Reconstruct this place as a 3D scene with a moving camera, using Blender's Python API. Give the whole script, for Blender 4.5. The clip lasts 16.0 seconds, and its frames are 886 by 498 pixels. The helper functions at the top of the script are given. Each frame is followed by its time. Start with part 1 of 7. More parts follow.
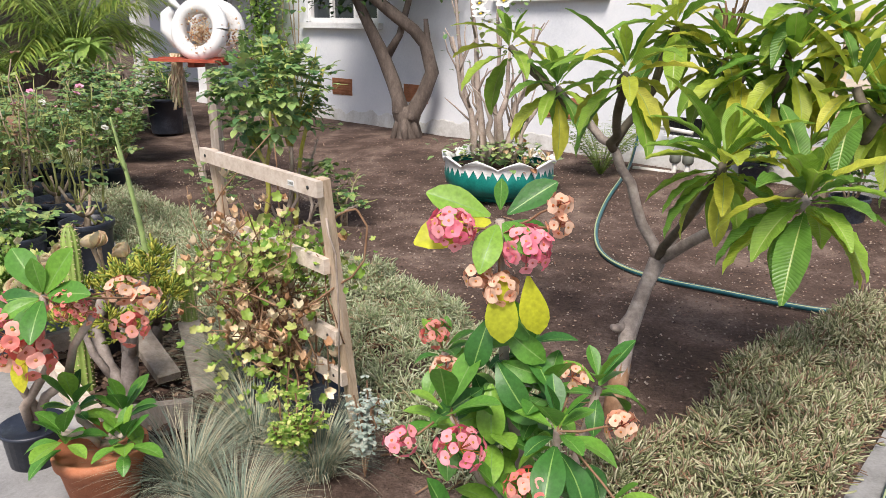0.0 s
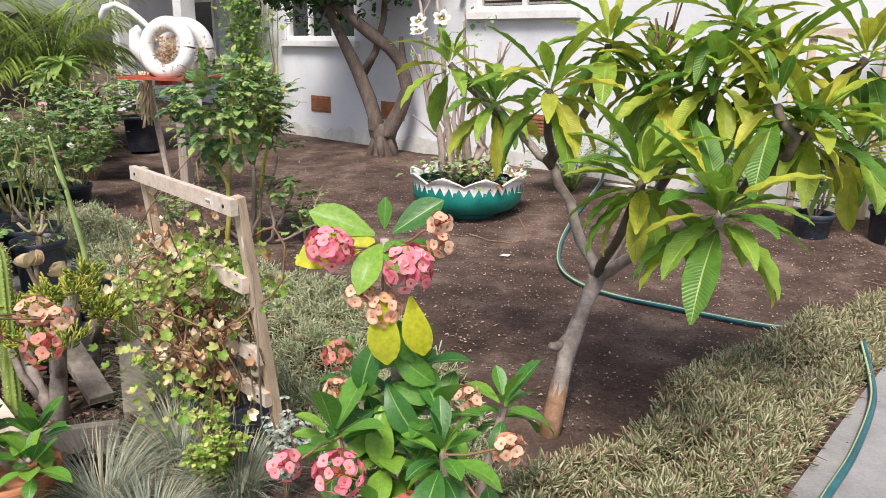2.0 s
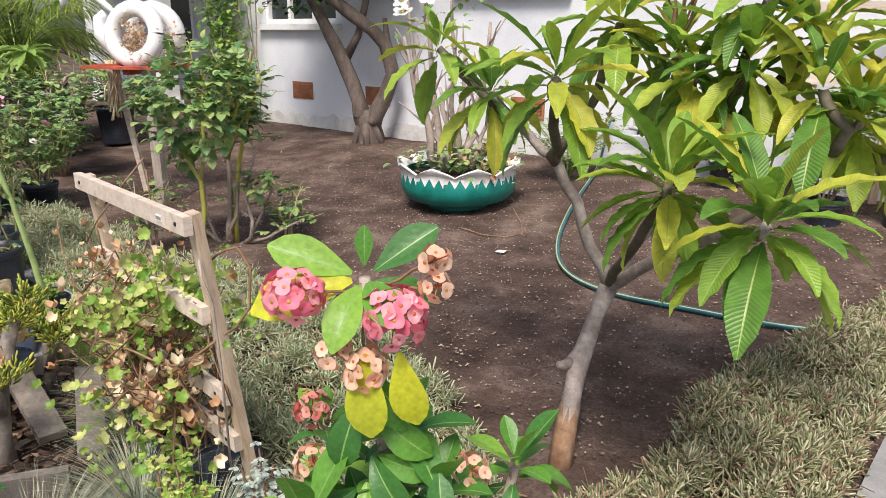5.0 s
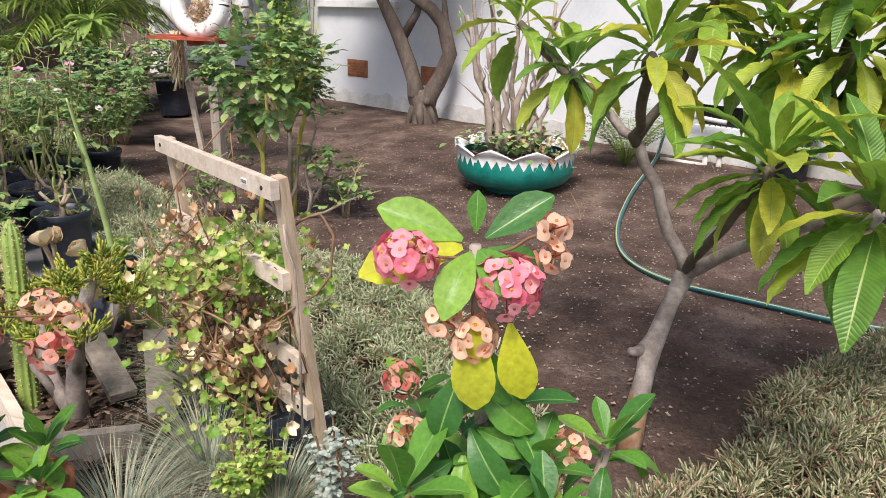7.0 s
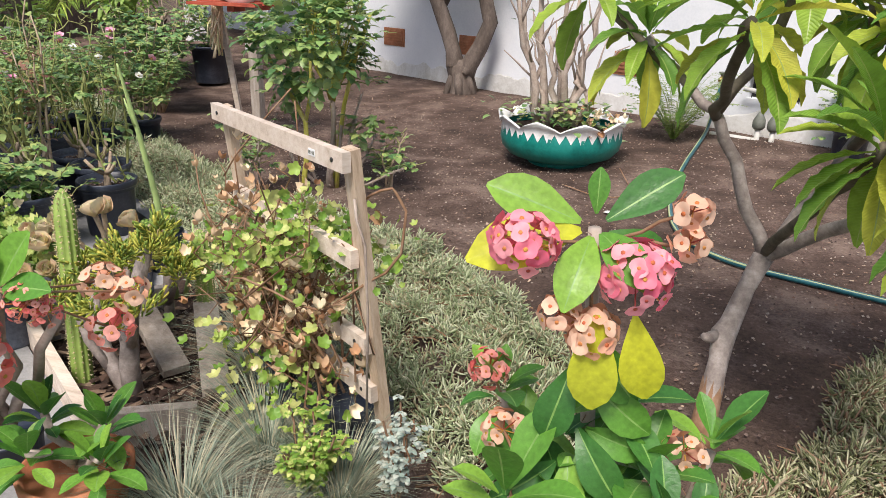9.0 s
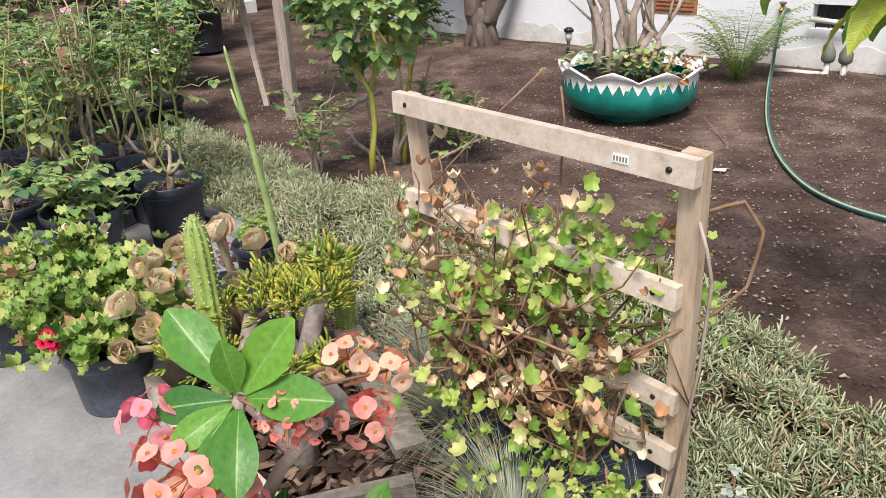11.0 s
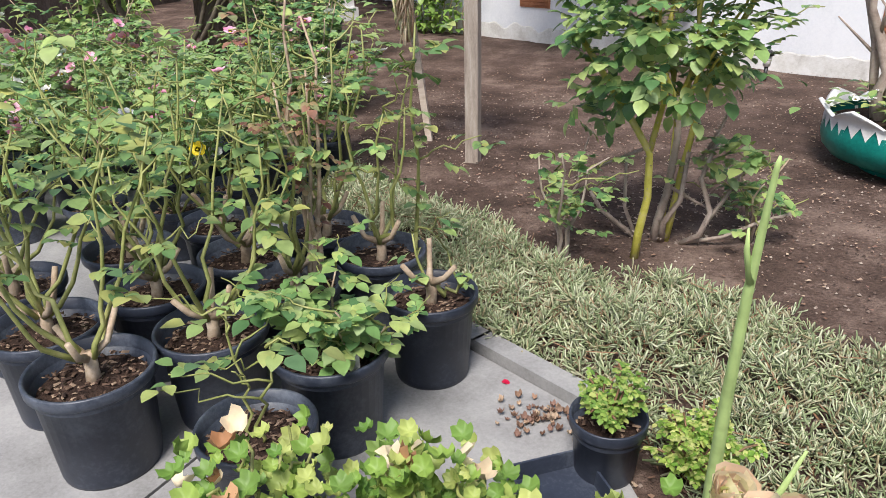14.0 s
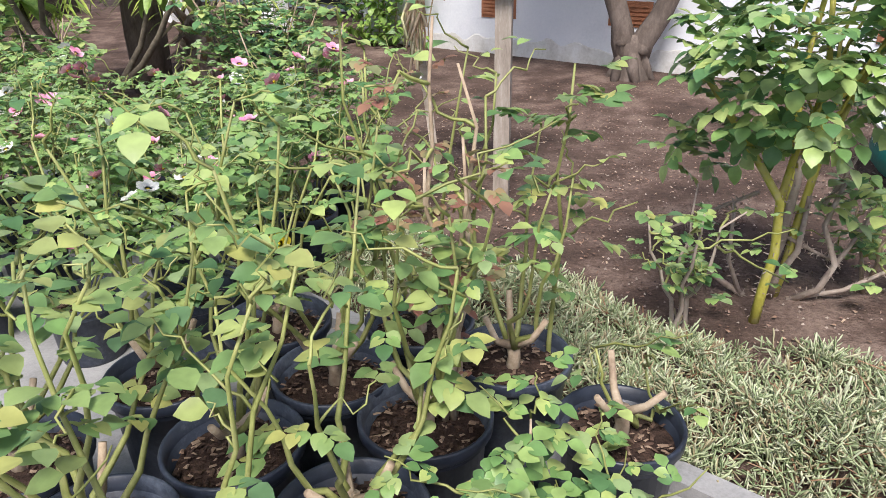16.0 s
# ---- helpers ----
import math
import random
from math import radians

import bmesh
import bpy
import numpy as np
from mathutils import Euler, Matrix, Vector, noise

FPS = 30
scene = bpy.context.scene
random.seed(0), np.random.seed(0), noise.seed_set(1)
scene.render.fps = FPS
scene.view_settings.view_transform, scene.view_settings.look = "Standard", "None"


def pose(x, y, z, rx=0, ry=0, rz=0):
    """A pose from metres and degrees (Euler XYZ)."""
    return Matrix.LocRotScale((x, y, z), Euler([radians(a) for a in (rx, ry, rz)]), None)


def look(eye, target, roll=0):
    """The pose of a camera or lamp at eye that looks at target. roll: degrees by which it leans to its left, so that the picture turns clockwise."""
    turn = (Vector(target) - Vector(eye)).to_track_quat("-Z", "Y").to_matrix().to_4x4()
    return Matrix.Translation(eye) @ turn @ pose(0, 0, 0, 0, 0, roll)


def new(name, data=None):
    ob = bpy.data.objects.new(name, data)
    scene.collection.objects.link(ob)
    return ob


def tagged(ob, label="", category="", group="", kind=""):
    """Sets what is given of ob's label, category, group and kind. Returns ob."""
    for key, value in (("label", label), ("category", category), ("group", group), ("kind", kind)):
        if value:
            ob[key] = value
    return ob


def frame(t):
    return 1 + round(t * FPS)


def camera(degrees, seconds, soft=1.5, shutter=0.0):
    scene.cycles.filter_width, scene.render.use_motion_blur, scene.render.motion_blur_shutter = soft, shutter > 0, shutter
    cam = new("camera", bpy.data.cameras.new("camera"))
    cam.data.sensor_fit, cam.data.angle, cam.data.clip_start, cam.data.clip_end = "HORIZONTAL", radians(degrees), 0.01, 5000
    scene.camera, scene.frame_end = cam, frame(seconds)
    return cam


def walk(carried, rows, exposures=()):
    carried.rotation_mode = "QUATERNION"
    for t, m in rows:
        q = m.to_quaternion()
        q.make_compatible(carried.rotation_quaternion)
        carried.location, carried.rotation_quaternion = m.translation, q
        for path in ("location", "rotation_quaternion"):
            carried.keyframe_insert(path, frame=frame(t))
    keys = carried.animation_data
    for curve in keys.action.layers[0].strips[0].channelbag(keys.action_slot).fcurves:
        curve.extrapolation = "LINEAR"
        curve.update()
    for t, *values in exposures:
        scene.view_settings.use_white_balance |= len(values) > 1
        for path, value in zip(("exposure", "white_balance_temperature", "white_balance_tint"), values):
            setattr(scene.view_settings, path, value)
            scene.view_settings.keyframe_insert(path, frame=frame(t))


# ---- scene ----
cam = camera(63.3, 16.0, soft=0.5)
PATH = [
    (0, (0.911, 0.574, 1.303), (0.399, 2.417, 0.718), 1.0),
    (0.5, (0.899, 0.545, 1.306), (0.392, 2.388, 0.718), 0.9),
    (1, (0.916, 0.533, 1.307), (0.478, 2.399, 0.735), -0.5),
    (1.5, (1.012, 0.575, 1.309), (0.589, 2.449, 0.751), -0.1),
    (2, (1.114, 0.655, 1.306), (0.61, 2.513, 0.765), 0.9),
    (2.5, (1.112, 0.716, 1.305), (0.525, 2.538, 0.727), -1.2),
    (3, (1.025, 0.785, 1.31), (0.501, 2.627, 0.732), -0.9),
    (3.2, (0.988, 0.808, 1.316), (0.547, 2.673, 0.741), -1.0),
    (5.3, (1.043, 1.006, 1.306), (0.552, 2.851, 0.711), 0.5),
    (5.5, (1.073, 1.034, 1.294), (0.519, 2.86, 0.696), -0.1),
    (6, (1.06, 1.015, 1.33), (0.41, 2.817, 0.754), -2.1),
    (6.5, (0.943, 0.944, 1.321), (0.32, 2.767, 0.786), -1.9),
    (7, (0.909, 0.951, 1.272), (0.338, 2.761, 0.644), 1.5),
    (7.5, (0.925, 0.946, 1.281), (0.287, 2.732, 0.646), 1.3),
    (8, (0.928, 0.945, 1.281), (0.293, 2.731, 0.644), 1.8),
    (8.2, (0.905, 0.938, 1.279), (0.271, 2.725, 0.643), 2.2),
    (10.3, (0.354, 1.239, 1.203), (-0.233, 2.956, 0.363), -0.5),
    (10.5, (0.252, 1.257, 1.204), (-0.327, 2.98, 0.368), -1.4),
    (11, (-0.013, 1.247, 1.236), (-0.546, 2.987, 0.406), -1.9),
    (11.5, (-0.211, 1.304, 1.228), (-0.889, 2.997, 0.407), -2.0),
    (12, (-0.42, 1.502, 1.229), (-1.185, 3.161, 0.414), -1.7),
    (12.5, (-0.6, 1.576, 1.231), (-1.401, 3.214, 0.408), -0.3),
    (13, (-0.88, 1.63, 1.24), (-1.507, 3.351, 0.439), -1.7),
    (13.5, (-1.081, 1.741, 1.24), (-1.662, 3.48, 0.44), -0.3),
    (14, (-1.268, 1.943, 1.248), (-1.895, 3.654, 0.425), -1.3),
    (14.5, (-1.473, 1.988, 1.241), (-2.1, 3.704, 0.426), 0.2),
    (15, (-1.732, 2.001, 1.279), (-2.175, 3.776, 0.47), -1.5),
    (15.5, (-1.907, 2.145, 1.259), (-2.276, 3.936, 0.449), -0.7),
    (16, (-2.046, 2.348, 1.268), (-2.425, 4.132, 0.448), -1.0),
]
walk(cam, [(t, look(eye, target, roll)) for t, eye, target, roll in PATH], [(0.0, 0.41, 6550, 12.5), (12.5, 0.43, 6450, 12.0), (14.0, 0.5, 6300, 11.5), (16.0, 0.68, 6250, 13.0)])
# ---- world and light: a bright, hazy sky ----
world = bpy.data.worlds.new("sky")
scene.world = world
world.use_nodes = True
wn = world.node_tree.nodes
sky = wn.new("ShaderNodeTexSky")
sky.sky_type, sky.sun_disc = "NISHITA", False
sky.sun_elevation, sky.sun_rotation = radians(56.7), radians(177.5)
sky.air_density, sky.dust_density, sky.ozone_density = 1.0, 3.0, 1.0
world.node_tree.links.new(sky.outputs[0], wn["Background"].inputs[0])
wn["Background"].inputs[1].default_value = 0.105
sun = new("sun", bpy.data.lights.new("sun", "SUN"))
sun.data.energy, sun.data.angle, sun.data.color = 3.35, radians(20), (1.0, 0.95, 0.88)
sun.matrix_world = look((0.2, -4.6, 7.0), (0, 0, 0))

# ---- materials ----
def nodes_of(name):
    m = bpy.data.materials.new(name)
    m.use_nodes = True
    return m, m.node_tree.nodes, m.node_tree.links, m.node_tree.nodes["Principled BSDF"]


def ramp_of(N, stops):
    r = N.new("ShaderNodeValToRGB")
    el = r.color_ramp.elements
    while len(el) < len(stops):
        el.new(0.5)
    for e, (p, c) in zip(el, stops):
        e.position, e.color = p, (*c, 1)
    return r


def surface(name, cols, scale=6.0, fine=60.0, rough=0.85, bump=0.3, dist=0.01, metal=0.0, stretch=(1, 1, 1), vary=0.0, spec=0.5):
    """Two scales of noise between the colours given, with relief; vary: change from object to object."""
    m, N, L, P = nodes_of(name)
    tc, mp = N.new("ShaderNodeTexCoord"), N.new("ShaderNodeMapping")
    mp.inputs["Scale"].default_value = stretch
    L.new(tc.outputs["Object"], mp.inputs[0])
    info = N.new("ShaderNodeObjectInfo")
    off = N.new("ShaderNodeVectorMath")
    off.operation = "MULTIPLY_ADD"
    L.new(info.outputs["Random"], off.inputs[0])
    off.inputs[1].default_value = (17, 31, 11)
    L.new(mp.outputs[0], off.inputs[2])
    a, b = N.new("ShaderNodeTexNoise"), N.new("ShaderNodeTexNoise")
    a.inputs["Scale"].default_value, a.inputs["Detail"].default_value, a.inputs["Roughness"].default_value = scale, 5, 0.62
    b.inputs["Scale"].default_value, b.inputs["Detail"].default_value, b.inputs["Roughness"].default_value = fine, 4, 0.7
    for n in (a, b):
        L.new(off.outputs[0], n.inputs["Vector"])
    mixv = N.new("ShaderNodeMath")
    mixv.operation = "MULTIPLY_ADD"
    L.new(b.outputs[0], mixv.inputs[0])
    mixv.inputs[1].default_value = 0.45
    sub = N.new("ShaderNodeMath")
    sub.operation = "MULTIPLY_ADD"
    L.new(a.outputs[0], sub.inputs[0])
    sub.inputs[1].default_value, sub.inputs[2].default_value = 0.9, -0.17
    L.new(sub.outputs[0], mixv.inputs[2])
    n = len(cols)
    r = ramp_of(N, [(0.26 + 0.48 * i / max(n - 1, 1), c) for i, c in enumerate(cols)])
    L.new(mixv.outputs[0], r.inputs[0])
    col = r.outputs[0]
    if vary:
        hsv = N.new("ShaderNodeHueSaturation")
        mr = N.new("ShaderNodeMapRange")
        mr.inputs[3].default_value, mr.inputs[4].default_value = 1 - vary, 1 + vary
        L.new(info.outputs["Random"], mr.inputs[0])
        L.new(mr.outputs[0], hsv.inputs["Value"])
        L.new(col, hsv.inputs["Color"])
        col = hsv.outputs[0]
    L.new(col, P.inputs["Base Color"])
    P.inputs["Roughness"].default_value, P.inputs["Metallic"].default_value = rough, metal
    P.inputs["Specular IOR Level"].default_value = spec
    bp = N.new("ShaderNodeBump")
    bp.inputs["Strength"].default_value, bp.inputs["Distance"].default_value = bump, dist
    L.new(mixv.outputs[0], bp.inputs["Height"])
    L.new(bp.outputs[0], P.inputs["Normal"])
    return m


def foliage(name, cols, rough=0.45, through_light=0.25, scale=25.0, single=False, spec=0.4):
    """Leaf colour that changes from leaf to leaf, with mottling and some light passing through."""
    m, N, L, P = nodes_of(name)
    geo, tc, no = N.new("ShaderNodeNewGeometry"), N.new("ShaderNodeTexCoord"), N.new("ShaderNodeTexNoise")
    info = N.new("ShaderNodeObjectInfo")
    no.inputs["Scale"].default_value, no.inputs["Detail"].default_value = scale, 4
    L.new(tc.outputs["Object"], no.inputs["Vector"])
    r = ramp_of(N, [((i + 0.5) / len(cols), c) for i, c in enumerate(cols)])
    L.new((info.outputs["Random"] if single else geo.outputs["Random Per Island"]), r.inputs[0])
    hsv, mr = N.new("ShaderNodeHueSaturation"), N.new("ShaderNodeMapRange")
    mr.inputs[1].default_value, mr.inputs[2].default_value = 0.3, 0.7
    mr.inputs[3].default_value, mr.inputs[4].default_value = 0.82, 1.18
    L.new(no.outputs[0], mr.inputs[0])
    L.new(mr.outputs[0], hsv.inputs["Value"])
    L.new(r.outputs[0], hsv.inputs["Color"])
    L.new(hsv.outputs[0], P.inputs["Base Color"])
    P.inputs["Roughness"].default_value = rough
    P.inputs["Specular IOR Level"].default_value = spec
    bp = N.new("ShaderNodeBump")
    bp.inputs["Strength"].default_value, bp.inputs["Distance"].default_value = 0.25, 0.004
    L.new(no.outputs[0], bp.inputs["Height"])
    L.new(bp.outputs[0], P.inputs["Normal"])
    if through_light:
        tr, mx = N.new("ShaderNodeBsdfTranslucent"), N.new("ShaderNodeMixShader")
        L.new(hsv.outputs[0], tr.inputs[0])
        mx.inputs[0].default_value = through_light
        L.new(P.outputs[0], mx.inputs[1])
        L.new(tr.outputs[0], mx.inputs[2])
        L.new(mx.outputs[0], N["Material Output"].inputs[0])
    return m


def veined(name, cols, pitch=30.0, slope=0.9, rough=0.36, through_light=0.25):
    """A large leaf whose side veins run out and forward from the rib, sunk into the blade."""
    m = foliage(name, cols, rough, through_light, 9, single=True)
    N, L = m.node_tree.nodes, m.node_tree.links
    P = N["Principled BSDF"]
    tc, sx = N.new("ShaderNodeTexCoord"), N.new("ShaderNodeSeparateXYZ")
    L.new(tc.outputs["Object"], sx.inputs[0])

    def calc(op, a, b):
        q = N.new("ShaderNodeMath")
        q.operation = op
        for i, v in enumerate((a, b)):
            if isinstance(v, (int, float)):
                q.inputs[i].default_value = v
            elif v is not None:
                L.new(v, q.inputs[i])
        return q.outputs[0]
    along = calc("SUBTRACT", sx.outputs[1], calc("MULTIPLY", calc("ABSOLUTE", sx.outputs[0], None), slope))
    wave = calc("POWER", calc("ABSOLUTE", calc("SINE", calc("MULTIPLY", along, pitch * math.pi), None), None), 0.5)
    bp = N.new("ShaderNodeBump")
    bp.inputs["Strength"].default_value, bp.inputs["Distance"].default_value = 0.4, 0.004
    L.new(wave, bp.inputs["Height"])
    L.new(bp.outputs[0], P.inputs["Normal"])
    old = P.inputs["Base Color"].links[0].from_socket
    mix = N.new("ShaderNodeMix")
    mix.data_type, mix.blend_type = "RGBA", "MULTIPLY"
    mr = N.new("ShaderNodeMapRange")
    mr.inputs[1].default_value, mr.inputs[2].default_value, mr.inputs[3].default_value, mr.inputs[4].default_value = 0.0, 0.5, 0.4, 0.0
    L.new(wave, mr.inputs[0])
    L.new(mr.outputs[0], mix.inputs[0])
    L.new(old, mix.inputs[6])
    mix.inputs[7].default_value = (1.6, 1.35, 1.2, 1)
    L.new(mix.outputs[2], P.inputs["Base Color"])
    return m


M_SOIL = surface("soil", [(0.036, 0.024, 0.019), (0.105, 0.070, 0.056), (0.26, 0.19, 0.155)], 3.2, 60, 0.95, 1.0, 0.035, spec=0.2)
M_CONC = surface("concrete", [(0.18, 0.176, 0.172), (0.28, 0.277, 0.275), (0.37, 0.365, 0.36)], 4.2, 90, 0.9, 0.35, 0.006, spec=0.3)
M_STUCCO = surface("stucco", [(0.63, 0.65, 0.69), (0.73, 0.745, 0.775), (0.79, 0.80, 0.82)], 1.6, 45, 0.9, 0.35, 0.008, spec=0.25)
M_STUCCO_BASE = surface("bare stucco base", [(0.44, 0.42, 0.39), (0.62, 0.61, 0.585), (0.74, 0.74, 0.735)], 4.5, 40, 0.95, 0.5, 0.01, spec=0.2)
M_WHITE = surface("white paint", [(0.62, 0.61, 0.59), (0.78, 0.78, 0.77), (0.84, 0.84, 0.83)], 5, 60, 0.55, 0.2, 0.004)
M_TERRA = surface("vent terracotta", [(0.20, 0.085, 0.04), (0.33, 0.135, 0.065), (0.42, 0.19, 0.10)], 12, 70, 0.8, 0.3)
M_WOOD = surface("pale weathered wood", [(0.36, 0.25, 0.16), (0.55, 0.42, 0.30), (0.68, 0.57, 0.45)], 5, 50, 0.8, 0.35, 0.004, stretch=(7, 7, 1), vary=0.1)
M_WOODH = surface("pale weathered rail wood", [(0.42, 0.33, 0.25), (0.60, 0.50, 0.41), (0.72, 0.65, 0.57)], 5, 50, 0.8, 0.35, 0.004, stretch=(1, 7, 7), vary=0.1)
M_GREYWOOD = surface("grey old wood", [(0.20, 0.16, 0.13), (0.33, 0.28, 0.235), (0.46, 0.41, 0.36)], 6, 55, 0.9, 0.5, 0.006, stretch=(6, 6, 0.8), vary=0.15)
M_REDWOOD = surface("red painted wood", [(0.22, 0.035, 0.02), (0.40, 0.07, 0.035), (0.5, 0.13, 0.07)], 9, 60, 0.7, 0.3)
# the pots' bluish sheen is put into these base colours, palest in the last
M_BLACKPOT = surface("black plastic with painted blue sheen", [(0.016, 0.02, 0.032), (0.03, 0.037, 0.056), (0.10, 0.115, 0.145)], 4, 70, 0.42, 0.2, 0.003, vary=0.2)
M_MULCH = surface("bark mulch", [(0.022, 0.013, 0.01), (0.045, 0.027, 0.02), (0.09, 0.055, 0.04)], 30, 110, 0.9, 1.0, 0.02, spec=0.2)
M_TEAL = surface("teal painted rubber", [(0.0, 0.115, 0.095), (0.004, 0.21, 0.175), (0.02, 0.27, 0.23)], 6, 60, 0.42, 0.25, 0.004)
M_HOSE = surface("teal garden hose", [(0.008, 0.055, 0.07), (0.014, 0.10, 0.125), (0.03, 0.15, 0.17)], 9, 50, 0.4, 0.15, 0.002)
M_HOSESTRIPE = surface("pale hose stripe", [(0.35, 0.42, 0.2), (0.5, 0.55, 0.3)], 9, 50, 0.5, 0.1, 0.002)
M_BARK = surface("grey brown bark", [(0.06, 0.045, 0.036), (0.12, 0.092, 0.075), (0.20, 0.16, 0.135)], 9, 60, 0.9, 0.8, 0.015, stretch=(1, 1, 0.4))
M_PLUMBARK = surface("grey frangipani bark", [(0.13, 0.10, 0.09), (0.27, 0.225, 0.20), (0.46, 0.40, 0.36)], 14, 60, 0.75, 0.5, 0.006)
M_PLUMTIP = surface("olive frangipani branch", [(0.055, 0.045, 0.03), (0.11, 0.09, 0.062), (0.18, 0.15, 0.11)], 14, 60, 0.75, 0.5, 0.006)
M_PALEBARK = surface("pale shrub bark", [(0.20, 0.15, 0.12), (0.36, 0.29, 0.24), (0.48, 0.41, 0.35)], 10, 60, 0.85, 0.5, 0.006)
M_ROSECANE = surface("woody rose cane", [(0.22, 0.15, 0.10), (0.38, 0.29, 0.20), (0.52, 0.43, 0.33)], 20, 70, 0.8, 0.5, 0.004, vary=0.15)
M_GREENCANE = surface("green rose cane", [(0.17, 0.19, 0.055), (0.26, 0.28, 0.085), (0.36, 0.35, 0.15)], 20, 70, 0.55, 0.3, 0.003, vary=0.15)
M_YELLOWCANE = surface("yellow green rose trunk", [(0.30, 0.27, 0.04), (0.44, 0.41, 0.07), (0.46, 0.40, 0.2)], 14, 60, 0.6, 0.4, 0.004)
M_VINE = surface("brown dry vine", [(0.15, 0.075, 0.038), (0.255, 0.143, 0.079), (0.345, 0.24, 0.158)], 20, 70, 0.8, 0.4, 0.003)
M_TERRACOTTA = surface("terracotta pot", [(0.32, 0.10, 0.045), (0.45, 0.16, 0.075), (0.52, 0.23, 0.13)], 7, 60, 0.85, 0.3)
M_GLASS = surface("dark window glass", [(0.03, 0.035, 0.04), (0.05, 0.058, 0.065)], 2, 20, 0.06, 0.0)
M_BLACK = surface("black plastic", [(0.008, 0.008, 0.009), (0.02, 0.02, 0.022)], 8, 50, 0.4, 0.1)
M_PIPE = surface("white plastic pipe", [(0.5, 0.48, 0.44), (0.7, 0.69, 0.66)], 9, 50, 0.5, 0.15)
M_VALVE = surface("grey green valve", [(0.10, 0.11, 0.09), (0.19, 0.20, 0.17)], 12, 60, 0.6, 0.2)
M_BRASS = surface("dull brass", [(0.30, 0.20, 0.07), (0.42, 0.30, 0.12)], 20, 70, 0.4, 0.2, metal=0.9)
M_ROOF = surface("grey roof", [(0.10, 0.095, 0.09), (0.17, 0.16, 0.15)], 3, 40, 0.9, 0.5)

F_PLUM = veined("frangipani leaf", [(0.12, 0.26, 0.04), (0.19, 0.35, 0.05), (0.26, 0.42, 0.055), (0.33, 0.47, 0.06), (0.43, 0.50, 0.065), (0.56, 0.55, 0.07)], through_light=0.35)
F_PLUMRIB = foliage("frangipani midrib", [(0.28, 0.38, 0.10), (0.34, 0.42, 0.13)], 0.4, 0.15, 10)
F_EUPH = foliage("euphorbia leaf", [(0.05, 0.165, 0.035), (0.075, 0.22, 0.035), (0.11, 0.28, 0.04), (0.15, 0.34, 0.045), (0.22, 0.40, 0.055)], 0.38, 0.22, 14, single=True)
F_EUPHRIB = foliage("euphorbia midrib", [(0.17, 0.34, 0.08), (0.22, 0.38, 0.10)], 0.4, 0.15, 10)
F_EUPHY = foliage("yellowing euphorbia leaf", [(0.52, 0.54, 0.03), (0.60, 0.58, 0.04), (0.44, 0.50, 0.035)], 0.42, 0.25, 12, single=True)
F_ROSE = foliage("rose leaf", [(0.09, 0.19, 0.07), (0.16, 0.29, 0.09), (0.25, 0.38, 0.12), (0.39, 0.47, 0.15), (0.27, 0.37, 0.16)], 0.42, 0.22, 30)
F_ROSEDK = foliage("dark rose leaf", [(0.09, 0.20, 0.08), (0.15, 0.29, 0.11), (0.24, 0.38, 0.13), (0.41, 0.48, 0.17)], 0.4, 0.2, 30)
F_ROSELT = foliage("young rose leaf", [(0.12, 0.22, 0.08), (0.19, 0.30, 0.10), (0.28, 0.37, 0.13), (0.42, 0.42, 0.13), (0.12, 0.22, 0.10)], 0.42, 0.25, 30)
F_MINI = foliage("small rose leaf", [(0.16, 0.29, 0.085), (0.23, 0.37, 0.115), (0.31, 0.44, 0.15), (0.25, 0.34, 0.17)], 0.45, 0.25, 30)
F_RED = foliage("red young leaf", [(0.24, 0.11, 0.08), (0.30, 0.16, 0.10), (0.30, 0.22, 0.11), (0.22, 0.24, 0.11)], 0.45, 0.2, 30)
F_ICE = foliage("grey green finger leaf", [(0.22, 0.28, 0.14), (0.33, 0.39, 0.21), (0.44, 0.49, 0.29), (0.56, 0.59, 0.41), (0.34, 0.29, 0.17)], 0.6, 0.1, 30)
F_ICEDRY = foliage("dull dry finger leaf", [(0.16, 0.18, 0.08), (0.28, 0.30, 0.15), (0.42, 0.42, 0.24), (0.58, 0.55, 0.37), (0.27, 0.17, 0.11)], 0.6, 0.1, 30)
F_IVY = foliage("ivy geranium leaf", [(0.17, 0.32, 0.05), (0.27, 0.42, 0.07), (0.39, 0.50, 0.11), (0.58, 0.60, 0.22)], 0.45, 0.3, 25)
F_DRY = foliage("dry curled leaf", [(0.42, 0.22, 0.11), (0.60, 0.38, 0.22), (0.76, 0.58, 0.38), (0.82, 0.70, 0.50)], 0.7, 0.2, 25)
F_GER = foliage("geranium leaf", [(0.13, 0.25, 0.045), (0.20, 0.33, 0.06), (0.29, 0.40, 0.085), (0.44, 0.48, 0.15), (0.17, 0.29, 0.06)], 0.5, 0.25, 25)
F_JADE = foliage("yellow green jade finger", [(0.17, 0.26, 0.045), (0.28, 0.35, 0.055), (0.42, 0.44, 0.07), (0.54, 0.50, 0.09)], 0.5, 0.22, 20)
F_CACT = foliage("cactus skin", [(0.19, 0.28, 0.06), (0.25, 0.34, 0.08)], 0.5, 0.0, 25)
F_STALK = foliage("pale green stalk", [(0.36, 0.50, 0.18), (0.40, 0.52, 0.20)], 0.5, 0.0, 25)
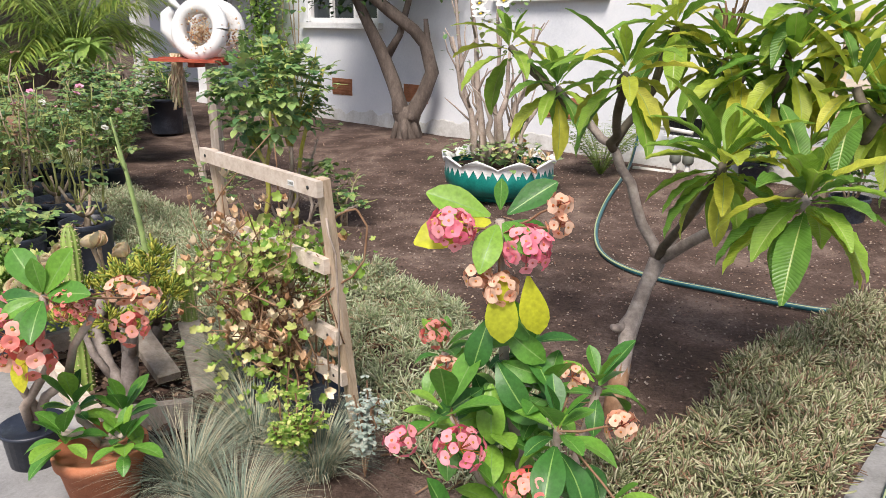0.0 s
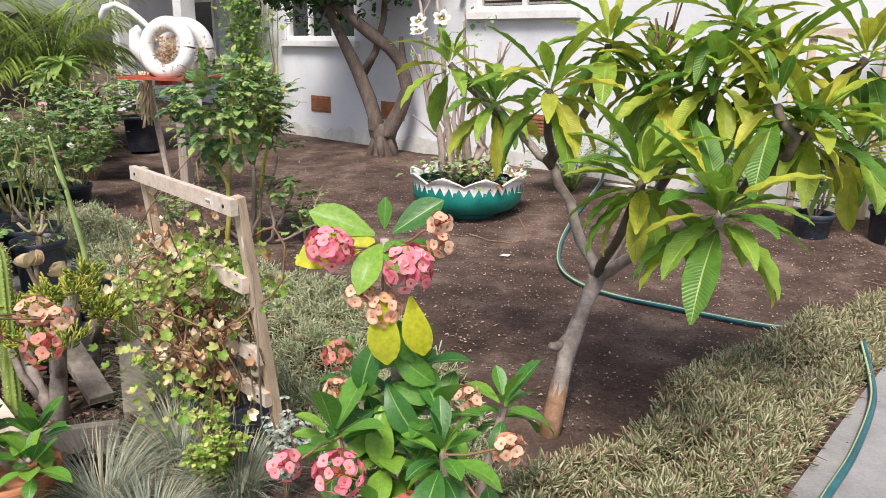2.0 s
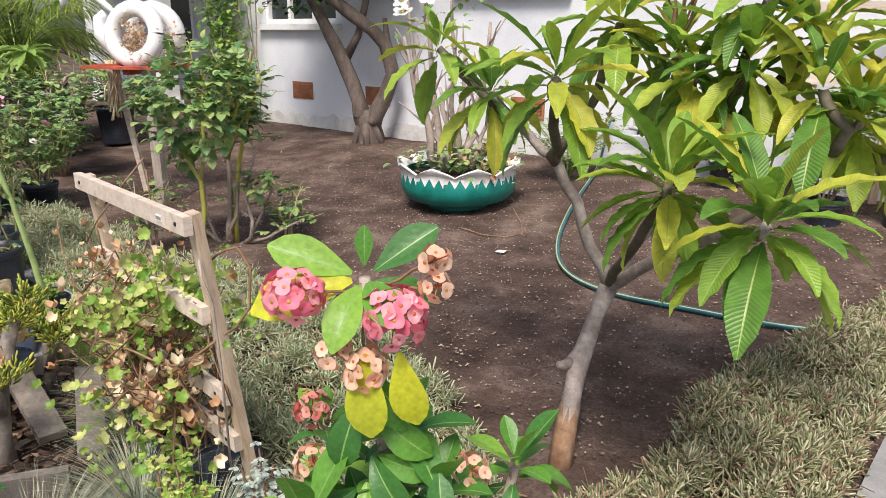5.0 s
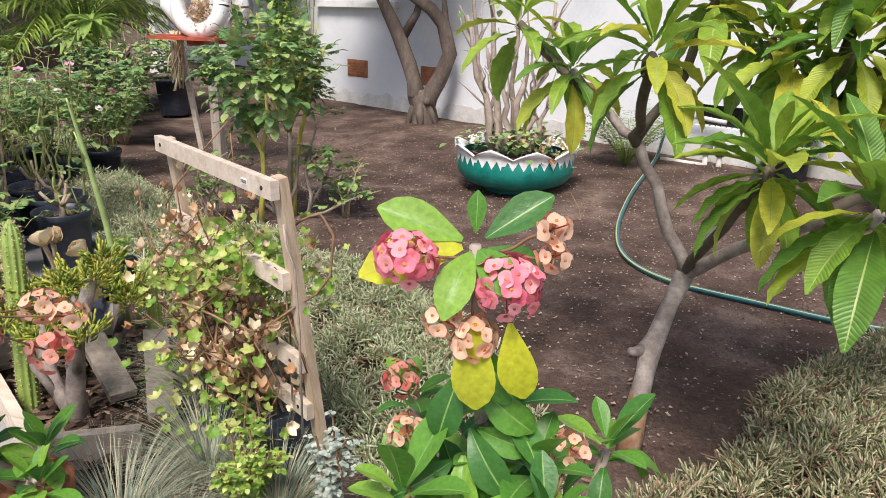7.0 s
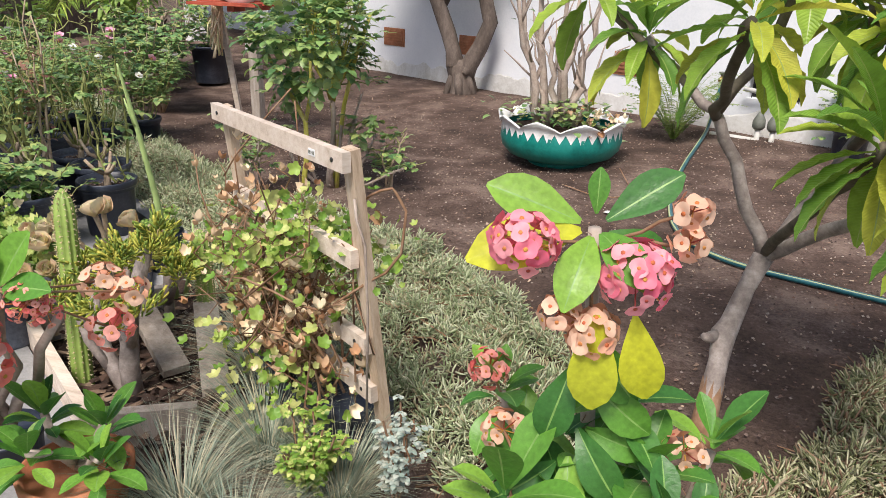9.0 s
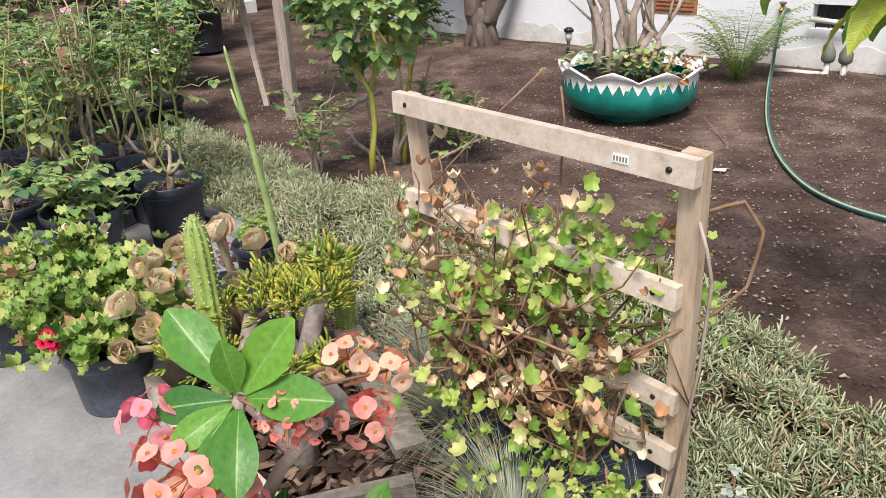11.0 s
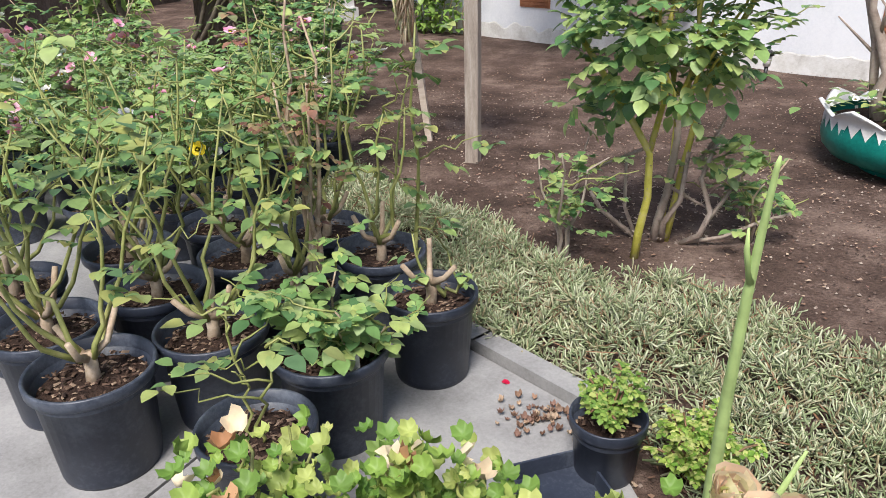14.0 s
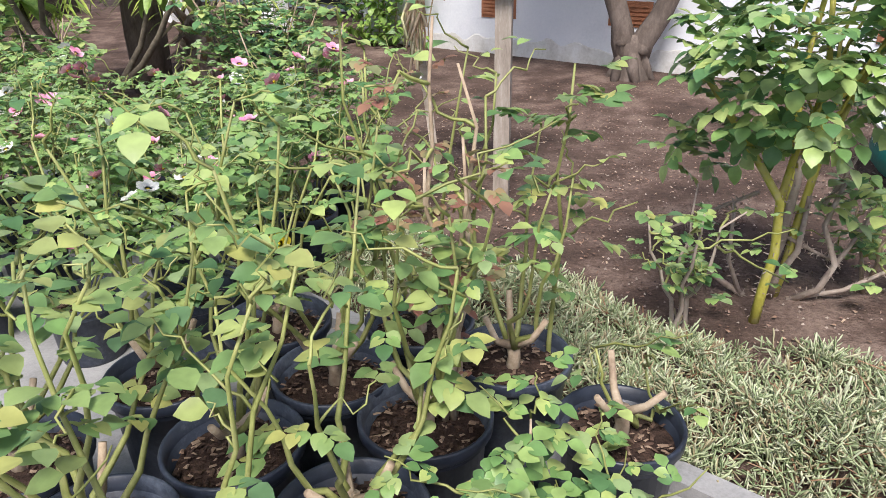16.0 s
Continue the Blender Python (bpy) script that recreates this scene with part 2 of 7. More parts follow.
F_AEO = foliage("tan rosette leaf", [(0.70, 0.50, 0.34), (0.80, 0.64, 0.46), (0.82, 0.72, 0.50), (0.68, 0.64, 0.36)], 0.6, 0.2, 20)
F_AEOC = foliage("pale green rosette heart", [(0.42, 0.44, 0.15), (0.34, 0.40, 0.13)], 0.6, 0.2, 20)
F_GRASS = foliage("blue grey grass blade", [(0.16, 0.22, 0.16), (0.25, 0.31, 0.24), (0.36, 0.38, 0.28), (0.50, 0.45, 0.31)], 0.6, 0.1, 20)
F_FERN = foliage("fern frond", [(0.12, 0.23, 0.04), (0.20, 0.31, 0.06), (0.31, 0.38, 0.09)], 0.5, 0.25, 20)
F_PALM = foliage("palm leaflet", [(0.18, 0.29, 0.055), (0.28, 0.40, 0.075), (0.40, 0.48, 0.10)], 0.45, 0.25, 20)
F_TREE = foliage("dark tree leaf", [(0.018, 0.05, 0.014), (0.03, 0.075, 0.018), (0.05, 0.10, 0.025)], 0.4, 0.15, 20)
F_WALLIVY = foliage("climber leaf", [(0.16, 0.29, 0.06), (0.23, 0.37, 0.08), (0.32, 0.43, 0.10)], 0.45, 0.28, 20)
F_SILVER = foliage("silver leaf", [(0.30, 0.38, 0.33), (0.42, 0.48, 0.42), (0.52, 0.54, 0.46)], 0.7, 0.15, 20)
F_PINK = foliage("pink bract", [(0.80, 0.16, 0.25), (0.86, 0.26, 0.33), (0.90, 0.38, 0.42)], 0.5, 0.25, 30)
F_CORAL = foliage("coral bract", [(0.78, 0.16, 0.15), (0.84, 0.27, 0.23), (0.86, 0.40, 0.33)], 0.5, 0.25, 30)
F_TAN = foliage("faded salmon bract", [(0.70, 0.33, 0.21), (0.78, 0.44, 0.30), (0.80, 0.54, 0.39)], 0.6, 0.25, 30)
F_EYE = foliage("flower heart", [(0.50, 0.16, 0.04), (0.40, 0.06, 0.05), (0.55, 0.30, 0.05)], 0.6, 0.0, 30)
F_WHITE = foliage("white petal", [(0.82, 0.81, 0.74), (0.86, 0.85, 0.81)], 0.5, 0.25, 30)
F_YELLOW = foliage("yellow petal", [(0.75, 0.55, 0.01), (0.80, 0.62, 0.02)], 0.5, 0.2, 30)
F_MAG = foliage("magenta petal", [(0.70, 0.06, 0.22), (0.80, 0.25, 0.42), (0.84, 0.52, 0.60)], 0.5, 0.2, 30)
F_REDP = foliage("crimson petal", [(0.70, 0.008, 0.07), (0.62, 0.008, 0.05)], 0.5, 0.2, 30)
F_CHIP = foliage("bark chip", [(0.035, 0.02, 0.014), (0.07, 0.04, 0.028), (0.12, 0.075, 0.05), (0.28, 0.20, 0.14)], 0.9, 0.0, 40)
F_LITTER = foliage("leaf litter", [(0.14, 0.08, 0.055), (0.30, 0.19, 0.13), (0.46, 0.36, 0.26), (0.22, 0.13, 0.10)], 0.9, 0.0, 30)
F_PEB = foliage("soil crumb", [(0.06, 0.04, 0.033), (0.11, 0.075, 0.06), (0.17, 0.12, 0.10), (0.36, 0.30, 0.25)], 0.95, 0.0, 30)

# ---- mesh tools ----
class Geo:
    """Gathers vertices, faces and material numbers for one mesh."""
    def __init__(self):
        self.V, self.F, self.M, self.n = [], [], [], 0

    def add(self, verts, faces, mi=0):
        verts = np.asarray(verts, float)
        self.V.append(verts)
        k = self.n
        self.F += [tuple(i + k for i in f) for f in faces]
        self.M += [mi] * len(faces) if isinstance(mi, int) else list(mi)
        self.n += len(verts)
        return self

    def scatter(self, tmpl, locs, rots, scales):
        """Copies of a template (verts, faces, numbers) at many places."""
        tv, tf, tm = tmpl
        locs, rots, scales = np.asarray(locs, float), np.asarray(rots, float), np.asarray(scales, float)
        if scales.ndim == 1:
            scales = scales[:, None] * np.ones(3)
        P = np.einsum("nij,nkj->nki", rots, tv[None] * scales[:, None, :]) + locs[:, None, :]
        self.V.append(P.reshape(-1, 3))
        k, nv = self.n, len(tv)
        for c in range(len(locs)):
            o = k + c * nv
            self.F += [tuple(i + o for i in f) for f in tf]
        self.M += list(tm) * len(locs)
        self.n += nv * len(locs)
        return self

    def box(self, c, s, R=None, mi=0, taper=1.0):
        v = np.array([(x, y, z) for z in (-.5, .5) for y in (-.5, .5) for x in (-.5, .5)])
        v[4:, :2] *= taper
        v = v * np.asarray(s, float)
        if R is not None:
            v = v @ np.asarray(R).T
        return self.add(v + np.asarray(c, float), [(0, 2, 3, 1), (4, 5, 7, 6), (0, 1, 5, 4), (2, 6, 7, 3), (0, 4, 6, 2), (1, 3, 7, 5)], mi)

    def tube(self, pts, rad, n=7, mi=0, cap=True):
        pts = np.asarray(pts, float)
        rad = np.full(len(pts), rad) if np.isscalar(rad) else np.asarray(rad, float)
        tang = np.gradient(pts, axis=0)
        tang /= np.linalg.norm(tang, axis=1)[:, None] + 1e-9
        u = np.cross(tang[0], (0.3, 0.5, 0.81))
        rings = []
        for p, t, r in zip(pts, tang, rad):
            u = u - t * u.dot(t)
            u /= np.linalg.norm(u) + 1e-9
            w = np.cross(t, u)
            a = np.arange(n) * 2 * math.pi / n
            rings.append(p + r * (np.cos(a)[:, None] * u + np.sin(a)[:, None] * w))
        f = [(i * n + j, i * n + (j + 1) % n, (i + 1) * n + (j + 1) % n, (i + 1) * n + j) for i in range(len(pts) - 1) for j in range(n)]
        if cap:
            f += [tuple(range(n))[::-1], tuple((len(pts) - 1) * n + j for j in range(n))]
        return self.add(np.concatenate(rings), f, mi)

    def lathe(self, prof, n=28, c=(0, 0, 0), mi=0, wob=0.0):
        prof = np.asarray(prof, float)
        a = np.arange(n) * 2 * math.pi / n
        r = 1 + wob * np.sin(3 * a + 1) * 0.5 + wob * np.sin(5 * a) * 0.5
        v = np.array([(p[0] * r[j] * math.cos(a[j]), p[0] * r[j] * math.sin(a[j]), p[1]) for p in prof for j in range(n)]) + np.asarray(c)
        f = [(i * n + j, i * n + (j + 1) % n, (i + 1) * n + (j + 1) % n, (i + 1) * n + j) for i in range(len(prof) - 1) for j in range(n)]
        return self.add(v, f, mi)

    def mesh(self, name, mats, smooth=True, shift=(0, 0, 0)):
        me = bpy.data.meshes.new(name)
        V = np.concatenate(self.V) - np.asarray(shift, float) if self.V else np.zeros((0, 3))
        me.from_pydata(V.tolist(), [], self.F)
        for m in (mats if isinstance(mats, (list, tuple)) else [mats]):
            me.materials.append(m)
        if len(me.materials) > 1:
            me.polygons.foreach_set("material_index", self.M)
        if smooth:
            me.shade_smooth()
        return me


def thing(name, at, label, category, group="", kind=""):
    ob = new(name)
    ob.empty_display_size = 0.1
    ob.location = at
    return tagged(ob, label, category, group, kind)


def part(name, geo, mats, parent, label="", smooth=True, world_space=False, at=None):
    """One mesh under a thing; world_space: its points were given in the world."""
    base = parent.location if parent.parent is None else parent.location + parent.parent.location
    ob = new(name, geo.mesh(name, mats, smooth, base if world_space else (0, 0, 0)))
    ob.parent = parent
    if at is not None:
        ob.matrix_basis = at
    if label:
        ob["label"] = label
    if name in SMALL:
        ob["kind"] = "stuff"
    return ob


SMALL = {"foliage", "twigs", "thorns", "spines", "dry_plant", "dry_tassel", "blades", "stalks", "stems", "crown", "dry_leaves", "green_leaves", "upper_leaves", "faded_leaves", "flowers"}


def solid(name, geo, mats, label, category, group="", kind="", smooth=False):
    """A top-level mesh given in the world, with its origin at its base."""
    V = np.concatenate(geo.V)
    base = ((V[:, 0].min() + V[:, 0].max()) / 2, (V[:, 1].min() + V[:, 1].max()) / 2, V[:, 2].min())
    ob = new(name, geo.mesh(name, mats, smooth, base))
    ob.location = base
    return tagged(ob, label, category, group, kind)


rng = np.random.default_rng(5)


def basis(d, up=(0, 0, 1), roll=None):
    """Turns with local y along d and local z towards up, for many directions."""
    d = np.atleast_2d(np.asarray(d, float))
    d = d / (np.linalg.norm(d, axis=1)[:, None] + 1e-9)
    up = np.broadcast_to(np.asarray(up, float), d.shape)
    x = np.cross(d, up)
    bad = np.linalg.norm(x, axis=1) < 1e-3
    x[bad] = (1, 0, 0)
    x /= np.linalg.norm(x, axis=1)[:, None]
    z = np.cross(x, d)
    if roll is not None:
        c, s = np.cos(roll)[:, None], np.sin(roll)[:, None]
        x, z = c * x + s * z, -s * x + c * z
    return np.stack([x, d, z], axis=2)


def mat4(loc, R, s=1.0):
    m = Matrix(R.tolist()).to_4x4() @ Matrix.Diagonal((s, s, s, 1))
    m.translation = loc
    return m


def leaf_tmpl(prof, rows=7, droop=0.6, fold=0.25, wave=0.0, cols=(-1, -0.5, -0.05, 0.05, 0.5, 1), waves=5, aspect=0.3):
    """A blade one long: prof(v) is half its breadth; it bends down by droop radians and folds along its rib."""
    V, x, z = [], 0.0, 0.0
    for i in range(rows + 1):
        v = i / rows
        b = prof(v) * aspect
        for s in cols:
            zz = z + fold * abs(s) * b + wave * abs(s) * math.sin(v * waves * math.pi + (s > 0)) * aspect
            V.append((s * b, x, zz))
        a = -droop * (v * 1.3) + 0.12 * droop
        x, z = x + math.cos(a) / rows, z + math.sin(a) / rows
    k = len(cols)
    F = [(i * k + j, i * k + j + 1, (i + 1) * k + j + 1, (i + 1) * k + j) for i in range(rows) for j in range(k - 1)]
    M = [1 if k > 4 and j == (k - 1) // 2 else 0 for i in range(rows) for j in range(k - 1)]
    return np.array(V), F, M


def ovate(v):
    return max(0.02, math.sin(math.pi * v ** 0.8) ** 0.8)


def lance(v):
    return max(0.03, (math.sin(math.pi * min(1, v * 0.97 + 0.02) ** 0.95)) ** 0.75)


def spoon(v):
    return max(0.06, math.sin(math.pi * (0.06 + 0.94 * v) ** 1.5) ** 0.7 if v < 1 else 0.1)


T_ROSELEAF = leaf_tmpl(ovate, 4, 0.5, 0.2, 0, (-1, 0, 1), aspect=0.40)


def compound_tmpl(n=5):
    """A rose leaf of five leaflets on a stalk."""
    g = Geo()
    spots = [(0.35, 1), (0.35, -1), (0.68, 1), (0.68, -1), (1.0, 0)][:n] if n >= 5 else [(0.5, 1), (0.5, -1), (1.0, 0)]
    L, D, S = [], [], []
    for v, s in spots:
        L.append((0, v * 0.62, -0.05 * v))
        D.append((s * 0.9, 0.5 if s else 1, -0.12))
        S.append(0.42 if s else 0.5)
    g.scatter(T_ROSELEAF, L, basis(D), S)
    return np.concatenate(g.V), g.F, [0] * len(g.F)


T_COMP = compound_tmpl()
T_COMP3 = compound_tmpl(3)


def round_leaf_tmpl(n=18, lobes=5, depth=0.08, cup=0.25, ruffle=0.06):
    """A round notched leaf in two rings, cupped, with a ruffled scalloped edge."""
    V = [(0, 0.36, -0.02)]
    for ring in (0.55, 1.0):
        for i in range(n):
            a = 2 * math.pi * (i + 0.5) / n
            q = 0.5 * ring * (1 + depth * math.cos(lobes * a) * ring) * (0.62 + 0.38 * abs(math.sin(a / 2)) ** 0.6)
            V.append((math.sin(a) * q, 0.40 - math.cos(a) * q, cup * q * q * 2 + ruffle * ring * ring * math.sin(lobes * a * 1.0 + 0.7)))
    F = [(0, i + 1, (i + 1) % n + 1) for i in range(n)] + [(1 + i, 1 + n + i, 1 + n + (i + 1) % n, 1 + (i + 1) % n) for i in range(n)]
    return np.array(V), F, [0] * len(F)


T_ROUND = round_leaf_tmpl(18, 6, 0.08, 0.6, 0.13)
T_LOBED = round_leaf_tmpl(15, 5, 0.20, 0.35, 0.07)
T_CURL = round_leaf_tmpl(12, 4, 0.10, 1.3, 0.16)


def finger_tmpl(fat=0.1, bend=0.15):
    """A fleshy three-sided finger with a blunt end."""
    V = []
    for y, q, z in ((0, 0.55, 0), (0.55, 1.0, bend * 0.25), (0.93, 0.7, bend * 0.9)):
        V += [(fat * q * math.cos(a), y, fat * q * math.sin(a) + z) for a in (0, 2.1, 4.2)]
    F = [(i * 3 + j, i * 3 + (j + 1) % 3, i * 3 + 3 + (j + 1) % 3, i * 3 + 3 + j) for i in range(2) for j in range(3)]
    return np.array(V), F + [(6, 7, 8)], [0] * 7


def sprig_tmpl(n, seed, spread=0.8, fat=0.1):
    r = np.random.default_rng(seed)
    g = Geo()
    L, D, S = [], [], []
    for i in range(n):
        h = i / n
        a = i * 2.4 + r.normal(0, 0.3)
        L.append((0.05 * math.cos(a), 0.05 * math.sin(a), h * 0.75))
        D.append((spread * math.cos(a), spread * math.sin(a), 0.45 + h * 0.9))
        S.append(r.uniform(0.38, 0.62))
    g.scatter(finger_tmpl(fat), L, basis(D), S)
    return np.concatenate(g.V), g.F, [0] * len(g.F)


def flower_tmpl(petals=2, cup=0.25, width=0.62):
    """Rounded petals about a small raised heart; two petals make a spurge's pair of bracts."""
    g = Geo()
    for k in range(petals):
        a0 = 2 * math.pi * k / petals
        V = [(0.06 * math.cos(a0), 0.06 * math.sin(a0), 0.02 * k)]
        for j in range(9):
            b = (j / 8 - 0.5) * math.pi * 1.25
            x, y = 0.42 + 0.46 * math.cos(b), width * math.sin(b)
            rr = math.hypot(x, y)
            V.append((x * math.cos(a0) - y * math.sin(a0), x * math.sin(a0) + y * math.cos(a0), cup * rr * rr + 0.02 * k))
        g.add(V, [(0, i, i + 1) for i in range(1, 9)] + [(0, 9, 1)])
    g.lathe([(0.15, 0.0), (0.13, 0.12), (0.01, 0.17)], 6, mi=1)
    return np.concatenate(g.V), g.F, g.M




def bract_tmpl():
    """Two round bracts that meet in a notched, gently cupped disc, about a sunken heart."""
    n = 16
    V = [(0, 0, 0.0)]
    for ring, h in ((0.32, 0.10), (0.72, 0.24), (1.0, 0.22)):
        for j in range(n):
            a = 2 * math.pi * j / n
            q = 0.95 * (1 - 0.30 * abs(math.cos(a)) ** 10 * ring) * ring
            V.append((q * math.cos(a), q * math.sin(a), h + 0.10 * ring * math.sin(2 * a + 0.5) + 0.05 * ring * ring * math.sin(5 * a)))
    F = [(0, 1 + j, 1 + (j + 1) % n) for j in range(n)]
    F += [(1 + k * n + j, 1 + (k + 1) * n + j, 1 + (k + 1) * n + (j + 1) % n, 1 + k * n + (j + 1) % n) for k in (0, 1) for j in range(n)]
    g = Geo().add(V, F)
    g.lathe([(0.20, 0.05), (0.17, 0.17), (0.08, 0.14), (0.01, 0.20)], 6, mi=1)
    return np.concatenate(g.V), g.F, g.M


T_BRACT = bract_tmpl()
T_ROSE = flower_tmpl(6, 0.5, 0.42)
T_FRANG = flower_tmpl(5, 0.25, 0.33)


def hull(n):
    """Even directions on a ball."""
    i = np.arange(n) + 0.5
    ph, th = np.arccos(1 - 2 * i / n), math.pi * (1 + 5 ** 0.5) * i
    return np.stack([np.cos(th) * np.sin(ph), np.sin(th) * np.sin(ph), np.cos(ph)], 1)


def wander(p, q, k=6, wob=0.03, sag=0.0, r=None):
    r = r or rng
    t = np.linspace(0, 1, k)[:, None]
    p, q = np.asarray(p, float), np.asarray(q, float)
    n = r.normal(0, wob, (k, 3)) * np.sin(math.pi * t)
    pts = p + (q - p) * t + n
    pts[:, 2] += sag * np.sin(math.pi * t[:, 0])
    return pts


# ---- the lie of the house wall: origin, along, outward ----
WALL_O = np.array((0.0, 8.05, 0.0))
WALL_D = np.array((0.898, -0.44, 0.0))
WALL_N = np.array((-0.44, -0.898, 0.0))


def on_wall(u, z, out=0.0):
    return WALL_O + u * WALL_D + out * WALL_N + np.array((0, 0, z))


R_WALL = np.stack([WALL_D, -WALL_N, np.array((0, 0, 1.0))], axis=1)


def soil_height(x, y):
    """Level bed that rises a little towards the house."""
    d = (x - WALL_O[0]) * WALL_N[0] + (y - WALL_O[1]) * WALL_N[1]
    k = min(1.0, max(0.0, (2.2 - d) / 2.2)) if d > -0.5 else 1.0
    return 0.11 * k * k * (3 - 2 * k)
# ---- setting ----
BED = [(-4.6, 5.25), (-3.2, 4.55), (-1.86, 3.80), (-1.45, 3.58), (-1.15, 3.05), (-1.33, 2.62), (-0.72, 2.26), (-0.1, 1.80), (0.5, 1.55), (1.05, 1.60), (1.57, 2.63), (2.09, 3.68), (2.41, 4.28), (3.3, 5.6)]


def make_ground():
    xs = np.concatenate([[-400, -120, -40, -16], np.arange(-9, 7.01, 0.16), [14, 40, 120, 400]])
    ys = np.concatenate([[-400, -120, -40, -10], np.arange(-2, 12.01, 0.16), [18, 40, 120, 400]])
    V = [(x, y, soil_height(x, y) + (0.012 * noise.noise((x * 1.3, y * 1.3, 3)) + 0.008 * noise.noise((x * 4, y * 4, 7)) if -9 < x < 7 and 3.2 < y < 12 else -0.01)) for y in ys for x in xs]
    n = len(xs)
    F = [(j * n + i, j * n + i + 1, (j + 1) * n + i + 1, (j + 1) * n + i) for j in range(len(ys) - 1) for i in range(n - 1)]
    ob = new("ground", Geo().add(V, F).mesh("ground", M_SOIL))
    tagged(ob, "bare dark brown garden soil with crumbs and litter", "soil", kind="structure")


make_ground()


def make_pavement():
    """Concrete walk round the front of the bed, in slabs with open joints."""
    pave = thing("pavement", (0, 0, 0), "pale grey concrete walk with stains and joints", "pavement", kind="structure")
    slabs = [
        [(-9, 7.55), (-9, -3), (-3.35, -3), (-2.30, 3.62), (-2.22, 4.0), (-3.2, 4.55), (-4.6, 5.25)],
        [(-2.21, 3.995), (-2.29, 3.62), (-3.34, -3), (-0.1, -3), (-0.1, 1.80), (-0.72, 2.26), (-1.33, 2.61), (-1.15, 3.05), (-1.45, 3.58), (-1.86, 3.80)],
        [(-0.09, -3), (2.4, -3), (2.4, 1.5), (1.05, 1.59), (0.5, 1.54), (-0.09, 1.79)],
        [(2.41, -3), (9, -3), (9, 9), (5.2, 9), (3.3, 5.6), (2.41, 4.28), (2.09, 3.68), (1.57, 2.63), (1.05, 1.60), (2.41, 1.51)],
    ]
    for s in slabs:
        bm = bmesh.new()
        f = bm.faces.new([bm.verts.new((x, y, 0.0)) for x, y in s])
        if f.normal.z < 0:
            f.normal_flip()
        up = bmesh.ops.extrude_face_region(bm, geom=[f])
        for v in up["geom"]:
            if isinstance(v, bmesh.types.BMVert):
                v.co.z += 0.014
        me = bpy.data.meshes.new("slab")
        bmesh.ops.recalc_face_normals(bm, faces=bm.faces)
        bm.to_mesh(me)
        bm.free()
        me.materials.append(M_CONC)
        ob = new("slab", me)
        ob.parent = pave
    # joint filler line and kerb
    k = Geo()
    for a, b in (((-4.6, 5.25), (-3.2, 4.55)), ((-3.2, 4.55), (-1.86, 3.80)), ((-1.86, 3.80), (-1.42, 3.56))):
        a, b = np.array((*a, 0)), np.array((*b, 0))
        d = (b - a) / np.linalg.norm(b - a)
        R = np.stack([d, np.cross((0, 0, 1), d), (0, 0, 1)], axis=1)
        k.box((a + b) / 2 + np.array((0, 0, 0.015)) + R[:, 1] * 0.045, (np.linalg.norm(b - a) + 0.01, 0.075, 0.07), R)
    part("kerb", k, M_CONC, pave, "pale low concrete kerb", smooth=False)


make_pavement()


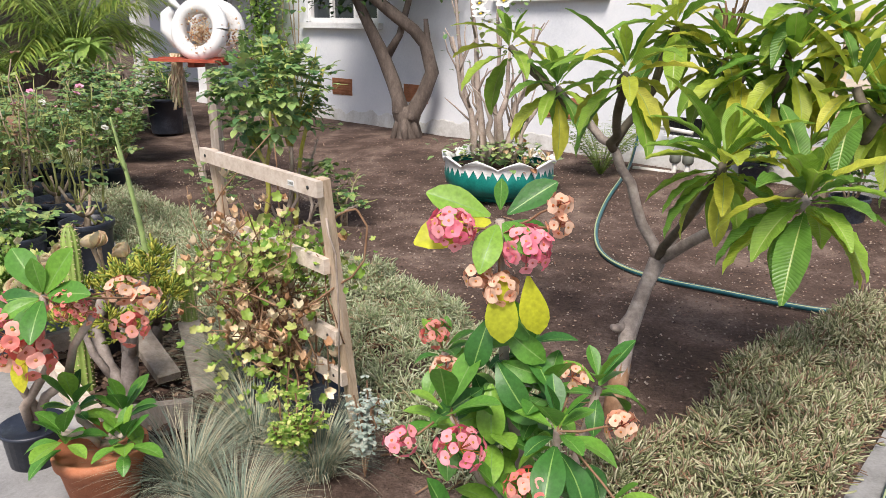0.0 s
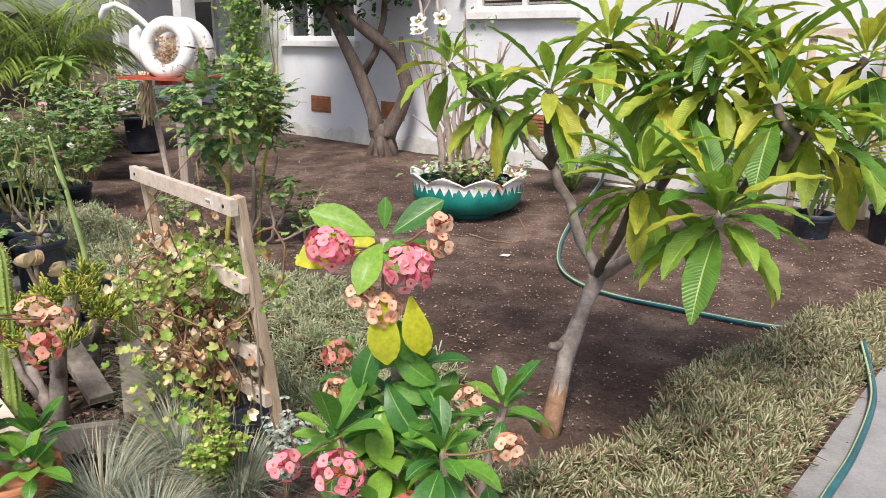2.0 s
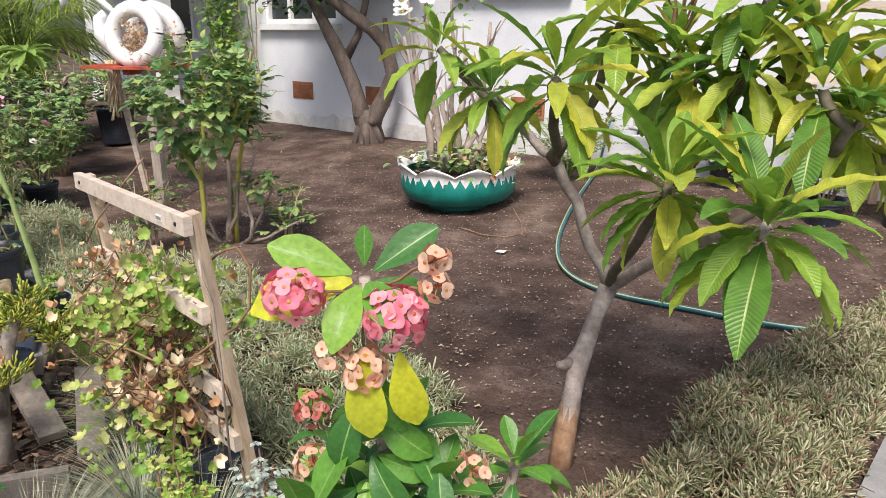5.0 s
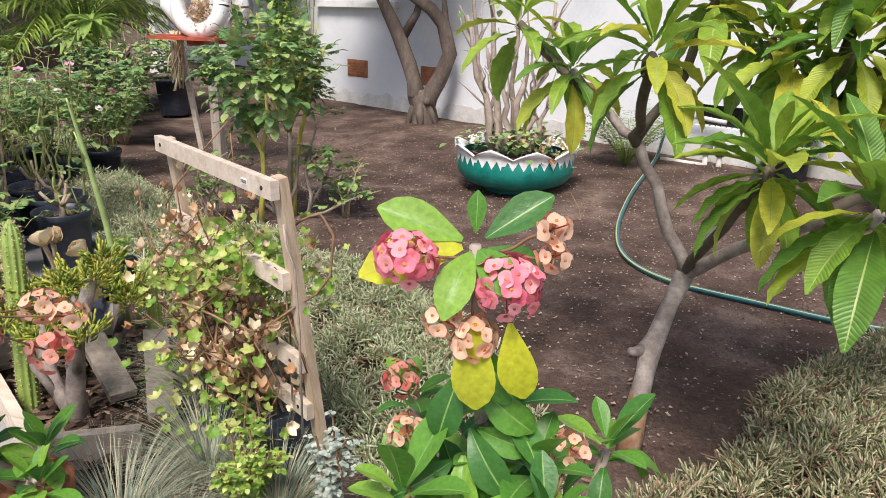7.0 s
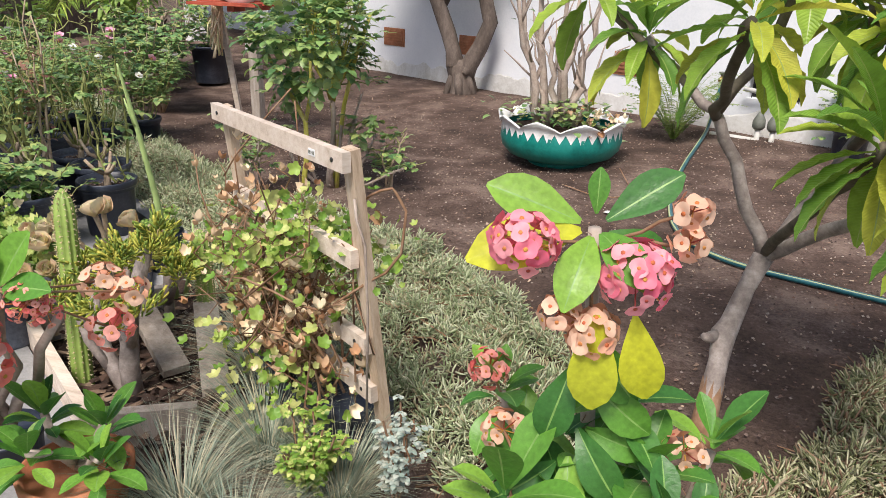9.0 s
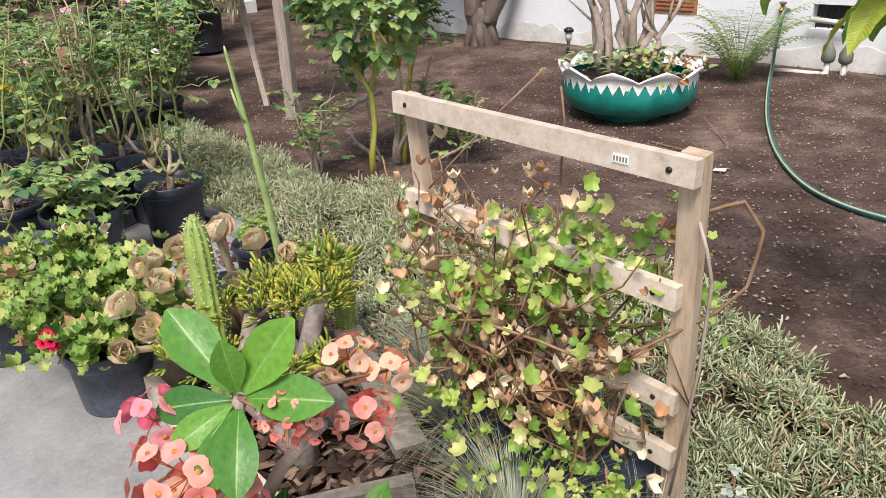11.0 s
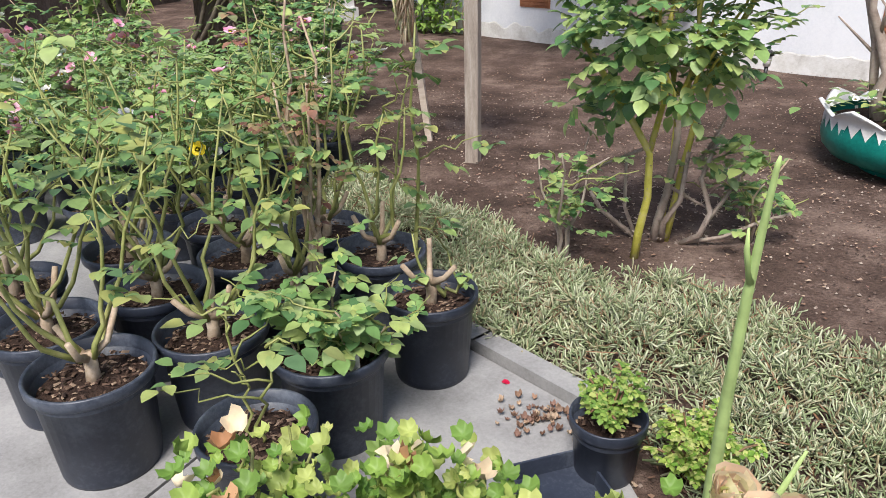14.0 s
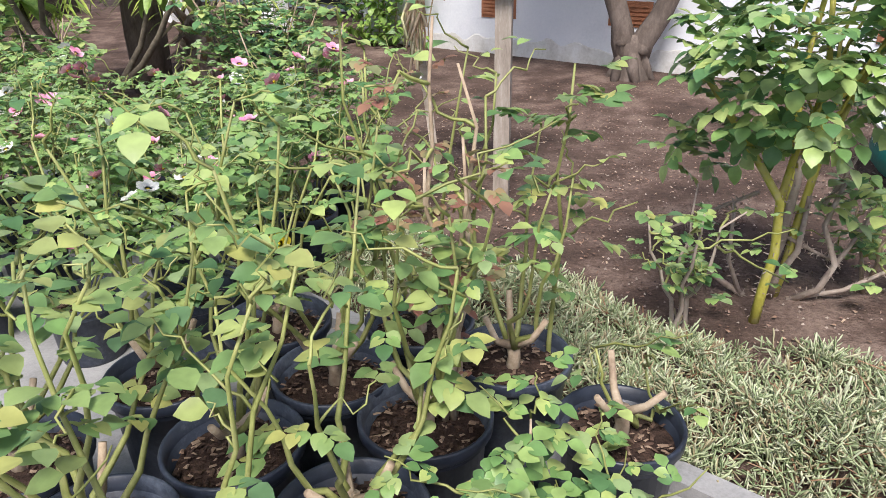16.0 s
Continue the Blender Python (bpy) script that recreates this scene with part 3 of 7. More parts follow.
def make_house():
    """White stucco wall with two windows, terracotta vents and a crawl-space opening."""
    house = thing("house", (0, 8.05, 0), "white stucco single-storey house with terracotta vents", "house", kind="structure")
    U0, U1, H, TH = -5.1, 6.5, 3.1, 0.2
    holes = [(-4.02, -2.62, 1.36, 2.3), (-0.75, 0.45, 1.66, 2.4), (1.19, 1.62, 0.40, 0.58)] + [(u, u + 0.36, 0.47, 0.65) for u in (-3.50, -2.16, -0.10)]
    us = sorted({U0, U1, *[h[0] for h in holes], *[h[1] for h in holes]})
    zs = sorted({0.10, H, *[h[2] for h in holes], *[h[3] for h in holes]})
    g = Geo()
    for i in range(len(us) - 1):
        lo = None
        for j in range(len(zs) - 1):
            um, zm = (us[i] + us[i + 1]) / 2, (zs[j] + zs[j + 1]) / 2
            open_here = any(h[0] < um < h[1] and h[2] < zm < h[3] for h in holes)
            if not open_here and lo is None:
                lo = zs[j]
            if lo is not None and (open_here or j == len(zs) - 2):
                hi = zs[j] if open_here else zs[j + 1]
                g.box(on_wall(um, (lo + hi) / 2, -TH / 2), (us[i + 1] - us[i], TH, hi - lo), R_WALL)
                lo = None
    part("wall", g, M_STUCCO, house, "white painted stucco", smooth=False, world_space=True)
    b = Geo()
    n = 240
    V = []
    for i in range(n + 1):
        u = U0 + (U1 - U0) * i / n
        top = 0.25 + 0.09 * noise.noise((u * 1.7, 2, 5)) + 0.07 * noise.noise((u * 6.3, 4, 5))
        V += [on_wall(u, -0.05, 0.012), on_wall(u, 0.10, 0.008), on_wall(u, top, 0.005), on_wall(u, top + 0.012, 0.0015)]
    b.add(V, [(i * 4 + j, i * 4 + 4 + j, i * 4 + 5 + j, i * 4 + 1 + j) for i in range(n) for j in range(3)])
    b.box(on_wall((U0 + U1) / 2, 0.02, -TH / 2 + 0.001), (U1 - U0, TH, 0.16), R_WALL)
    part("footing", b, M_STUCCO_BASE, house, "rough greyer stucco footing", smooth=False, world_space=True)
    for h in holes[3:]:
        v = Geo()
        um, zm = (h[0] + h[1]) / 2, (h[2] + h[3]) / 2
        v.box(on_wall(um, zm, 0.0), (h[1] - h[0] + 0.03, 0.02, h[3] - h[2] + 0.03), R_WALL)
        for k in range(5):
            v.box(on_wall(um, h[2] + 0.02 + k * 0.034, 0.014), (h[1] - h[0] - 0.02, 0.012, 0.018), R_WALL)
        part("vent", v, M_TERRA, house, "terracotta foundation vent", smooth=False, world_space=True)
    a = Geo()
    h = holes[2]
    um, zm = (h[0] + h[1]) / 2, (h[2] + h[3]) / 2
    # black sheet set in the hole for the darkness of the unlit crawl space
    a.box(on_wall(um, zm, -0.12), (h[1] - h[0], 0.01, h[3] - h[2]), R_WALL)
    for k in range(9):
        a.box(on_wall(h[0] + (k + 0.5) * (h[1] - h[0]) / 9, zm, -0.05), (0.006, 0.006, h[3] - h[2]), R_WALL)
    part("crawl_opening", a, M_BLACK, house, "crawl space opening with wire mesh over a black shade sheet", smooth=False, world_space=True)
    for h, bars in ((holes[0], 2), (holes[1], 1)):
        um, zm, w, t = (h[0] + h[1]) / 2, (h[2] + h[3]) / 2, h[1] - h[0], h[3] - h[2]
        f = Geo()
        for u, z, su, sz in ((h[0] + 0.03, zm, 0.06, t), (h[1] - 0.03, zm, 0.06, t), (um, h[3] - 0.03, w - 0.12, 0.06), (um, h[2] + 0.03, w - 0.12, 0.06)):
            f.box(on_wall(u, z, -0.06), (su, 0.06, sz), R_WALL)
        for k in range(bars):
            f.box(on_wall(h[0] + (k + 1) * w / (bars + 1), zm, -0.06), (0.055, 0.05, t - 0.12), R_WALL)
        win = part("window", f, M_WHITE, house, "white framed window with dark panes", smooth=False, world_space=True)
        p = Geo()
        p.box(on_wall(um, zm, -0.085), (w - 0.1, 0.006, t - 0.1), R_WALL)
        part("pane", p, M_GLASS, win, "dark glass", smooth=False, world_space=False).data.transform(Matrix.Translation(-Vector((0, 8.05, 0))))
        s = Geo()
        s.box(on_wall(um, h[2] - 0.035, 0.03), (w + 0.16, 0.10, 0.07), R_WALL)
        part("sill", s, M_WHITE, win, "white sill", smooth=False).data.transform(Matrix.Translation(-Vector((0, 8.05, 0))))
    lv = Geo()
    h = holes[1]
    for k in range(14):
        lv.box(on_wall((h[0] + h[1]) / 2, h[2] + 0.08 + k * 0.045, -0.07), (h[1] - h[0] - 0.12, 0.012, 0.022), R_WALL)
    part("blind", lv, M_GREYWOOD, house, "grey slatted blind", smooth=False, world_space=True)
    r = Geo()
    r.box(on_wall((U0 + U1) / 2, H + 0.12, -1.4), (U1 - U0 + 0.8, 3.8, 0.16), R_WALL)
    part("roof", r, M_ROOF, house, "grey roof with overhanging eave", smooth=False, world_space=True)
    # set-back porch side with its white pillars
    g = Geo()
    g.box(on_wall(-9.0, 1.5, -2.2), (7.8, 0.2, 3.2), R_WALL)
    g.box(on_wall(-5.2, 1.5, -1.2), (0.2, 2.0, 3.2), R_WALL)
    part("porch_wall", g, M_STUCCO, house, "white stucco porch wall in shade", smooth=False, world_space=True)
    # framed dark panels added to give the pale porch wall its shade
    for u, z, w, h in ((-7.7, 1.2, 1.1, 2.0), (-9.9, 1.5, 1.5, 1.2), (-6.1, 1.5, 0.9, 1.1)):
        part("porch_opening", Geo().box(on_wall(u, z, -2.08), (w, 0.05, h), R_WALL), M_GLASS, house, "dark glassy panel added for porch shade", smooth=False, world_space=True)
        part("porch_frame", Geo().box(on_wall(u, z + h / 2 + 0.04, -2.07), (w + 0.16, 0.07, 0.08), R_WALL).box(on_wall(u - w / 2 - 0.04, z, -2.07), (0.08, 0.07, h), R_WALL).box(on_wall(u + w / 2 + 0.04, z, -2.07), (0.08, 0.07, h), R_WALL), M_WHITE, house, "white frame", smooth=False, world_space=True)
    for u in (-8.75, -6.6):
        c = Geo()
        c.box(on_wall(u, 1.25, 0.0), (0.24, 0.24, 2.7), R_WALL)
        c.box(on_wall(u, 0.12, 0.0), (0.31, 0.31, 0.30), R_WALL)
        part("pillar", c, M_WHITE, house, "white square porch pillar", smooth=False, world_space=True)
    g = Geo()
    g.box(on_wall(-9.0, 2.95, -1.2), (7.8, 3.2, 0.16), R_WALL)
    part("porch_roof", g, M_ROOF, house, "porch roof", smooth=False, world_space=True)


make_house()


def make_fence(name, a, b, h):
    """Plain board fence that closes the garden."""
    a, b = np.array((*a, 0.0)), np.array((*b, 0.0))
    d = (b - a) / np.linalg.norm(b - a)
    R = np.stack([d, np.cross((0, 0, 1), d), (0, 0, 1)], axis=1)
    g = Geo()
    n = int(np.linalg.norm(b - a) / 0.145)
    for i in range(n):
        g.box(a + d * (i + 0.5) * 0.145 + np.array((0, 0, h / 2)), (0.138, 0.02, h + 0.02 * (i % 3)), R)
    solid(name, g, M_BARK, "dark weathered board fence", "fence", kind="structure")


make_fence("wall_west", (-9.5, 5.5), (-10.5, 13.5), 1.8)
make_fence("wall_east", (6.0, 5.4), (9.2, 8.5), 1.8)


# ---- the shrub in the tyre ----
def make_tyre():
    t = thing("tyre_planter", (-0.20, 6.22, 0.0), "teal painted tyre planter with white zigzag rim", "planter")
    R = 0.44
    prof = [(0.20, 0.0), (0.23, 0.03), (0.30, 0.05), (0.38, 0.08), (0.425, 0.13), (R, 0.19), (0.435, 0.25), (0.425, 0.29)]
    g = Geo().lathe([(0.22, 0.0), (0.235, 0.015), (0.215, 0.05), (0.205, 0.07)], 44)
    g.lathe(prof[2:], 72)
    part("body", g, M_TEAL, t, "glossy teal rubber")
    n, per = 9, 8
    V, F = [], []
    for k in range(n * per):
        a = 2 * math.pi * k / (n * per)
        s = (k % per) / per
        lip = -0.004 + 0.066 * (1 - abs(2 * s - 1)) ** 0.8
        tooth = 0.222 - 0.02 * ((k // 2) % 3 == 0) if k % 2 == 0 else 0.285
        lean = 0.03 * (1 - abs(2 * s - 1))
        for r, z in ((0.4375, tooth), (0.432, 0.291), (0.435 + lean * 0.3, 0.30 + lip * 0.4), (0.45 + lean, 0.30 + lip), (0.43 + lean, 0.305 + lip), (0.41, 0.29)):
            V.append((r * math.cos(a), r * math.sin(a), z))
    m = n * per
    F = [(k * 6 + j, ((k + 1) % m) * 6 + j, ((k + 1) % m) * 6 + j + 1, k * 6 + j + 1) for k in range(m) for j in range(5)]
    part("rim", Geo().add(V, F), M_WHITE, t, "white painted scalloped rim")
    part("soil", Geo().lathe([(0.42, 0.24), (0.3, 0.255), (0.15, 0.27), (0.005, 0.275)], 24, wob=0.05), M_MULCH, t, "dark potting soil")
    r = np.random.default_rng(11)
    ends = [(-0.27, 0.05, 1.02), (-0.40, -0.05, 1.25), (-0.30, 0.1, 1.65), (-0.08, 0.1, 1.5), (0.05, 0.0, 1.15), (0.14, 0.05, 0.85), (0.28, -0.02, 0.75), (-0.12, -0.1, 0.9), (0.2, 0.15, 1.35), (-0.45, 0.1, 1.7)]
    for i, e in enumerate(ends):
        b = (e[0] * 0.35 - 0.03, e[1] * 0.3, 0.24)
        k = wander(b, e, 8, 0.025, r=r)
        g = Geo().tube(k, np.linspace(0.034 if i % 3 else 0.024, 0.011, 8), 8)
        for q in (3, 4, 5, 6):
            e2 = k[q] + np.array((r.normal(0, 0.12), r.normal(0, 0.1), r.uniform(0.15, 0.4)))
            g.tube(wander(k[q], e2, 4, 0.015, r=r), np.linspace(0.011, 0.004, 4), 5)
        part("stem", g, M_PALEBARK, t, "pale grey bare stem")
    g = Geo()
    n = 230
    P = np.stack([r.normal(0, 0.2, n), r.normal(0, 0.18, n), r.uniform(0.28, 0.46, n)], 1)
    g.scatter(T_ROSELEAF, P, basis(np.stack([r.normal(0, 1, n), r.normal(0, 1, n), r.uniform(-0.2, 0.7, n)], 1)), r.uniform(0.04, 0.085, n))
    part("foliage", g, F_ROSE, t, "small green undergrowth leaves")
    g = Geo()
    n = 60
    P = np.stack([r.normal(0.02, 0.2, n), r.normal(0, 0.16, n), r.uniform(0.9, 1.6, n)], 1)
    P[:, 0] -= 0.25 * (P[:, 2] - 0.9)
    g.scatter(T_ROSELEAF, P, basis(r.normal(0, 1, (n, 3))), r.uniform(0.03, 0.06, n))
    part("upper_leaves", g, F_ROSE, t, "few green leaves on the shrub")
    g = Geo()
    n = 40
    P = np.stack([r.normal(0.22, 0.12, n), r.normal(-0.1, 0.15, n), r.uniform(0.28, 0.42, n)], 1)
    g.scatter(T_CURL, P, basis(r.normal(0, 1, (n, 3))), r.uniform(0.03, 0.06, n))
    part("dry_leaves", g, F_DRY, t, "dry brown leaves")
    g = Geo()
    n = 12
    P = np.stack([r.normal(-0.28, 0.1, n), r.normal(-0.15, 0.12, n), r.uniform(0.34, 0.46, n)], 1)
    g.scatter(T_ROSE, P, basis(r.normal(0, 1, (n, 3))), r.uniform(0.012, 0.022, n))
    part("flowers", g, [F_WHITE, F_YELLOW], t, "small white blossoms")


make_tyre()


# ---- frangipani ----
def paddle(v):
    """Narrow at the stalk, broadest past the middle, with a short point."""
    return max(0.035, 0.05 + math.sin(math.pi * min(1.0, 0.985 * v ** 1.25)) ** 0.85) if v > 0.05 else 0.05


T_PLUM = [leaf_tmpl(paddle, 12, d, 0.42, w, waves=9, aspect=a) for d, a, w in ((0.35, 0.118, 0.10), (0.55, 0.130, 0.13), (0.65, 0.140, 0.15), (0.75, 0.108, 0.12))]


def leaf_meshes(name, tmpls, mats):
    return [Geo().add(*t).mesh(name, mats) for t in tmpls]


def make_frangipani():
    B = np.array((0.90, 2.98, 0.0))
    t = thing("frangipani_tree", B, "frangipani tree with forked grey trunk and long green leaves", "tree")
    fork = (1.0, 3.30, 0.475)
    g = Geo().tube([(0.895, 2.96, -0.03), (0.90, 3.02, 0.08), (0.915, 3.12, 0.19), (0.92, 3.19, 0.245), (0.935, 3.21, 0.275), (0.965, 3.26, 0.38), fork], [0.038, 0.033, 0.030, 0.039, 0.032, 0.027, 0.033], 12)
    g.tube([(0.90, 3.17, 0.245), (0.875, 3.13, 0.25), (0.862, 3.11, 0.262)], [0.02, 0.017, 0.012], 8)
    part("trunk", g, M_PLUMBARK, t, "grey knotted trunk", world_space=True)
    g = Geo().tube([(0.893, 2.955, -0.03), (0.898, 3.0, 0.06), (0.908, 3.08, 0.14)], [0.0405, 0.0362, 0.0335], 9)
    part("flaking_bark", g, M_VINE, t, "brown flaking bark at the foot", world_space=True)
    tips = {
        "a": ([fork, (0.90, 3.33, 0.68), (0.81, 3.35, 0.87), (0.72, 3.37, 0.95), (0.565, 3.41, 1.10)], 16),
        "b": ([(0.80, 3.35, 0.88), (0.81, 3.18, 0.99), (0.83, 2.95, 1.12), (0.838, 2.88, 1.18)], 17),
        "c": ([fork, (1.06, 3.12, 0.66), (1.10, 2.85, 0.83), (1.127, 2.71, 0.95)], 22),
        "d": ([fork, (1.14, 3.18, 0.62), (1.27, 2.95, 0.77), (1.32, 2.70, 0.85), (1.327, 2.57, 0.90)], 22),
        "e": ([fork, (1.13, 3.42, 0.66), (1.22, 3.5, 0.85), (1.18, 3.4, 1.08), (1.15, 3.32, 1.22)], 16),
        "f": ([(1.20, 3.47, 0.80), (1.28, 3.3, 0.97), (1.33, 3.1, 1.22)], 18),
        "g": ([(1.22, 3.05, 0.71), (1.42, 3.05, 0.85), (1.55, 3.02, 1.00), (1.60, 3.0, 1.08)], 18),
        "h": ([(0.66, 3.38, 0.99), (0.50, 3.45, 1.12), (0.36, 3.5, 1.24)], 10),
        "i": ([(1.50, 3.03, 0.94), (1.53, 2.85, 1.08), (1.48, 2.92, 1.16)], 12),
        "j": ([(0.80, 3.33, 0.90), (0.92, 3.36, 1.1), (0.98, 3.3, 1.32)], 15),
        "k": ([(1.26, 3.36, 0.92), (1.33, 3.28, 1.15), (1.371, 3.18, 1.38)], 16),
        "l": ([(1.42, 3.05, 0.85), (1.58, 3.2, 1.05), (1.70, 3.22, 1.22), (1.76, 3.2, 1.29)], 18),
        "m": ([(1.30, 3.25, 1.02), (1.42, 3.22, 1.15), (1.518, 3.2, 1.28)], 15),
        "n": ([(1.55, 3.02, 1.00), (1.68, 3.05, 0.98), (1.76, 3.1, 1.02)], 15),
        "o": ([(1.19, 3.42, 1.02), (1.21, 3.3, 1.1), (1.20, 3.18, 1.17)], 14),
    }
    r = np.random.default_rng(21)
    data = leaf_meshes("leaf", T_PLUM, [F_PLUM, F_PLUMRIB])
    for key, (pts, n) in tips.items():
        n = int(n * 1.55)
        P = np.array(pts)
        P2 = np.concatenate([wander(P[i], P[i + 1], 4, 0.008, r=r)[:-1] for i in range(len(P) - 1)] + [P[-1:]])
        thick = key in "ad"
        br = part("branch", Geo().tube(P2, np.linspace(0.0225 if thick else 0.017, 0.0135, len(P2)), 9), M_PLUMBARK if key in "ade" else M_PLUMTIP, t, "smooth grey branch", world_space=True)
        tip, ax = P2[-1], P2[-1] - P2[-3]
        ax = ax / np.linalg.norm(ax) * 0.4 + np.array((0, 0, 0.8))
        ax /= np.linalg.norm(ax)
        for i in range(n):
            az = i * 2.39996 + r.normal(0, 0.22)
            el = 1.1 - 2.0 * (i / n) ** 0.95 + r.normal(0, 0.15)
            u = np.array((math.cos(az), math.sin(az), 0))
            d = u * math.cos(el) + np.array((0, 0, 1)) * math.sin(el)
            d += 0.22 * ax * (el > 0)
            k = 0 if el > 0.7 else (int(r.choice((1, 3))) if el > -0.3 else 2)
            s = r.uniform(0.19, 0.285) * (0.55 if i < 4 else 1.0)
            base = tip + np.array((0, 0, 0.05 * (1 - 2.0 * i / n))) + 0.014 * u
            ob = new("leaf", data[k])
            ob.parent = br
            ob.matrix_basis = mat4(Vector(base - np.array(t.location)), basis(d + r.normal(0, 0.10, 3))[0], s)
    # flowers
    for c in ((0.24, 3.46, 1.40), (0.29, 3.42, 1.33), (0.34, 3.44, 1.41), (0.26, 3.40, 1.36), (1.12, 3.30, 1.50), (1.30, 3.2, 1.48)):
        d = np.array((-0.1, -0.75, 0.45)) + r.normal(0, 0.25, 3)
        z = d / np.linalg.norm(d)
        part("blossom", Geo().scatter(T_FRANG, [c], basis(np.cross(z, (1, 0.2, 0.1)), z), [0.042]), [F_WHITE, F_YELLOW], t, "white blossom with a yellow heart", world_space=True)
    f = Geo()
    for i in range(9):
        f.tube(wander((1.15, 3.32, 1.26), np.array((1.15, 3.32, 1.40)) + r.normal(0, 0.035, 3), 4, 0.01, r=r), [0.006, 0.004, 0.004, 0.003], 5)
    part("spent_flower_stalk", f, M_VINE, t, "dry brown flower stalk", world_space=True)


make_frangipani()


# ---- the tree by the house wall ----
def make_wall_tree():
    B = np.array((-1.76, 8.52, 0.09))
    t = thing("wall_tree", B, "dark gnarled twin-trunk tree beside the house wall", "tree")
    g = Geo().tube([(0.02, 0, -0.1), (0.01, 0, 0.04), (0.0, 0, 0.16), (-0.01, 0, 0.28), (-0.01, 0, 0.36)], [0.19, 0.15, 0.12, 0.125, 0.07], 14)
    for a in range(6):
        an = a * 1.05 + 0.3
        g.tube([(0.06 * math.cos(an), 0.06 * math.sin(an), 0.32), (0.115 * math.cos(an + 0.3), 0.115 * math.sin(an + 0.3), 0.12), (0.20 * math.cos(an + 0.5), 0.20 * math.sin(an + 0.5), -0.06)], [0.03, 0.05, 0.03], 7)
    for x, y, z, q in ((-0.09, -0.08, 0.30, 0.05), (0.08, -0.09, 0.24, 0.045), (0.0, -0.11, 0.14, 0.04)):
        g.tube([(x, y + 0.04, z - 0.04), (x, y, z), (x, y + 0.03, z + 0.05)], [q * 0.7, q, q * 0.6], 8)
    part("trunk", g, M_BARK, t, "gnarled grey brown trunk")
    r = np.random.default_rng(8)
    limbs = [[(-0.02, 0, 0.10), (-0.07, -0.01, 0.30), (-0.10, -0.01, 0.45), (-0.16, 0, 0.62), (-0.28, -0.05, 0.95), (-0.42, -0.1, 1.25), (-0.6, -0.2, 1.7), (-0.7, -0.3, 2.2)],
             [(0.03, 0, 0.10), (0.08, 0, 0.30), (0.20, 0, 0.50), (0.30, 0, 0.75), (0.22, 0, 1.05), (0.10, -0.05, 1.2), (-0.1, -0.1, 1.35), (-0.45, -0.15, 1.62), (-0.7, -0.2, 1.8)],
             [(0.26, 0, 0.9), (0.24, 0, 1.1), (0.22, 0, 1.32)],
             [(-0.24, 0, 0.9), (-0.08, 0, 1.15), (0.02, 0, 1.5), (0.05, 0, 1.9), (0.2, 0, 2.4)]]
    ends = []
    for l, w in zip(limbs, (0.10, 0.105, 0.05, 0.05)):
        part("limb", Geo().tube(l, np.linspace(w, w * 0.5, len(l)) * r.uniform(0.88, 1.12, len(l)), 9), M_BARK, t, "crooked limb")
        ends.append(l[-1])
    g = Geo()
    n = 2600
    c = np.array([(-0.75, -0.3, 1.78), (-0.5, -0.2, 1.85), (-1.0, -0.2, 1.85), (-0.2, 0, 2.2), (0.15, -0.1, 2.3), (-0.6, -0.2, 2.4), (0.3, -0.2, 1.95)])
    k = r.integers(0, len(c), n)
    P = c[k] + r.normal(0, 1, (n, 3)) * (0.24, 0.22, 0.16)
    g.scatter(T_ROSELEAF, P, basis(np.stack([r.normal(0, 1, n), r.normal(0, 1, n), r.normal(-0.3, 0.5, n)], 1)), r.uniform(0.06, 0.11, n))
    part("crown", g, F_TREE, t, "dense dark green leaves")


make_wall_tree()


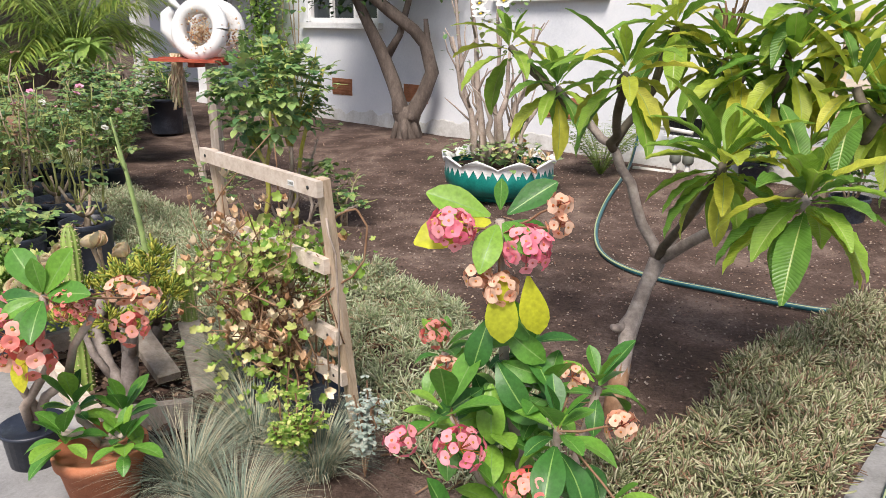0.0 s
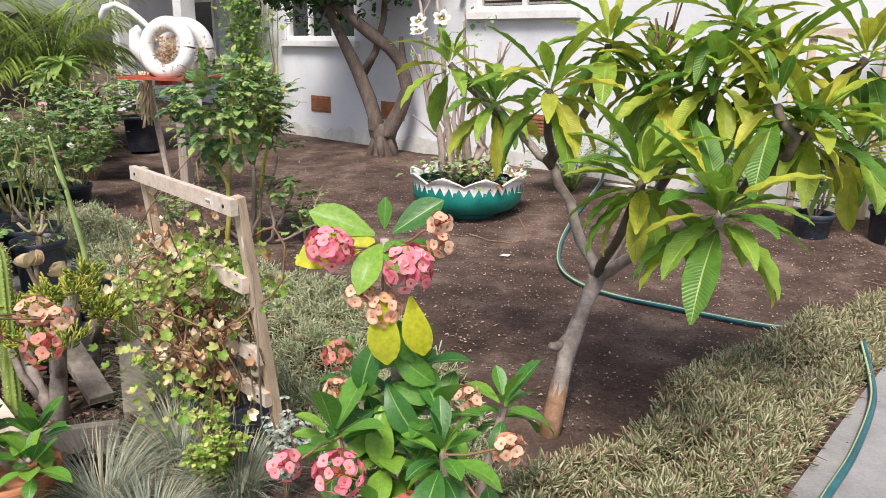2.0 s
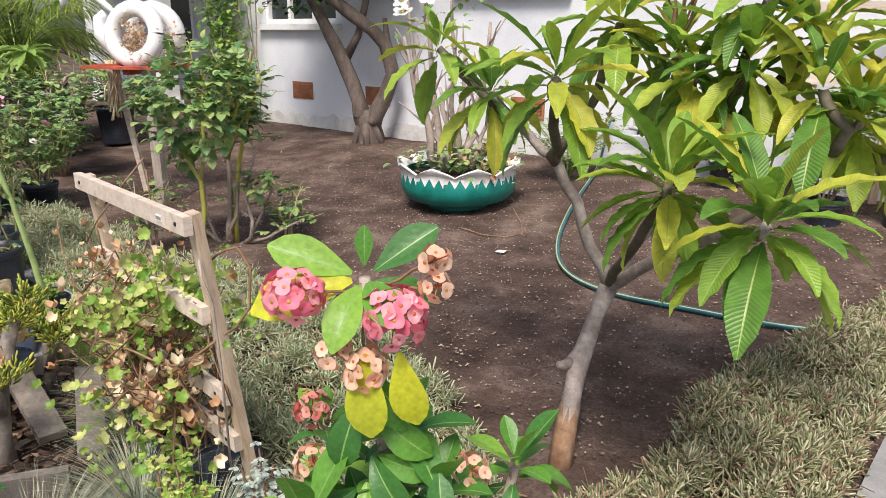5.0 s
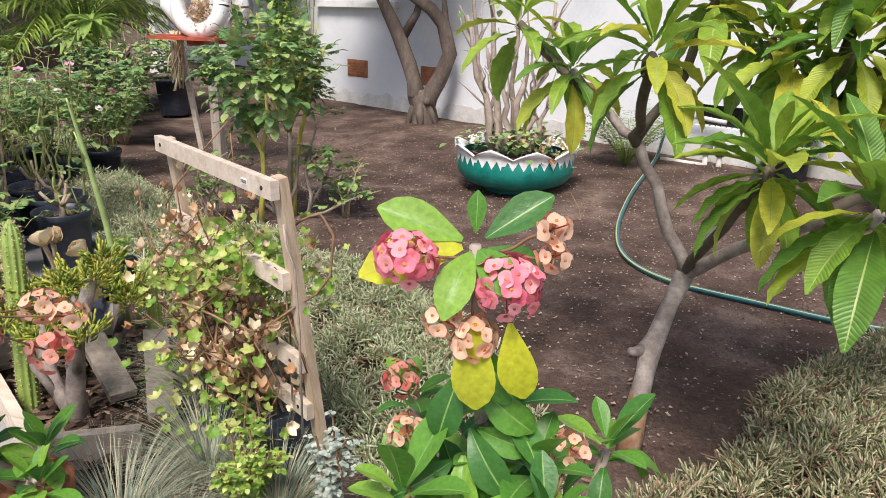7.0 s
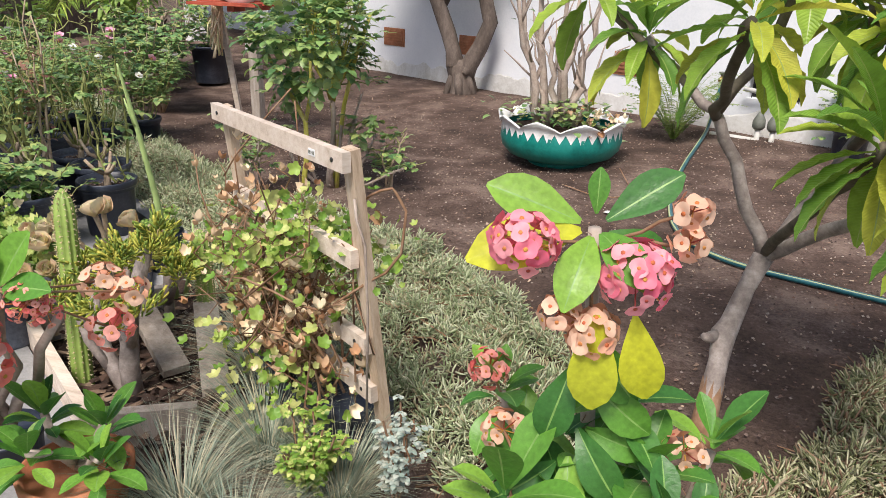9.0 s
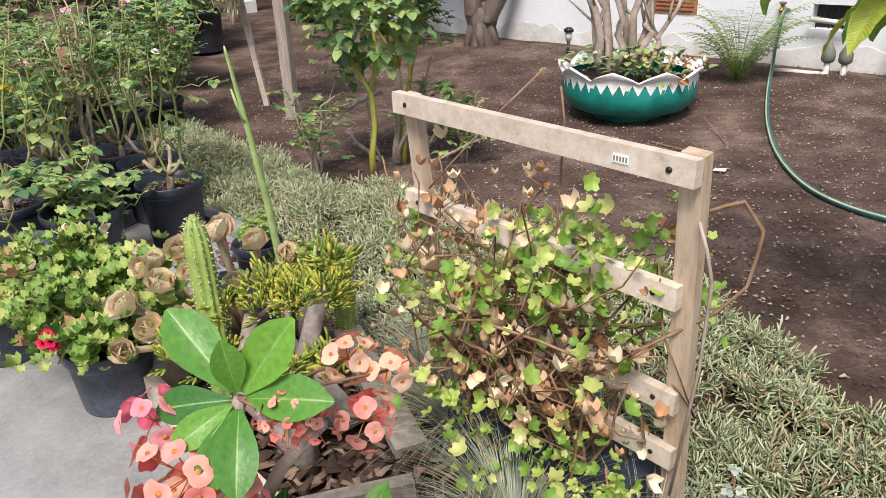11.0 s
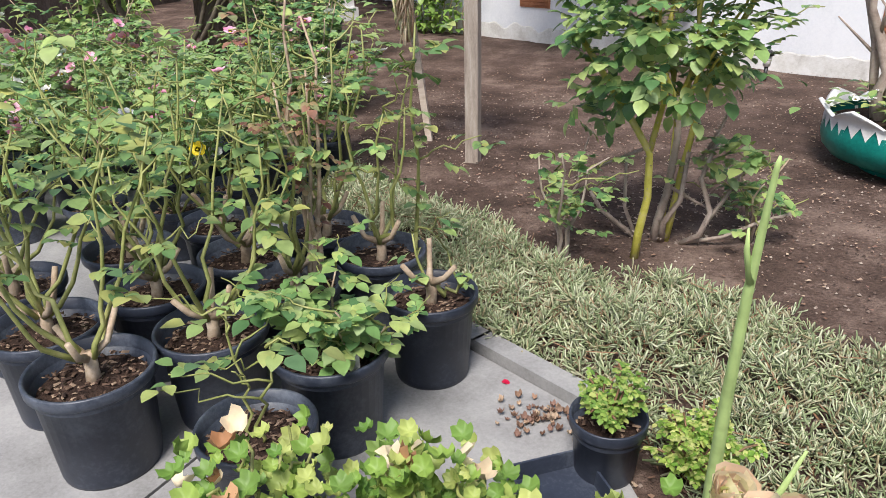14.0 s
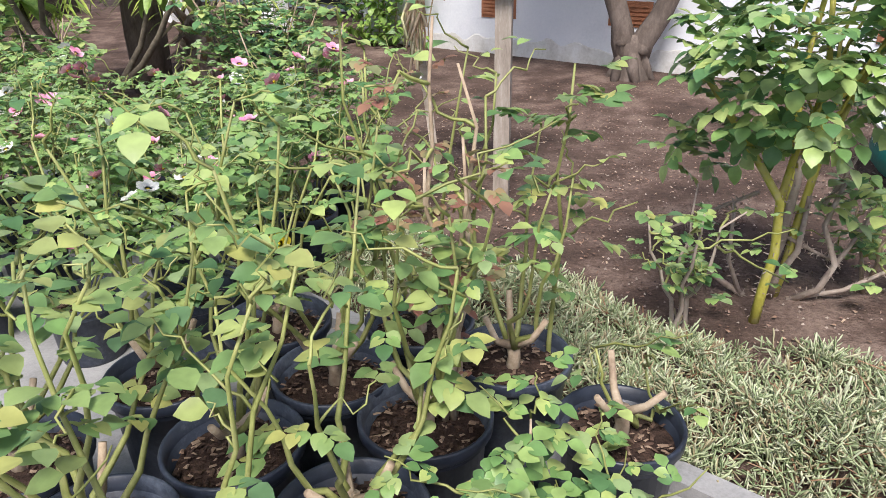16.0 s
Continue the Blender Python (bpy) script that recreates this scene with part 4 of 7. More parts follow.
# ---- planter on posts: a white swan cut from a tyre ----
def make_swan():
    st = thing("planter_stand", (-2.62, 5.95, 0.0), "old wooden post stand with red slat top", "stand")
    part("post", Geo().box((0.155, -0.2, 0.48), (0.075, 0.07, 1.06)), M_GREYWOOD, st, "split grey post", smooth=False)
    a, b = np.array((-2.86, 6.10, -0.05)), np.array((-2.96, 6.02, 1.015))
    solid("leaning_stake", Geo().tube(np.linspace(a, b, 4), 0.028, 4), M_WOODH, "pale leaning wooden stake in the soil", "stake")
    for k in range(5):
        part("slat", Geo().box((-0.05 + 0.005 * k, -0.26 + k * 0.115, 1.03 + 0.008 * (k % 2)), (0.60, 0.085, 0.022)), M_REDWOOD, st, "red painted slat", smooth=False)
    part("beam", Geo().box((0.0, 0.0, 0.998), (0.06, 0.5, 0.04)), M_REDWOOD, st, "red crosspiece", smooth=False)
    sw = thing("swan_planter", (-2.62, 5.95, 1.052), "white painted swan-shaped tyre planter with dry plants", "planter")
    g = Geo()
    for y0, tilt in ((-0.14, 0.25), (0.12, -0.1)):
        P = []
        for i in range(25):
            a = 2 * math.pi * i / 24
            P.append((0.03 + 0.19 * math.cos(a), y0 + tilt * 0.15 * math.sin(a), 0.215 + 0.185 * math.sin(a)))
        g.tube(P, 0.062, 10, cap=False)
    part("ring", g, M_WHITE, sw, "white rubber ring body")
    g = Geo().tube([(-0.14, 0, 0.12), (-0.26, -0.02, 0.13), (-0.34, -0.02, 0.22), (-0.34, -0.02, 0.33), (-0.30, -0.02, 0.36)], [0.08, 0.075, 0.07, 0.055, 0.04], 10)
    part("breast", g, M_WHITE, sw, "white curled breast")
    g = Geo().tube([(-0.20, -0.02, 0.36), (-0.27, -0.02, 0.42), (-0.38, -0.02, 0.50), (-0.50, -0.03, 0.55), (-0.60, -0.04, 0.52), (-0.64, -0.04, 0.46), (-0.66, -0.04, 0.41)], [0.02, 0.025, 0.024, 0.024, 0.032, 0.03, 0.008], 9)
    part("neck", g, M_WHITE, sw, "white slender neck and head")
    r = np.random.default_rng(4)
    g = Geo()
    n = 520
    P = np.stack([r.normal(0.05, 0.045, n), r.normal(-0.17, 0.04, n), r.normal(0.17, 0.07, n)], 1)
    P[:150] = np.stack([r.normal(0.22, 0.08, 150), r.normal(-0.05, 0.08, 150), r.normal(0.16, 0.05, 150)], 1)
    g.scatter(T_CURL, P, basis(r.normal(0, 1, (n, 3))), r.uniform(0.010, 0.024, n))
    part("dry_plant", g, F_DRY, sw, "dry brown clump")
    g = Geo()
    for i in range(46):
        e = np.array((-0.30 + r.normal(0, 0.03), -0.05 + r.normal(0, 0.04), -0.45 + r.uniform(0, 0.3)))
        g.tube(wander((-0.3 + r.normal(0, 0.025), r.normal(0, 0.03), 0.02), e, 4, 0.02, r=r), 0.0075, 4)
    part("dry_tassel", g, F_AEO, sw, "hanging straw-coloured tassel")


make_swan()


# ---- roses ----
def rose_stems(r, n, height, radius, spread=0.6, base=0.0):
    S = []
    for i in range(n):
        a = i * 2.4 + r.normal(0, 0.3)
        e = np.array((math.cos(a) * radius * r.uniform(0.5, 1.0), math.sin(a) * radius * r.uniform(0.5, 1.0), height * r.uniform(0.75, 1.05)))
        m = e * (0.45, 0.45, 0.5) + r.normal(0, 0.03, 3)
        b = np.array((math.cos(a) * 0.015, math.sin(a) * 0.015, base))
        t = np.linspace(0, 1, 8)[:, None]
        S.append((1 - t) ** 2 * b + 2 * t * (1 - t) * m + t * t * e + r.normal(0, 0.011, (8, 3)) * (t > 0.1))
    return S


def leaves_on(g, r, stems, per, size, lo=0.35, tmpl=None, jitter=0.05):
    P, D = [], []
    for s in stems:
        for i in range(per):
            v = lo + (1 - lo) * r.uniform() ** 0.8
            k = min(len(s) - 2, int(v * (len(s) - 1)))
            f = v * (len(s) - 1) - k
            p = s[k] * (1 - f) + s[k + 1] * f
            a = r.uniform(0, 2 * math.pi)
            P.append(p + r.normal(0, jitter, 3) * (1, 1, 0.6))
            D.append((math.cos(a), math.sin(a), r.uniform(-0.35, 0.6)))
    if P:
        g.scatter(tmpl or T_COMP, P, basis(D), r.uniform(size * 0.65, size * 1.25, len(P)))


def nursery_pot(t, R=0.14, H=0.27, label="black plastic nursery pot"):
    g = Geo().lathe([(0.005, 0.0), (R * 0.80, 0.0), (R * 0.82, 0.012), (R * 0.93, H - 0.035), (R * 1.0, H - 0.033), (R * 1.03, H - 0.028), (R * 1.04, H - 0.004), (R * 1.02, H), (R * 0.97, H - 0.002), (R * 0.94, H - 0.05)], 36)
    part("pot", g, M_BLACKPOT, t, label)
    s = Geo().lathe([(R * 0.89, H - 0.055), (R * 0.6, H - 0.045), (R * 0.3, H - 0.04), (0.004, H - 0.038)], 22, wob=0.02)
    part("soil", s, M_MULCH, t, "dark bark mulch")


def chips_in(t, r, R, z, n=230, size=0.014):
    a, q = r.uniform(0, 6.283, n), R * np.sqrt(r.uniform(0, 1, n))
    P = np.stack([q * np.cos(a), q * np.sin(a), np.full(n, z) + r.uniform(0, 0.012, n)], 1)
    g = Geo().scatter((np.array([(-.5, -.22, 0), (.5, -.22, .05), (.45, .25, 0), (-.5, .2, .08), (0, 0, .22)]), [(0, 1, 4), (1, 2, 4), (2, 3, 4), (3, 0, 4)], [0] * 4), P, basis(np.stack([np.cos(a * 5), np.sin(a * 5), r.normal(0, .25, n)], 1)), r.uniform(size * 0.5, size * 1.5, n))
    c = part("mulch_chips", g, F_CHIP, t, "brown bark chips", smooth=False)
    c["kind"] = "stuff"


BLOOMS = {}


def potted_rose(at, seed, height=0.62, radius=0.24, ncane=5, per=9, leaf=0.075, fol=None, R=0.146, H=0.275, stub=True, flower=None, dens=0.25, label="leggy rose bush in a black nursery pot", green=True, name="potted_rose", group="potted roses on the walk"):
    r = np.random.default_rng(seed)
    t = thing(name, at, label, "potted plant", group)
    nursery_pot(t, R, H)
    chips_in(t, r, R * 0.86, H - 0.045)
    z = H - 0.05
    if stub:
        g = Geo().tube([(0, 0, z - 0.02), (0.005, 0, z + 0.04), (0.0, 0.005, z + 0.085)], [0.022, 0.016, 0.018], 9)
        for i in range(3):
            a = i * 2.1 + seed
            g.tube([(0, 0, z + 0.07), (0.05 * math.cos(a), 0.05 * math.sin(a), z + 0.10), (0.085 * math.cos(a), 0.085 * math.sin(a), z + 0.14 + 0.05 * r.uniform())], [0.012, 0.009, 0.0075], 8)
        part("stump", g, M_ROSECANE, t, "pale woody rose stump")
    S = rose_stems(r, ncane, height, radius, base=z + (0.07 if stub else 0.0))
    for s in S:
        part("cane", Geo().tube(s, np.linspace(0.0082 if green and stub else 0.0045, 0.0025, 8), 6), M_GREENCANE if green else M_ROSECANE, t)
    twigs = []
    for s in S:
        for k in ((5, 7) if stub else (4, 5, 6, 7)):
            e = s[k] + np.array((r.normal(0, 0.09), r.normal(0, 0.09), r.uniform(0.02, 0.14)))
            twigs.append(wander(s[k], e, 8, 0.01, r=r))
    g = Geo()
    for s in twigs:
        g.tube(s, np.linspace(0.0032, 0.0014, 8), 4)
    part("twigs", g, M_GREENCANE, t)
    g = Geo()
    leaves_on(g, r, S, max(1, round(per * dens * 0.85)), leaf * 1.5, 0.5, T_COMP, 0.015)
    leaves_on(g, r, twigs, max(1, round(per * dens * 0.4)), leaf * 1.45, 0.4, T_COMP3 if dens < 0.5 else T_COMP, 0.012)
    part("foliage", g, fol or F_ROSE, t, "green serrated rose leaves")
    if flower:
        n, m, size, lab = flower
        if m.name not in BLOOMS:
            BLOOMS[m.name] = Geo().add(*T_ROSE).mesh("flower", [m, F_YELLOW])
        for i in range(n):
            c = twigs[int(r.integers(len(twigs)))][-1] + r.normal(0, 0.02, 3)
            D = np.array((r.normal(0, 0.6), r.normal(0, 0.6), 1.0))
            ob = new("flower", BLOOMS[m.name])
            ob.parent = t
            ob.matrix_basis = mat4(Vector(c), basis(np.cross(D, (1, 0, 0.1)), D)[0], size)
            ob["label"] = lab
    return t


potted_rose((-2.58, 3.03, 0.012), 1, 0.86, 0.27, 5, 13, 0.07, F_ROSELT, R=0.148, H=0.285)
potted_rose((-2.43, 3.30, 0.012), 2, 0.88, 0.26, 5, 13, 0.065, F_ROSELT)
potted_rose((-2.08, 3.31, 0.012), 3, 0.42, 0.17, 6, 14, 0.06, F_ROSE, stub=False, label="low leafy rose in a black nursery pot", green=False, dens=0.6)
potted_rose((-1.94, 3.66, 0.012), 4, 0.46, 0.10, 2, 5, 0.06, F_ROSE, label="sparse young rose in a black nursery pot", R=0.135)
potted_rose((-2.10, 3.00, 0.012), 5, 0.48, 0.10, 2, 7, 0.06, F_ROSELT, stub=False, R=0.13, H=0.25, label="thin rose seedling in a black nursery pot")
potted_rose((-2.20, 3.89, 0.012), 6, 0.80, 0.22, 4, 8, 0.065, F_ROSE)
potted_rose((-2.36, 3.61, 0.012), 7, 0.92, 0.22, 6, 12, 0.065, F_ROSE, label="tall rose with reddish shoots in a black nursery pot")
potted_rose((-2.87, 3.17, 0.012), 8, 0.92, 0.28, 6, 15, 0.065, F_ROSELT)
potted_rose((-2.74, 3.45, 0.012), 9, 0.92, 0.27, 6, 15, 0.065, F_ROSE)
pr = potted_rose((-2.62, 3.74, 0.012), 10, 0.90, 0.26, 6, 12, 0.065, F_ROSE, label="rose with one yellow bloom in a black nursery pot")
part("yellow_bloom", Geo().scatter(T_ROSE, [(-2.70, 3.69, 0.635)], basis((0.3, 0.8, 0.4), (0.4, -0.9, 0.5)), [0.03]), [F_YELLOW, F_YELLOW], pr, "yellow rose bloom", world_space=True)
potted_rose((-2.86, 3.95, 0.012), 12, 0.95, 0.26, 5, 11, 0.065, F_ROSE)
potted_rose((-2.47, 4.02, 0.012), 13, 1.08, 0.24, 5, 11, 0.06, F_ROSE)
potted_rose((-3.17, 3.33, 0.012), 14, 0.90, 0.30, 7, 16, 0.06, F_ROSE)
potted_rose((-3.02, 3.66, 0.012), 15, 0.95, 0.28, 6, 15, 0.06, F_ROSE)


def mini_roses():
    r = np.random.default_rng(31)
    k = 0
    for i in range(6):
        for j in range(4):
            x, y = -3.22 - 0.42 * i + 0.02 * j + r.normal(0, 0.05), 4.15 + 0.10 * i + 0.36 * j - 0.55 * (i > 2) * 0 + r.normal(0, 0.05)
            y -= 0.12 * i
            k += 1
            col = [(9, F_MAG, 0.036, "magenta rose bloom"), (10, F_WHITE, 0.034, "white rose bloom"), (6, F_MAG, 0.036, "pink rose bloom")][k % 3]
            potted_rose((x, y, 0.012), 100 + k, 0.70, 0.32, 9, 15, 0.045, F_MINI, stub=False, R=0.12, H=0.22, flower=col, label="bushy miniature rose in bloom in a black pot", dens=0.62, name="miniature_rose", group="miniature roses on the walk", green=True)


mini_roses()
pt = bpy.data.objects["potted_rose.002"]
part("plant_tag", Geo().box((0.10, -0.06, 0.27), (0.025, 0.002, 0.08)), M_PIPE, pt, "white plastic plant tag", smooth=False)


def rose_bush(name, at, seed, height, radius, ncane, per, leaf, fol, label, cane=None, trunk=None, centre=0.0, thick=0.009):
    r = np.random.default_rng(seed)
    t = thing(name, at, label, "rose bush")
    S = rose_stems(r, ncane, height, radius)
    base = 0.0
    if trunk:
        g = Geo()
        for pts, rad in trunk:
            g.tube(np.array(pts), np.linspace(rad, rad * 0.6, len(pts)), 8)
        part("trunk", g, cane or M_ROSECANE, t, "thorny upright trunk")
        top = np.array(trunk[0][0][-1])
        S = [s * (1, 1, (height - top[2]) / height) + top for s in S]
        for k, s in enumerate(S):
            if k % 3 == 0:
                s[:, 2] -= np.linspace(0, 0.35, 8)
    for s in S:
        part("cane", Geo().tube(s, np.linspace(thick, 0.003, 8), 6), cane or M_GREENCANE, t)
    tw = []
    for s in S:
        for k in (3, 4, 5, 6):
            tw.append(wander(s[k], s[k] + np.array((r.normal(0, 0.12), r.normal(0, 0.12), r.uniform(-0.05, 0.12))), 8, 0.012, r=r))
    g = Geo()
    for s in tw:
        g.tube(s, np.linspace(0.0045, 0.002, 8), 4)
    part("twigs", g, M_GREENCANE, t)
    g = Geo()
    leaves_on(g, r, S, per, leaf * 1.6, 0.25, jitter=0.04)
    leaves_on(g, r, tw, max(3, per // 3), leaf * 1.6, 0.2, T_COMP, 0.03)
    part("foliage", g, fol, t, "glossy green rose leaves")
    return t


ROSE_TRUNK = [
    ([(0.02, 0.02, -0.02), (0.035, 0.02, 0.12), (0.05, 0.02, 0.30), (0.05, 0.0, 0.55)], 0.017),
    ([(-0.05, -0.20, -0.02), (-0.04, -0.20, 0.12), (-0.02, -0.19, 0.26), (-0.03, -0.18, 0.44), (-0.11, -0.17, 0.56), (-0.21, -0.16, 0.70), (-0.31, -0.15, 0.84)], 0.018),
    ([(0.055, 0.02, -0.02), (0.075, 0.0, 0.15), (0.09, 0.01, 0.30), (0.12, 0.02, 0.52), (0.20, 0.02, 0.80), (0.30, 0.02, 1.05)], 0.017),
    ([(-0.03, -0.18, 0.44), (0.0, -0.15, 0.62), (-0.02, -0.12, 0.82), (0.01, -0.10, 1.05)], 0.013),
    ([(0.05, 0.0, 0.5), (0.10, 0.03, 0.8), (0.06, 0.05, 1.15)], 0.013)]
GREY_CANES = [
    ([(0.01, 0, 0), (0.02, 0.0, 0.10), (0.045, 0.0, 0.22), (0.06, 0.0, 0.45), (0.05, 0.0, 0.62)], 0.021),
    ([(0.04, 0, 0), (0.045, -0.03, 0.10), (0.10, -0.02, 0.20), (0.11, 0.0, 0.4)], 0.015),
    ([(-0.05, 0, 0), (-0.14, 0.02, 0.05), (-0.22, 0.0, 0.12), (-0.27, 0.02, 0.19)], 0.013),
    ([(-0.06, 0, 0), (-0.12, 0.0, 0.14), (-0.13, 0.0, 0.36)], 0.010),
    ([(0.12, 0, 0), (0.19, -0.03, 0.06), (0.22, -0.05, 0.17), (0.17, -0.02, 0.30), (0.21, 0.0, 0.45)], 0.014),
    ([(0.2, -0.03, 0.1), (0.27, 0, 0.22), (0.33, 0.02, 0.36)], 0.010),
    ([(0.05, 0, 0.25), (0.16, -0.02, 0.20), (0.24, 0.0, 0.16)], 0.008),
    ([(-0.05, 0.02, 0.40), (-0.18, 0, 0.34), (-0.34, 0, 0.25)], 0.008),
    ([(0.1, 0, 0.0), (0.28, 0, 0.05), (0.42, 0.02, 0.13), (0.52, 0, 0.18)], 0.010),
    ([(0.15, 0, 0.35), (0.20, 0, 0.46), (0.25, 0, 0.60)], 0.008)]
rb = rose_bush("standard_rose", (-1.40, 4.88, 0.0), 41, 1.25, 0.30, 9, 3, 0.05, F_ROSEDK, "old garden rose with yellow green trunk and dark leaves", M_YELLOWCANE, ROSE_TRUNK)
r = np.random.default_rng(411)
n = 290
D = r.normal(0, 1, (n, 3))
D /= np.linalg.norm(D, axis=1)[:, None]
P = np.array((0.0, -0.12, 0.91)) + D * (0.36, 0.36, 0.31) * (r.uniform(0.3, 1, (n, 1)) ** 0.5)
for c, k in (((-0.30, 0.0, 0.56), 14), ((0.33, 0.0, 0.42), 14), ((0.13, -0.02, 0.36), 5), ((-0.2, -0.02, 0.62), 14)):
    P = np.concatenate([P, np.array(c) + r.normal(0, 1, (k, 3)) * (0.06, 0.05, 0.045)])
    D = np.concatenate([D, r.normal(0, 1, (k, 3))])
n = len(P)
part("foliage", Geo().scatter(T_COMP, P, basis(D * (1, 1, 0.4) + r.normal(0, 0.4, (n, 3))), r.uniform(0.09, 0.145, n)), F_ROSE, rb, "glossy green rose leaves")
for pts, rad in GREY_CANES:
    part("old_cane", Geo().tube(np.array(pts), np.linspace(rad, rad * 0.6, len(pts)), 7), M_PALEBARK, rb, "grey thorny old cane")
g = Geo()
for pts, rad in ROSE_TRUNK + GREY_CANES:
    q = np.array(pts, float)
    for i in range(40):
        v = r.uniform(0, len(q) - 1.001)
        k = int(v)
        c = q[k] * (1 - v + k) + q[k + 1] * (v - k)
        d = r.normal(0, 1, 3)
        g.tube([c, c + d / np.linalg.norm(d) * (rad + 0.016)], [0.0042, 0.0008], 3, cap=False)
part("thorns", g, M_PALEBARK, rb, "pale sharp thorns")
rose_bush("low_rose_shoot", (-1.02, 4.98, 0.0), 42, 0.36, 0.15, 3, 5, 0.055, F_ROSE, "low leafy rose sucker beside the old rose", M_ROSECANE)
rose_bush("garden_rose", (-4.00, 6.45, 0.0), 43, 1.0, 0.55, 15, 14, 0.075, F_ROSEDK, "broad dark leaved garden rose bush", M_ROSECANE)
rose_bush("garden_rose", (-3.35, 5.45, 0.0), 44, 0.85, 0.30, 6, 8, 0.075, F_ROSE, "loose garden rose with pale canes", M_ROSECANE)
rose_bush("tall_thin_rose", (-2.13, 4.0, 0.0), 45, 1.0, 0.06, 1, 14, 0.06, F_ROSELT, "single tall thin rose shoot", M_GREENCANE)
rose_bush("bare_rose", (-1.72, 4.55, 0.0), 46, 0.50, 0.26, 4, 1, 0.05, F_ROSE, "nearly bare pale rose canes", M_PALEBARK)
rose_bush("red_shoot_rose", (-2.32, 3.66, 0.22), 47, 0.86, 0.07, 4, 5, 0.036, F_RED, "rose shoots with reddish young leaves", M_ROSECANE)
rose_bush("far_rose", (-5.2, 5.9, 0.0), 48, 0.9, 0.5, 10, 12, 0.075, F_ROSE, "green rose bush in the far bed", M_ROSECANE)
# ---- wooden trellis with ivy geranium ----
def make_trellis():
    A0, A1 = np.array((-0.50, 2.86, 0.0)), np.array((-0.534, 2.755, 0.89))
    B0, B1 = np.array((0.10, 2.50, 0.0)), np.array((0.055, 2.385, 0.90))
    d = (B1 - A1) / np.linalg.norm(B1 - A1)
    t = thing("trellis", (A0 + B0) / 2, "pale weathered wooden ladder trellis leaning in the bed", "trellis")

    def bar(a, b, w, h, name, m, label=""):
        a, b = np.array(a), np.array(b)
        y = (b - a) / np.linalg.norm(b - a)
        x = np.cross(y, d if name == "upright" else (0, 0, 1))
        x /= np.linalg.norm(x)
        z = np.cross(x, y)
        R = np.stack([x, z, y], axis=1)
        part(name, Geo().box((0, 0, 0), (w, h, np.linalg.norm(b - a))), m, t, label, smooth=False, at=mat4(Vector((a + b) / 2 - np.array(t.location)), R))
    bar(A0 - (0, 0, 0.03), A1, 0.024, 0.042, "upright", M_WOOD, "square upright")
    bar(B0 - (0, 0, 0.03), B1, 0.024, 0.042, "upright", M_WOOD, "square upright")
    mid0, mid1 = (A0 + B0) / 2 + d * 0.05, ((A0 + B0) / 2 + (A1 + B1) / 2) / 2 + (A1 - A0) * 0.22 + d * 0.05
    bar(mid0 - (0, 0, 0.03), mid1, 0.024, 0.042, "upright", M_WOOD, "short middle upright")
    f = np.cross(d, (0, 0, 1))
    f = f / np.linalg.norm(f) * (1 if f[1] < 0 else -1)
    for z, e0, e1 in ((0.873, -0.03, 0.02), (0.635, -0.03, 0.0), (0.40, -0.01, 0.01), (0.255, -0.02, 0.01)):
        a = A0 + (A1 - A0) * z / 0.89 + d * e0 + f * 0.025
        b = B0 + (B1 - B0) * z / 0.90 + d * e1 + f * 0.025
        bar(a, b, 0.022, 0.046, "rail", M_WOODH, "flat cross rail")
        for p in (a + d * 0.045, b - d * 0.045):
            s = Geo().tube([p + f * 0.0105, p + f * 0.0135], 0.0055, 8)
            part("screw", s, M_BLACK, t, "dark screw head", world_space=True)
    a = B0 + (B1 - B0) * 0.97 - d * 0.115 + f * 0.0375
    part("price_label", Geo().box(a, (0.032, 0.0015, 0.016), np.stack([d, f, (0, 0, 1)], axis=1)), M_WHITE, t, "small white price label", smooth=False, world_space=True)
    for k in range(5):
        part("label_bar", Geo().box(a + d * (k * 0.006 - 0.012) + f * 0.0015, (0.0022, 0.001, 0.008), np.stack([d, f, (0, 0, 1)], axis=1)), M_VALVE, t, "grey printed bar", smooth=False, world_space=True)
    # the planting at its foot
    c = (A0 + B0) / 2 + f * 0.06
    p = thing("ivy_geranium", c, "straggling ivy geranium with green and dry leaves", "plant")
    g = Geo().box((0.05, -0.02, 0.085), (0.50, 0.20, 0.17), np.stack([d * (1, 1, 0) / np.linalg.norm(d[:2]), f, (0, 0, 1)], axis=1))
    part("trough", g, M_BLACKPOT, p, "black plastic trough", smooth=False)
    r = np.random.default_rng(61)
    P = []
    for i in range(78):
        b = c + d * r.uniform(-0.25, 0.28) + f * r.uniform(-0.05, 0.08) + np.array((0, 0, 0.12))
        e = c + d * r.uniform(-0.38, 0.36) + f * r.uniform(-0.06, 0.20) + np.array((0, 0, r.uniform(0.25, 0.80)))
        s = wander(b, e, 9, 0.06, 0.08, r=r)
        P.append(s)
        part("vine", Geo().tube(s, np.linspace(0.0038 if i % 3 else 0.0052, 0.0016, 9), 5), M_VINE, p, world_space=True)
    rr = [(0.03, 2.46, 0.74), (0.082, 2.42, 0.786), (0.115, 2.42, 0.80), (0.132, 2.42, 0.815), (0.148, 2.42, 0.80), (0.18, 2.42, 0.767), (0.172, 2.42, 0.72), (0.16, 2.42, 0.662), (0.12, 2.42, 0.61), (0.078, 2.42, 0.574), (0.01, 2.42, 0.515), (-0.042, 2.42, 0.478), (-0.11, 2.42, 0.48), (-0.18, 2.42, 0.495), (-0.268, 2.42, 0.527)]
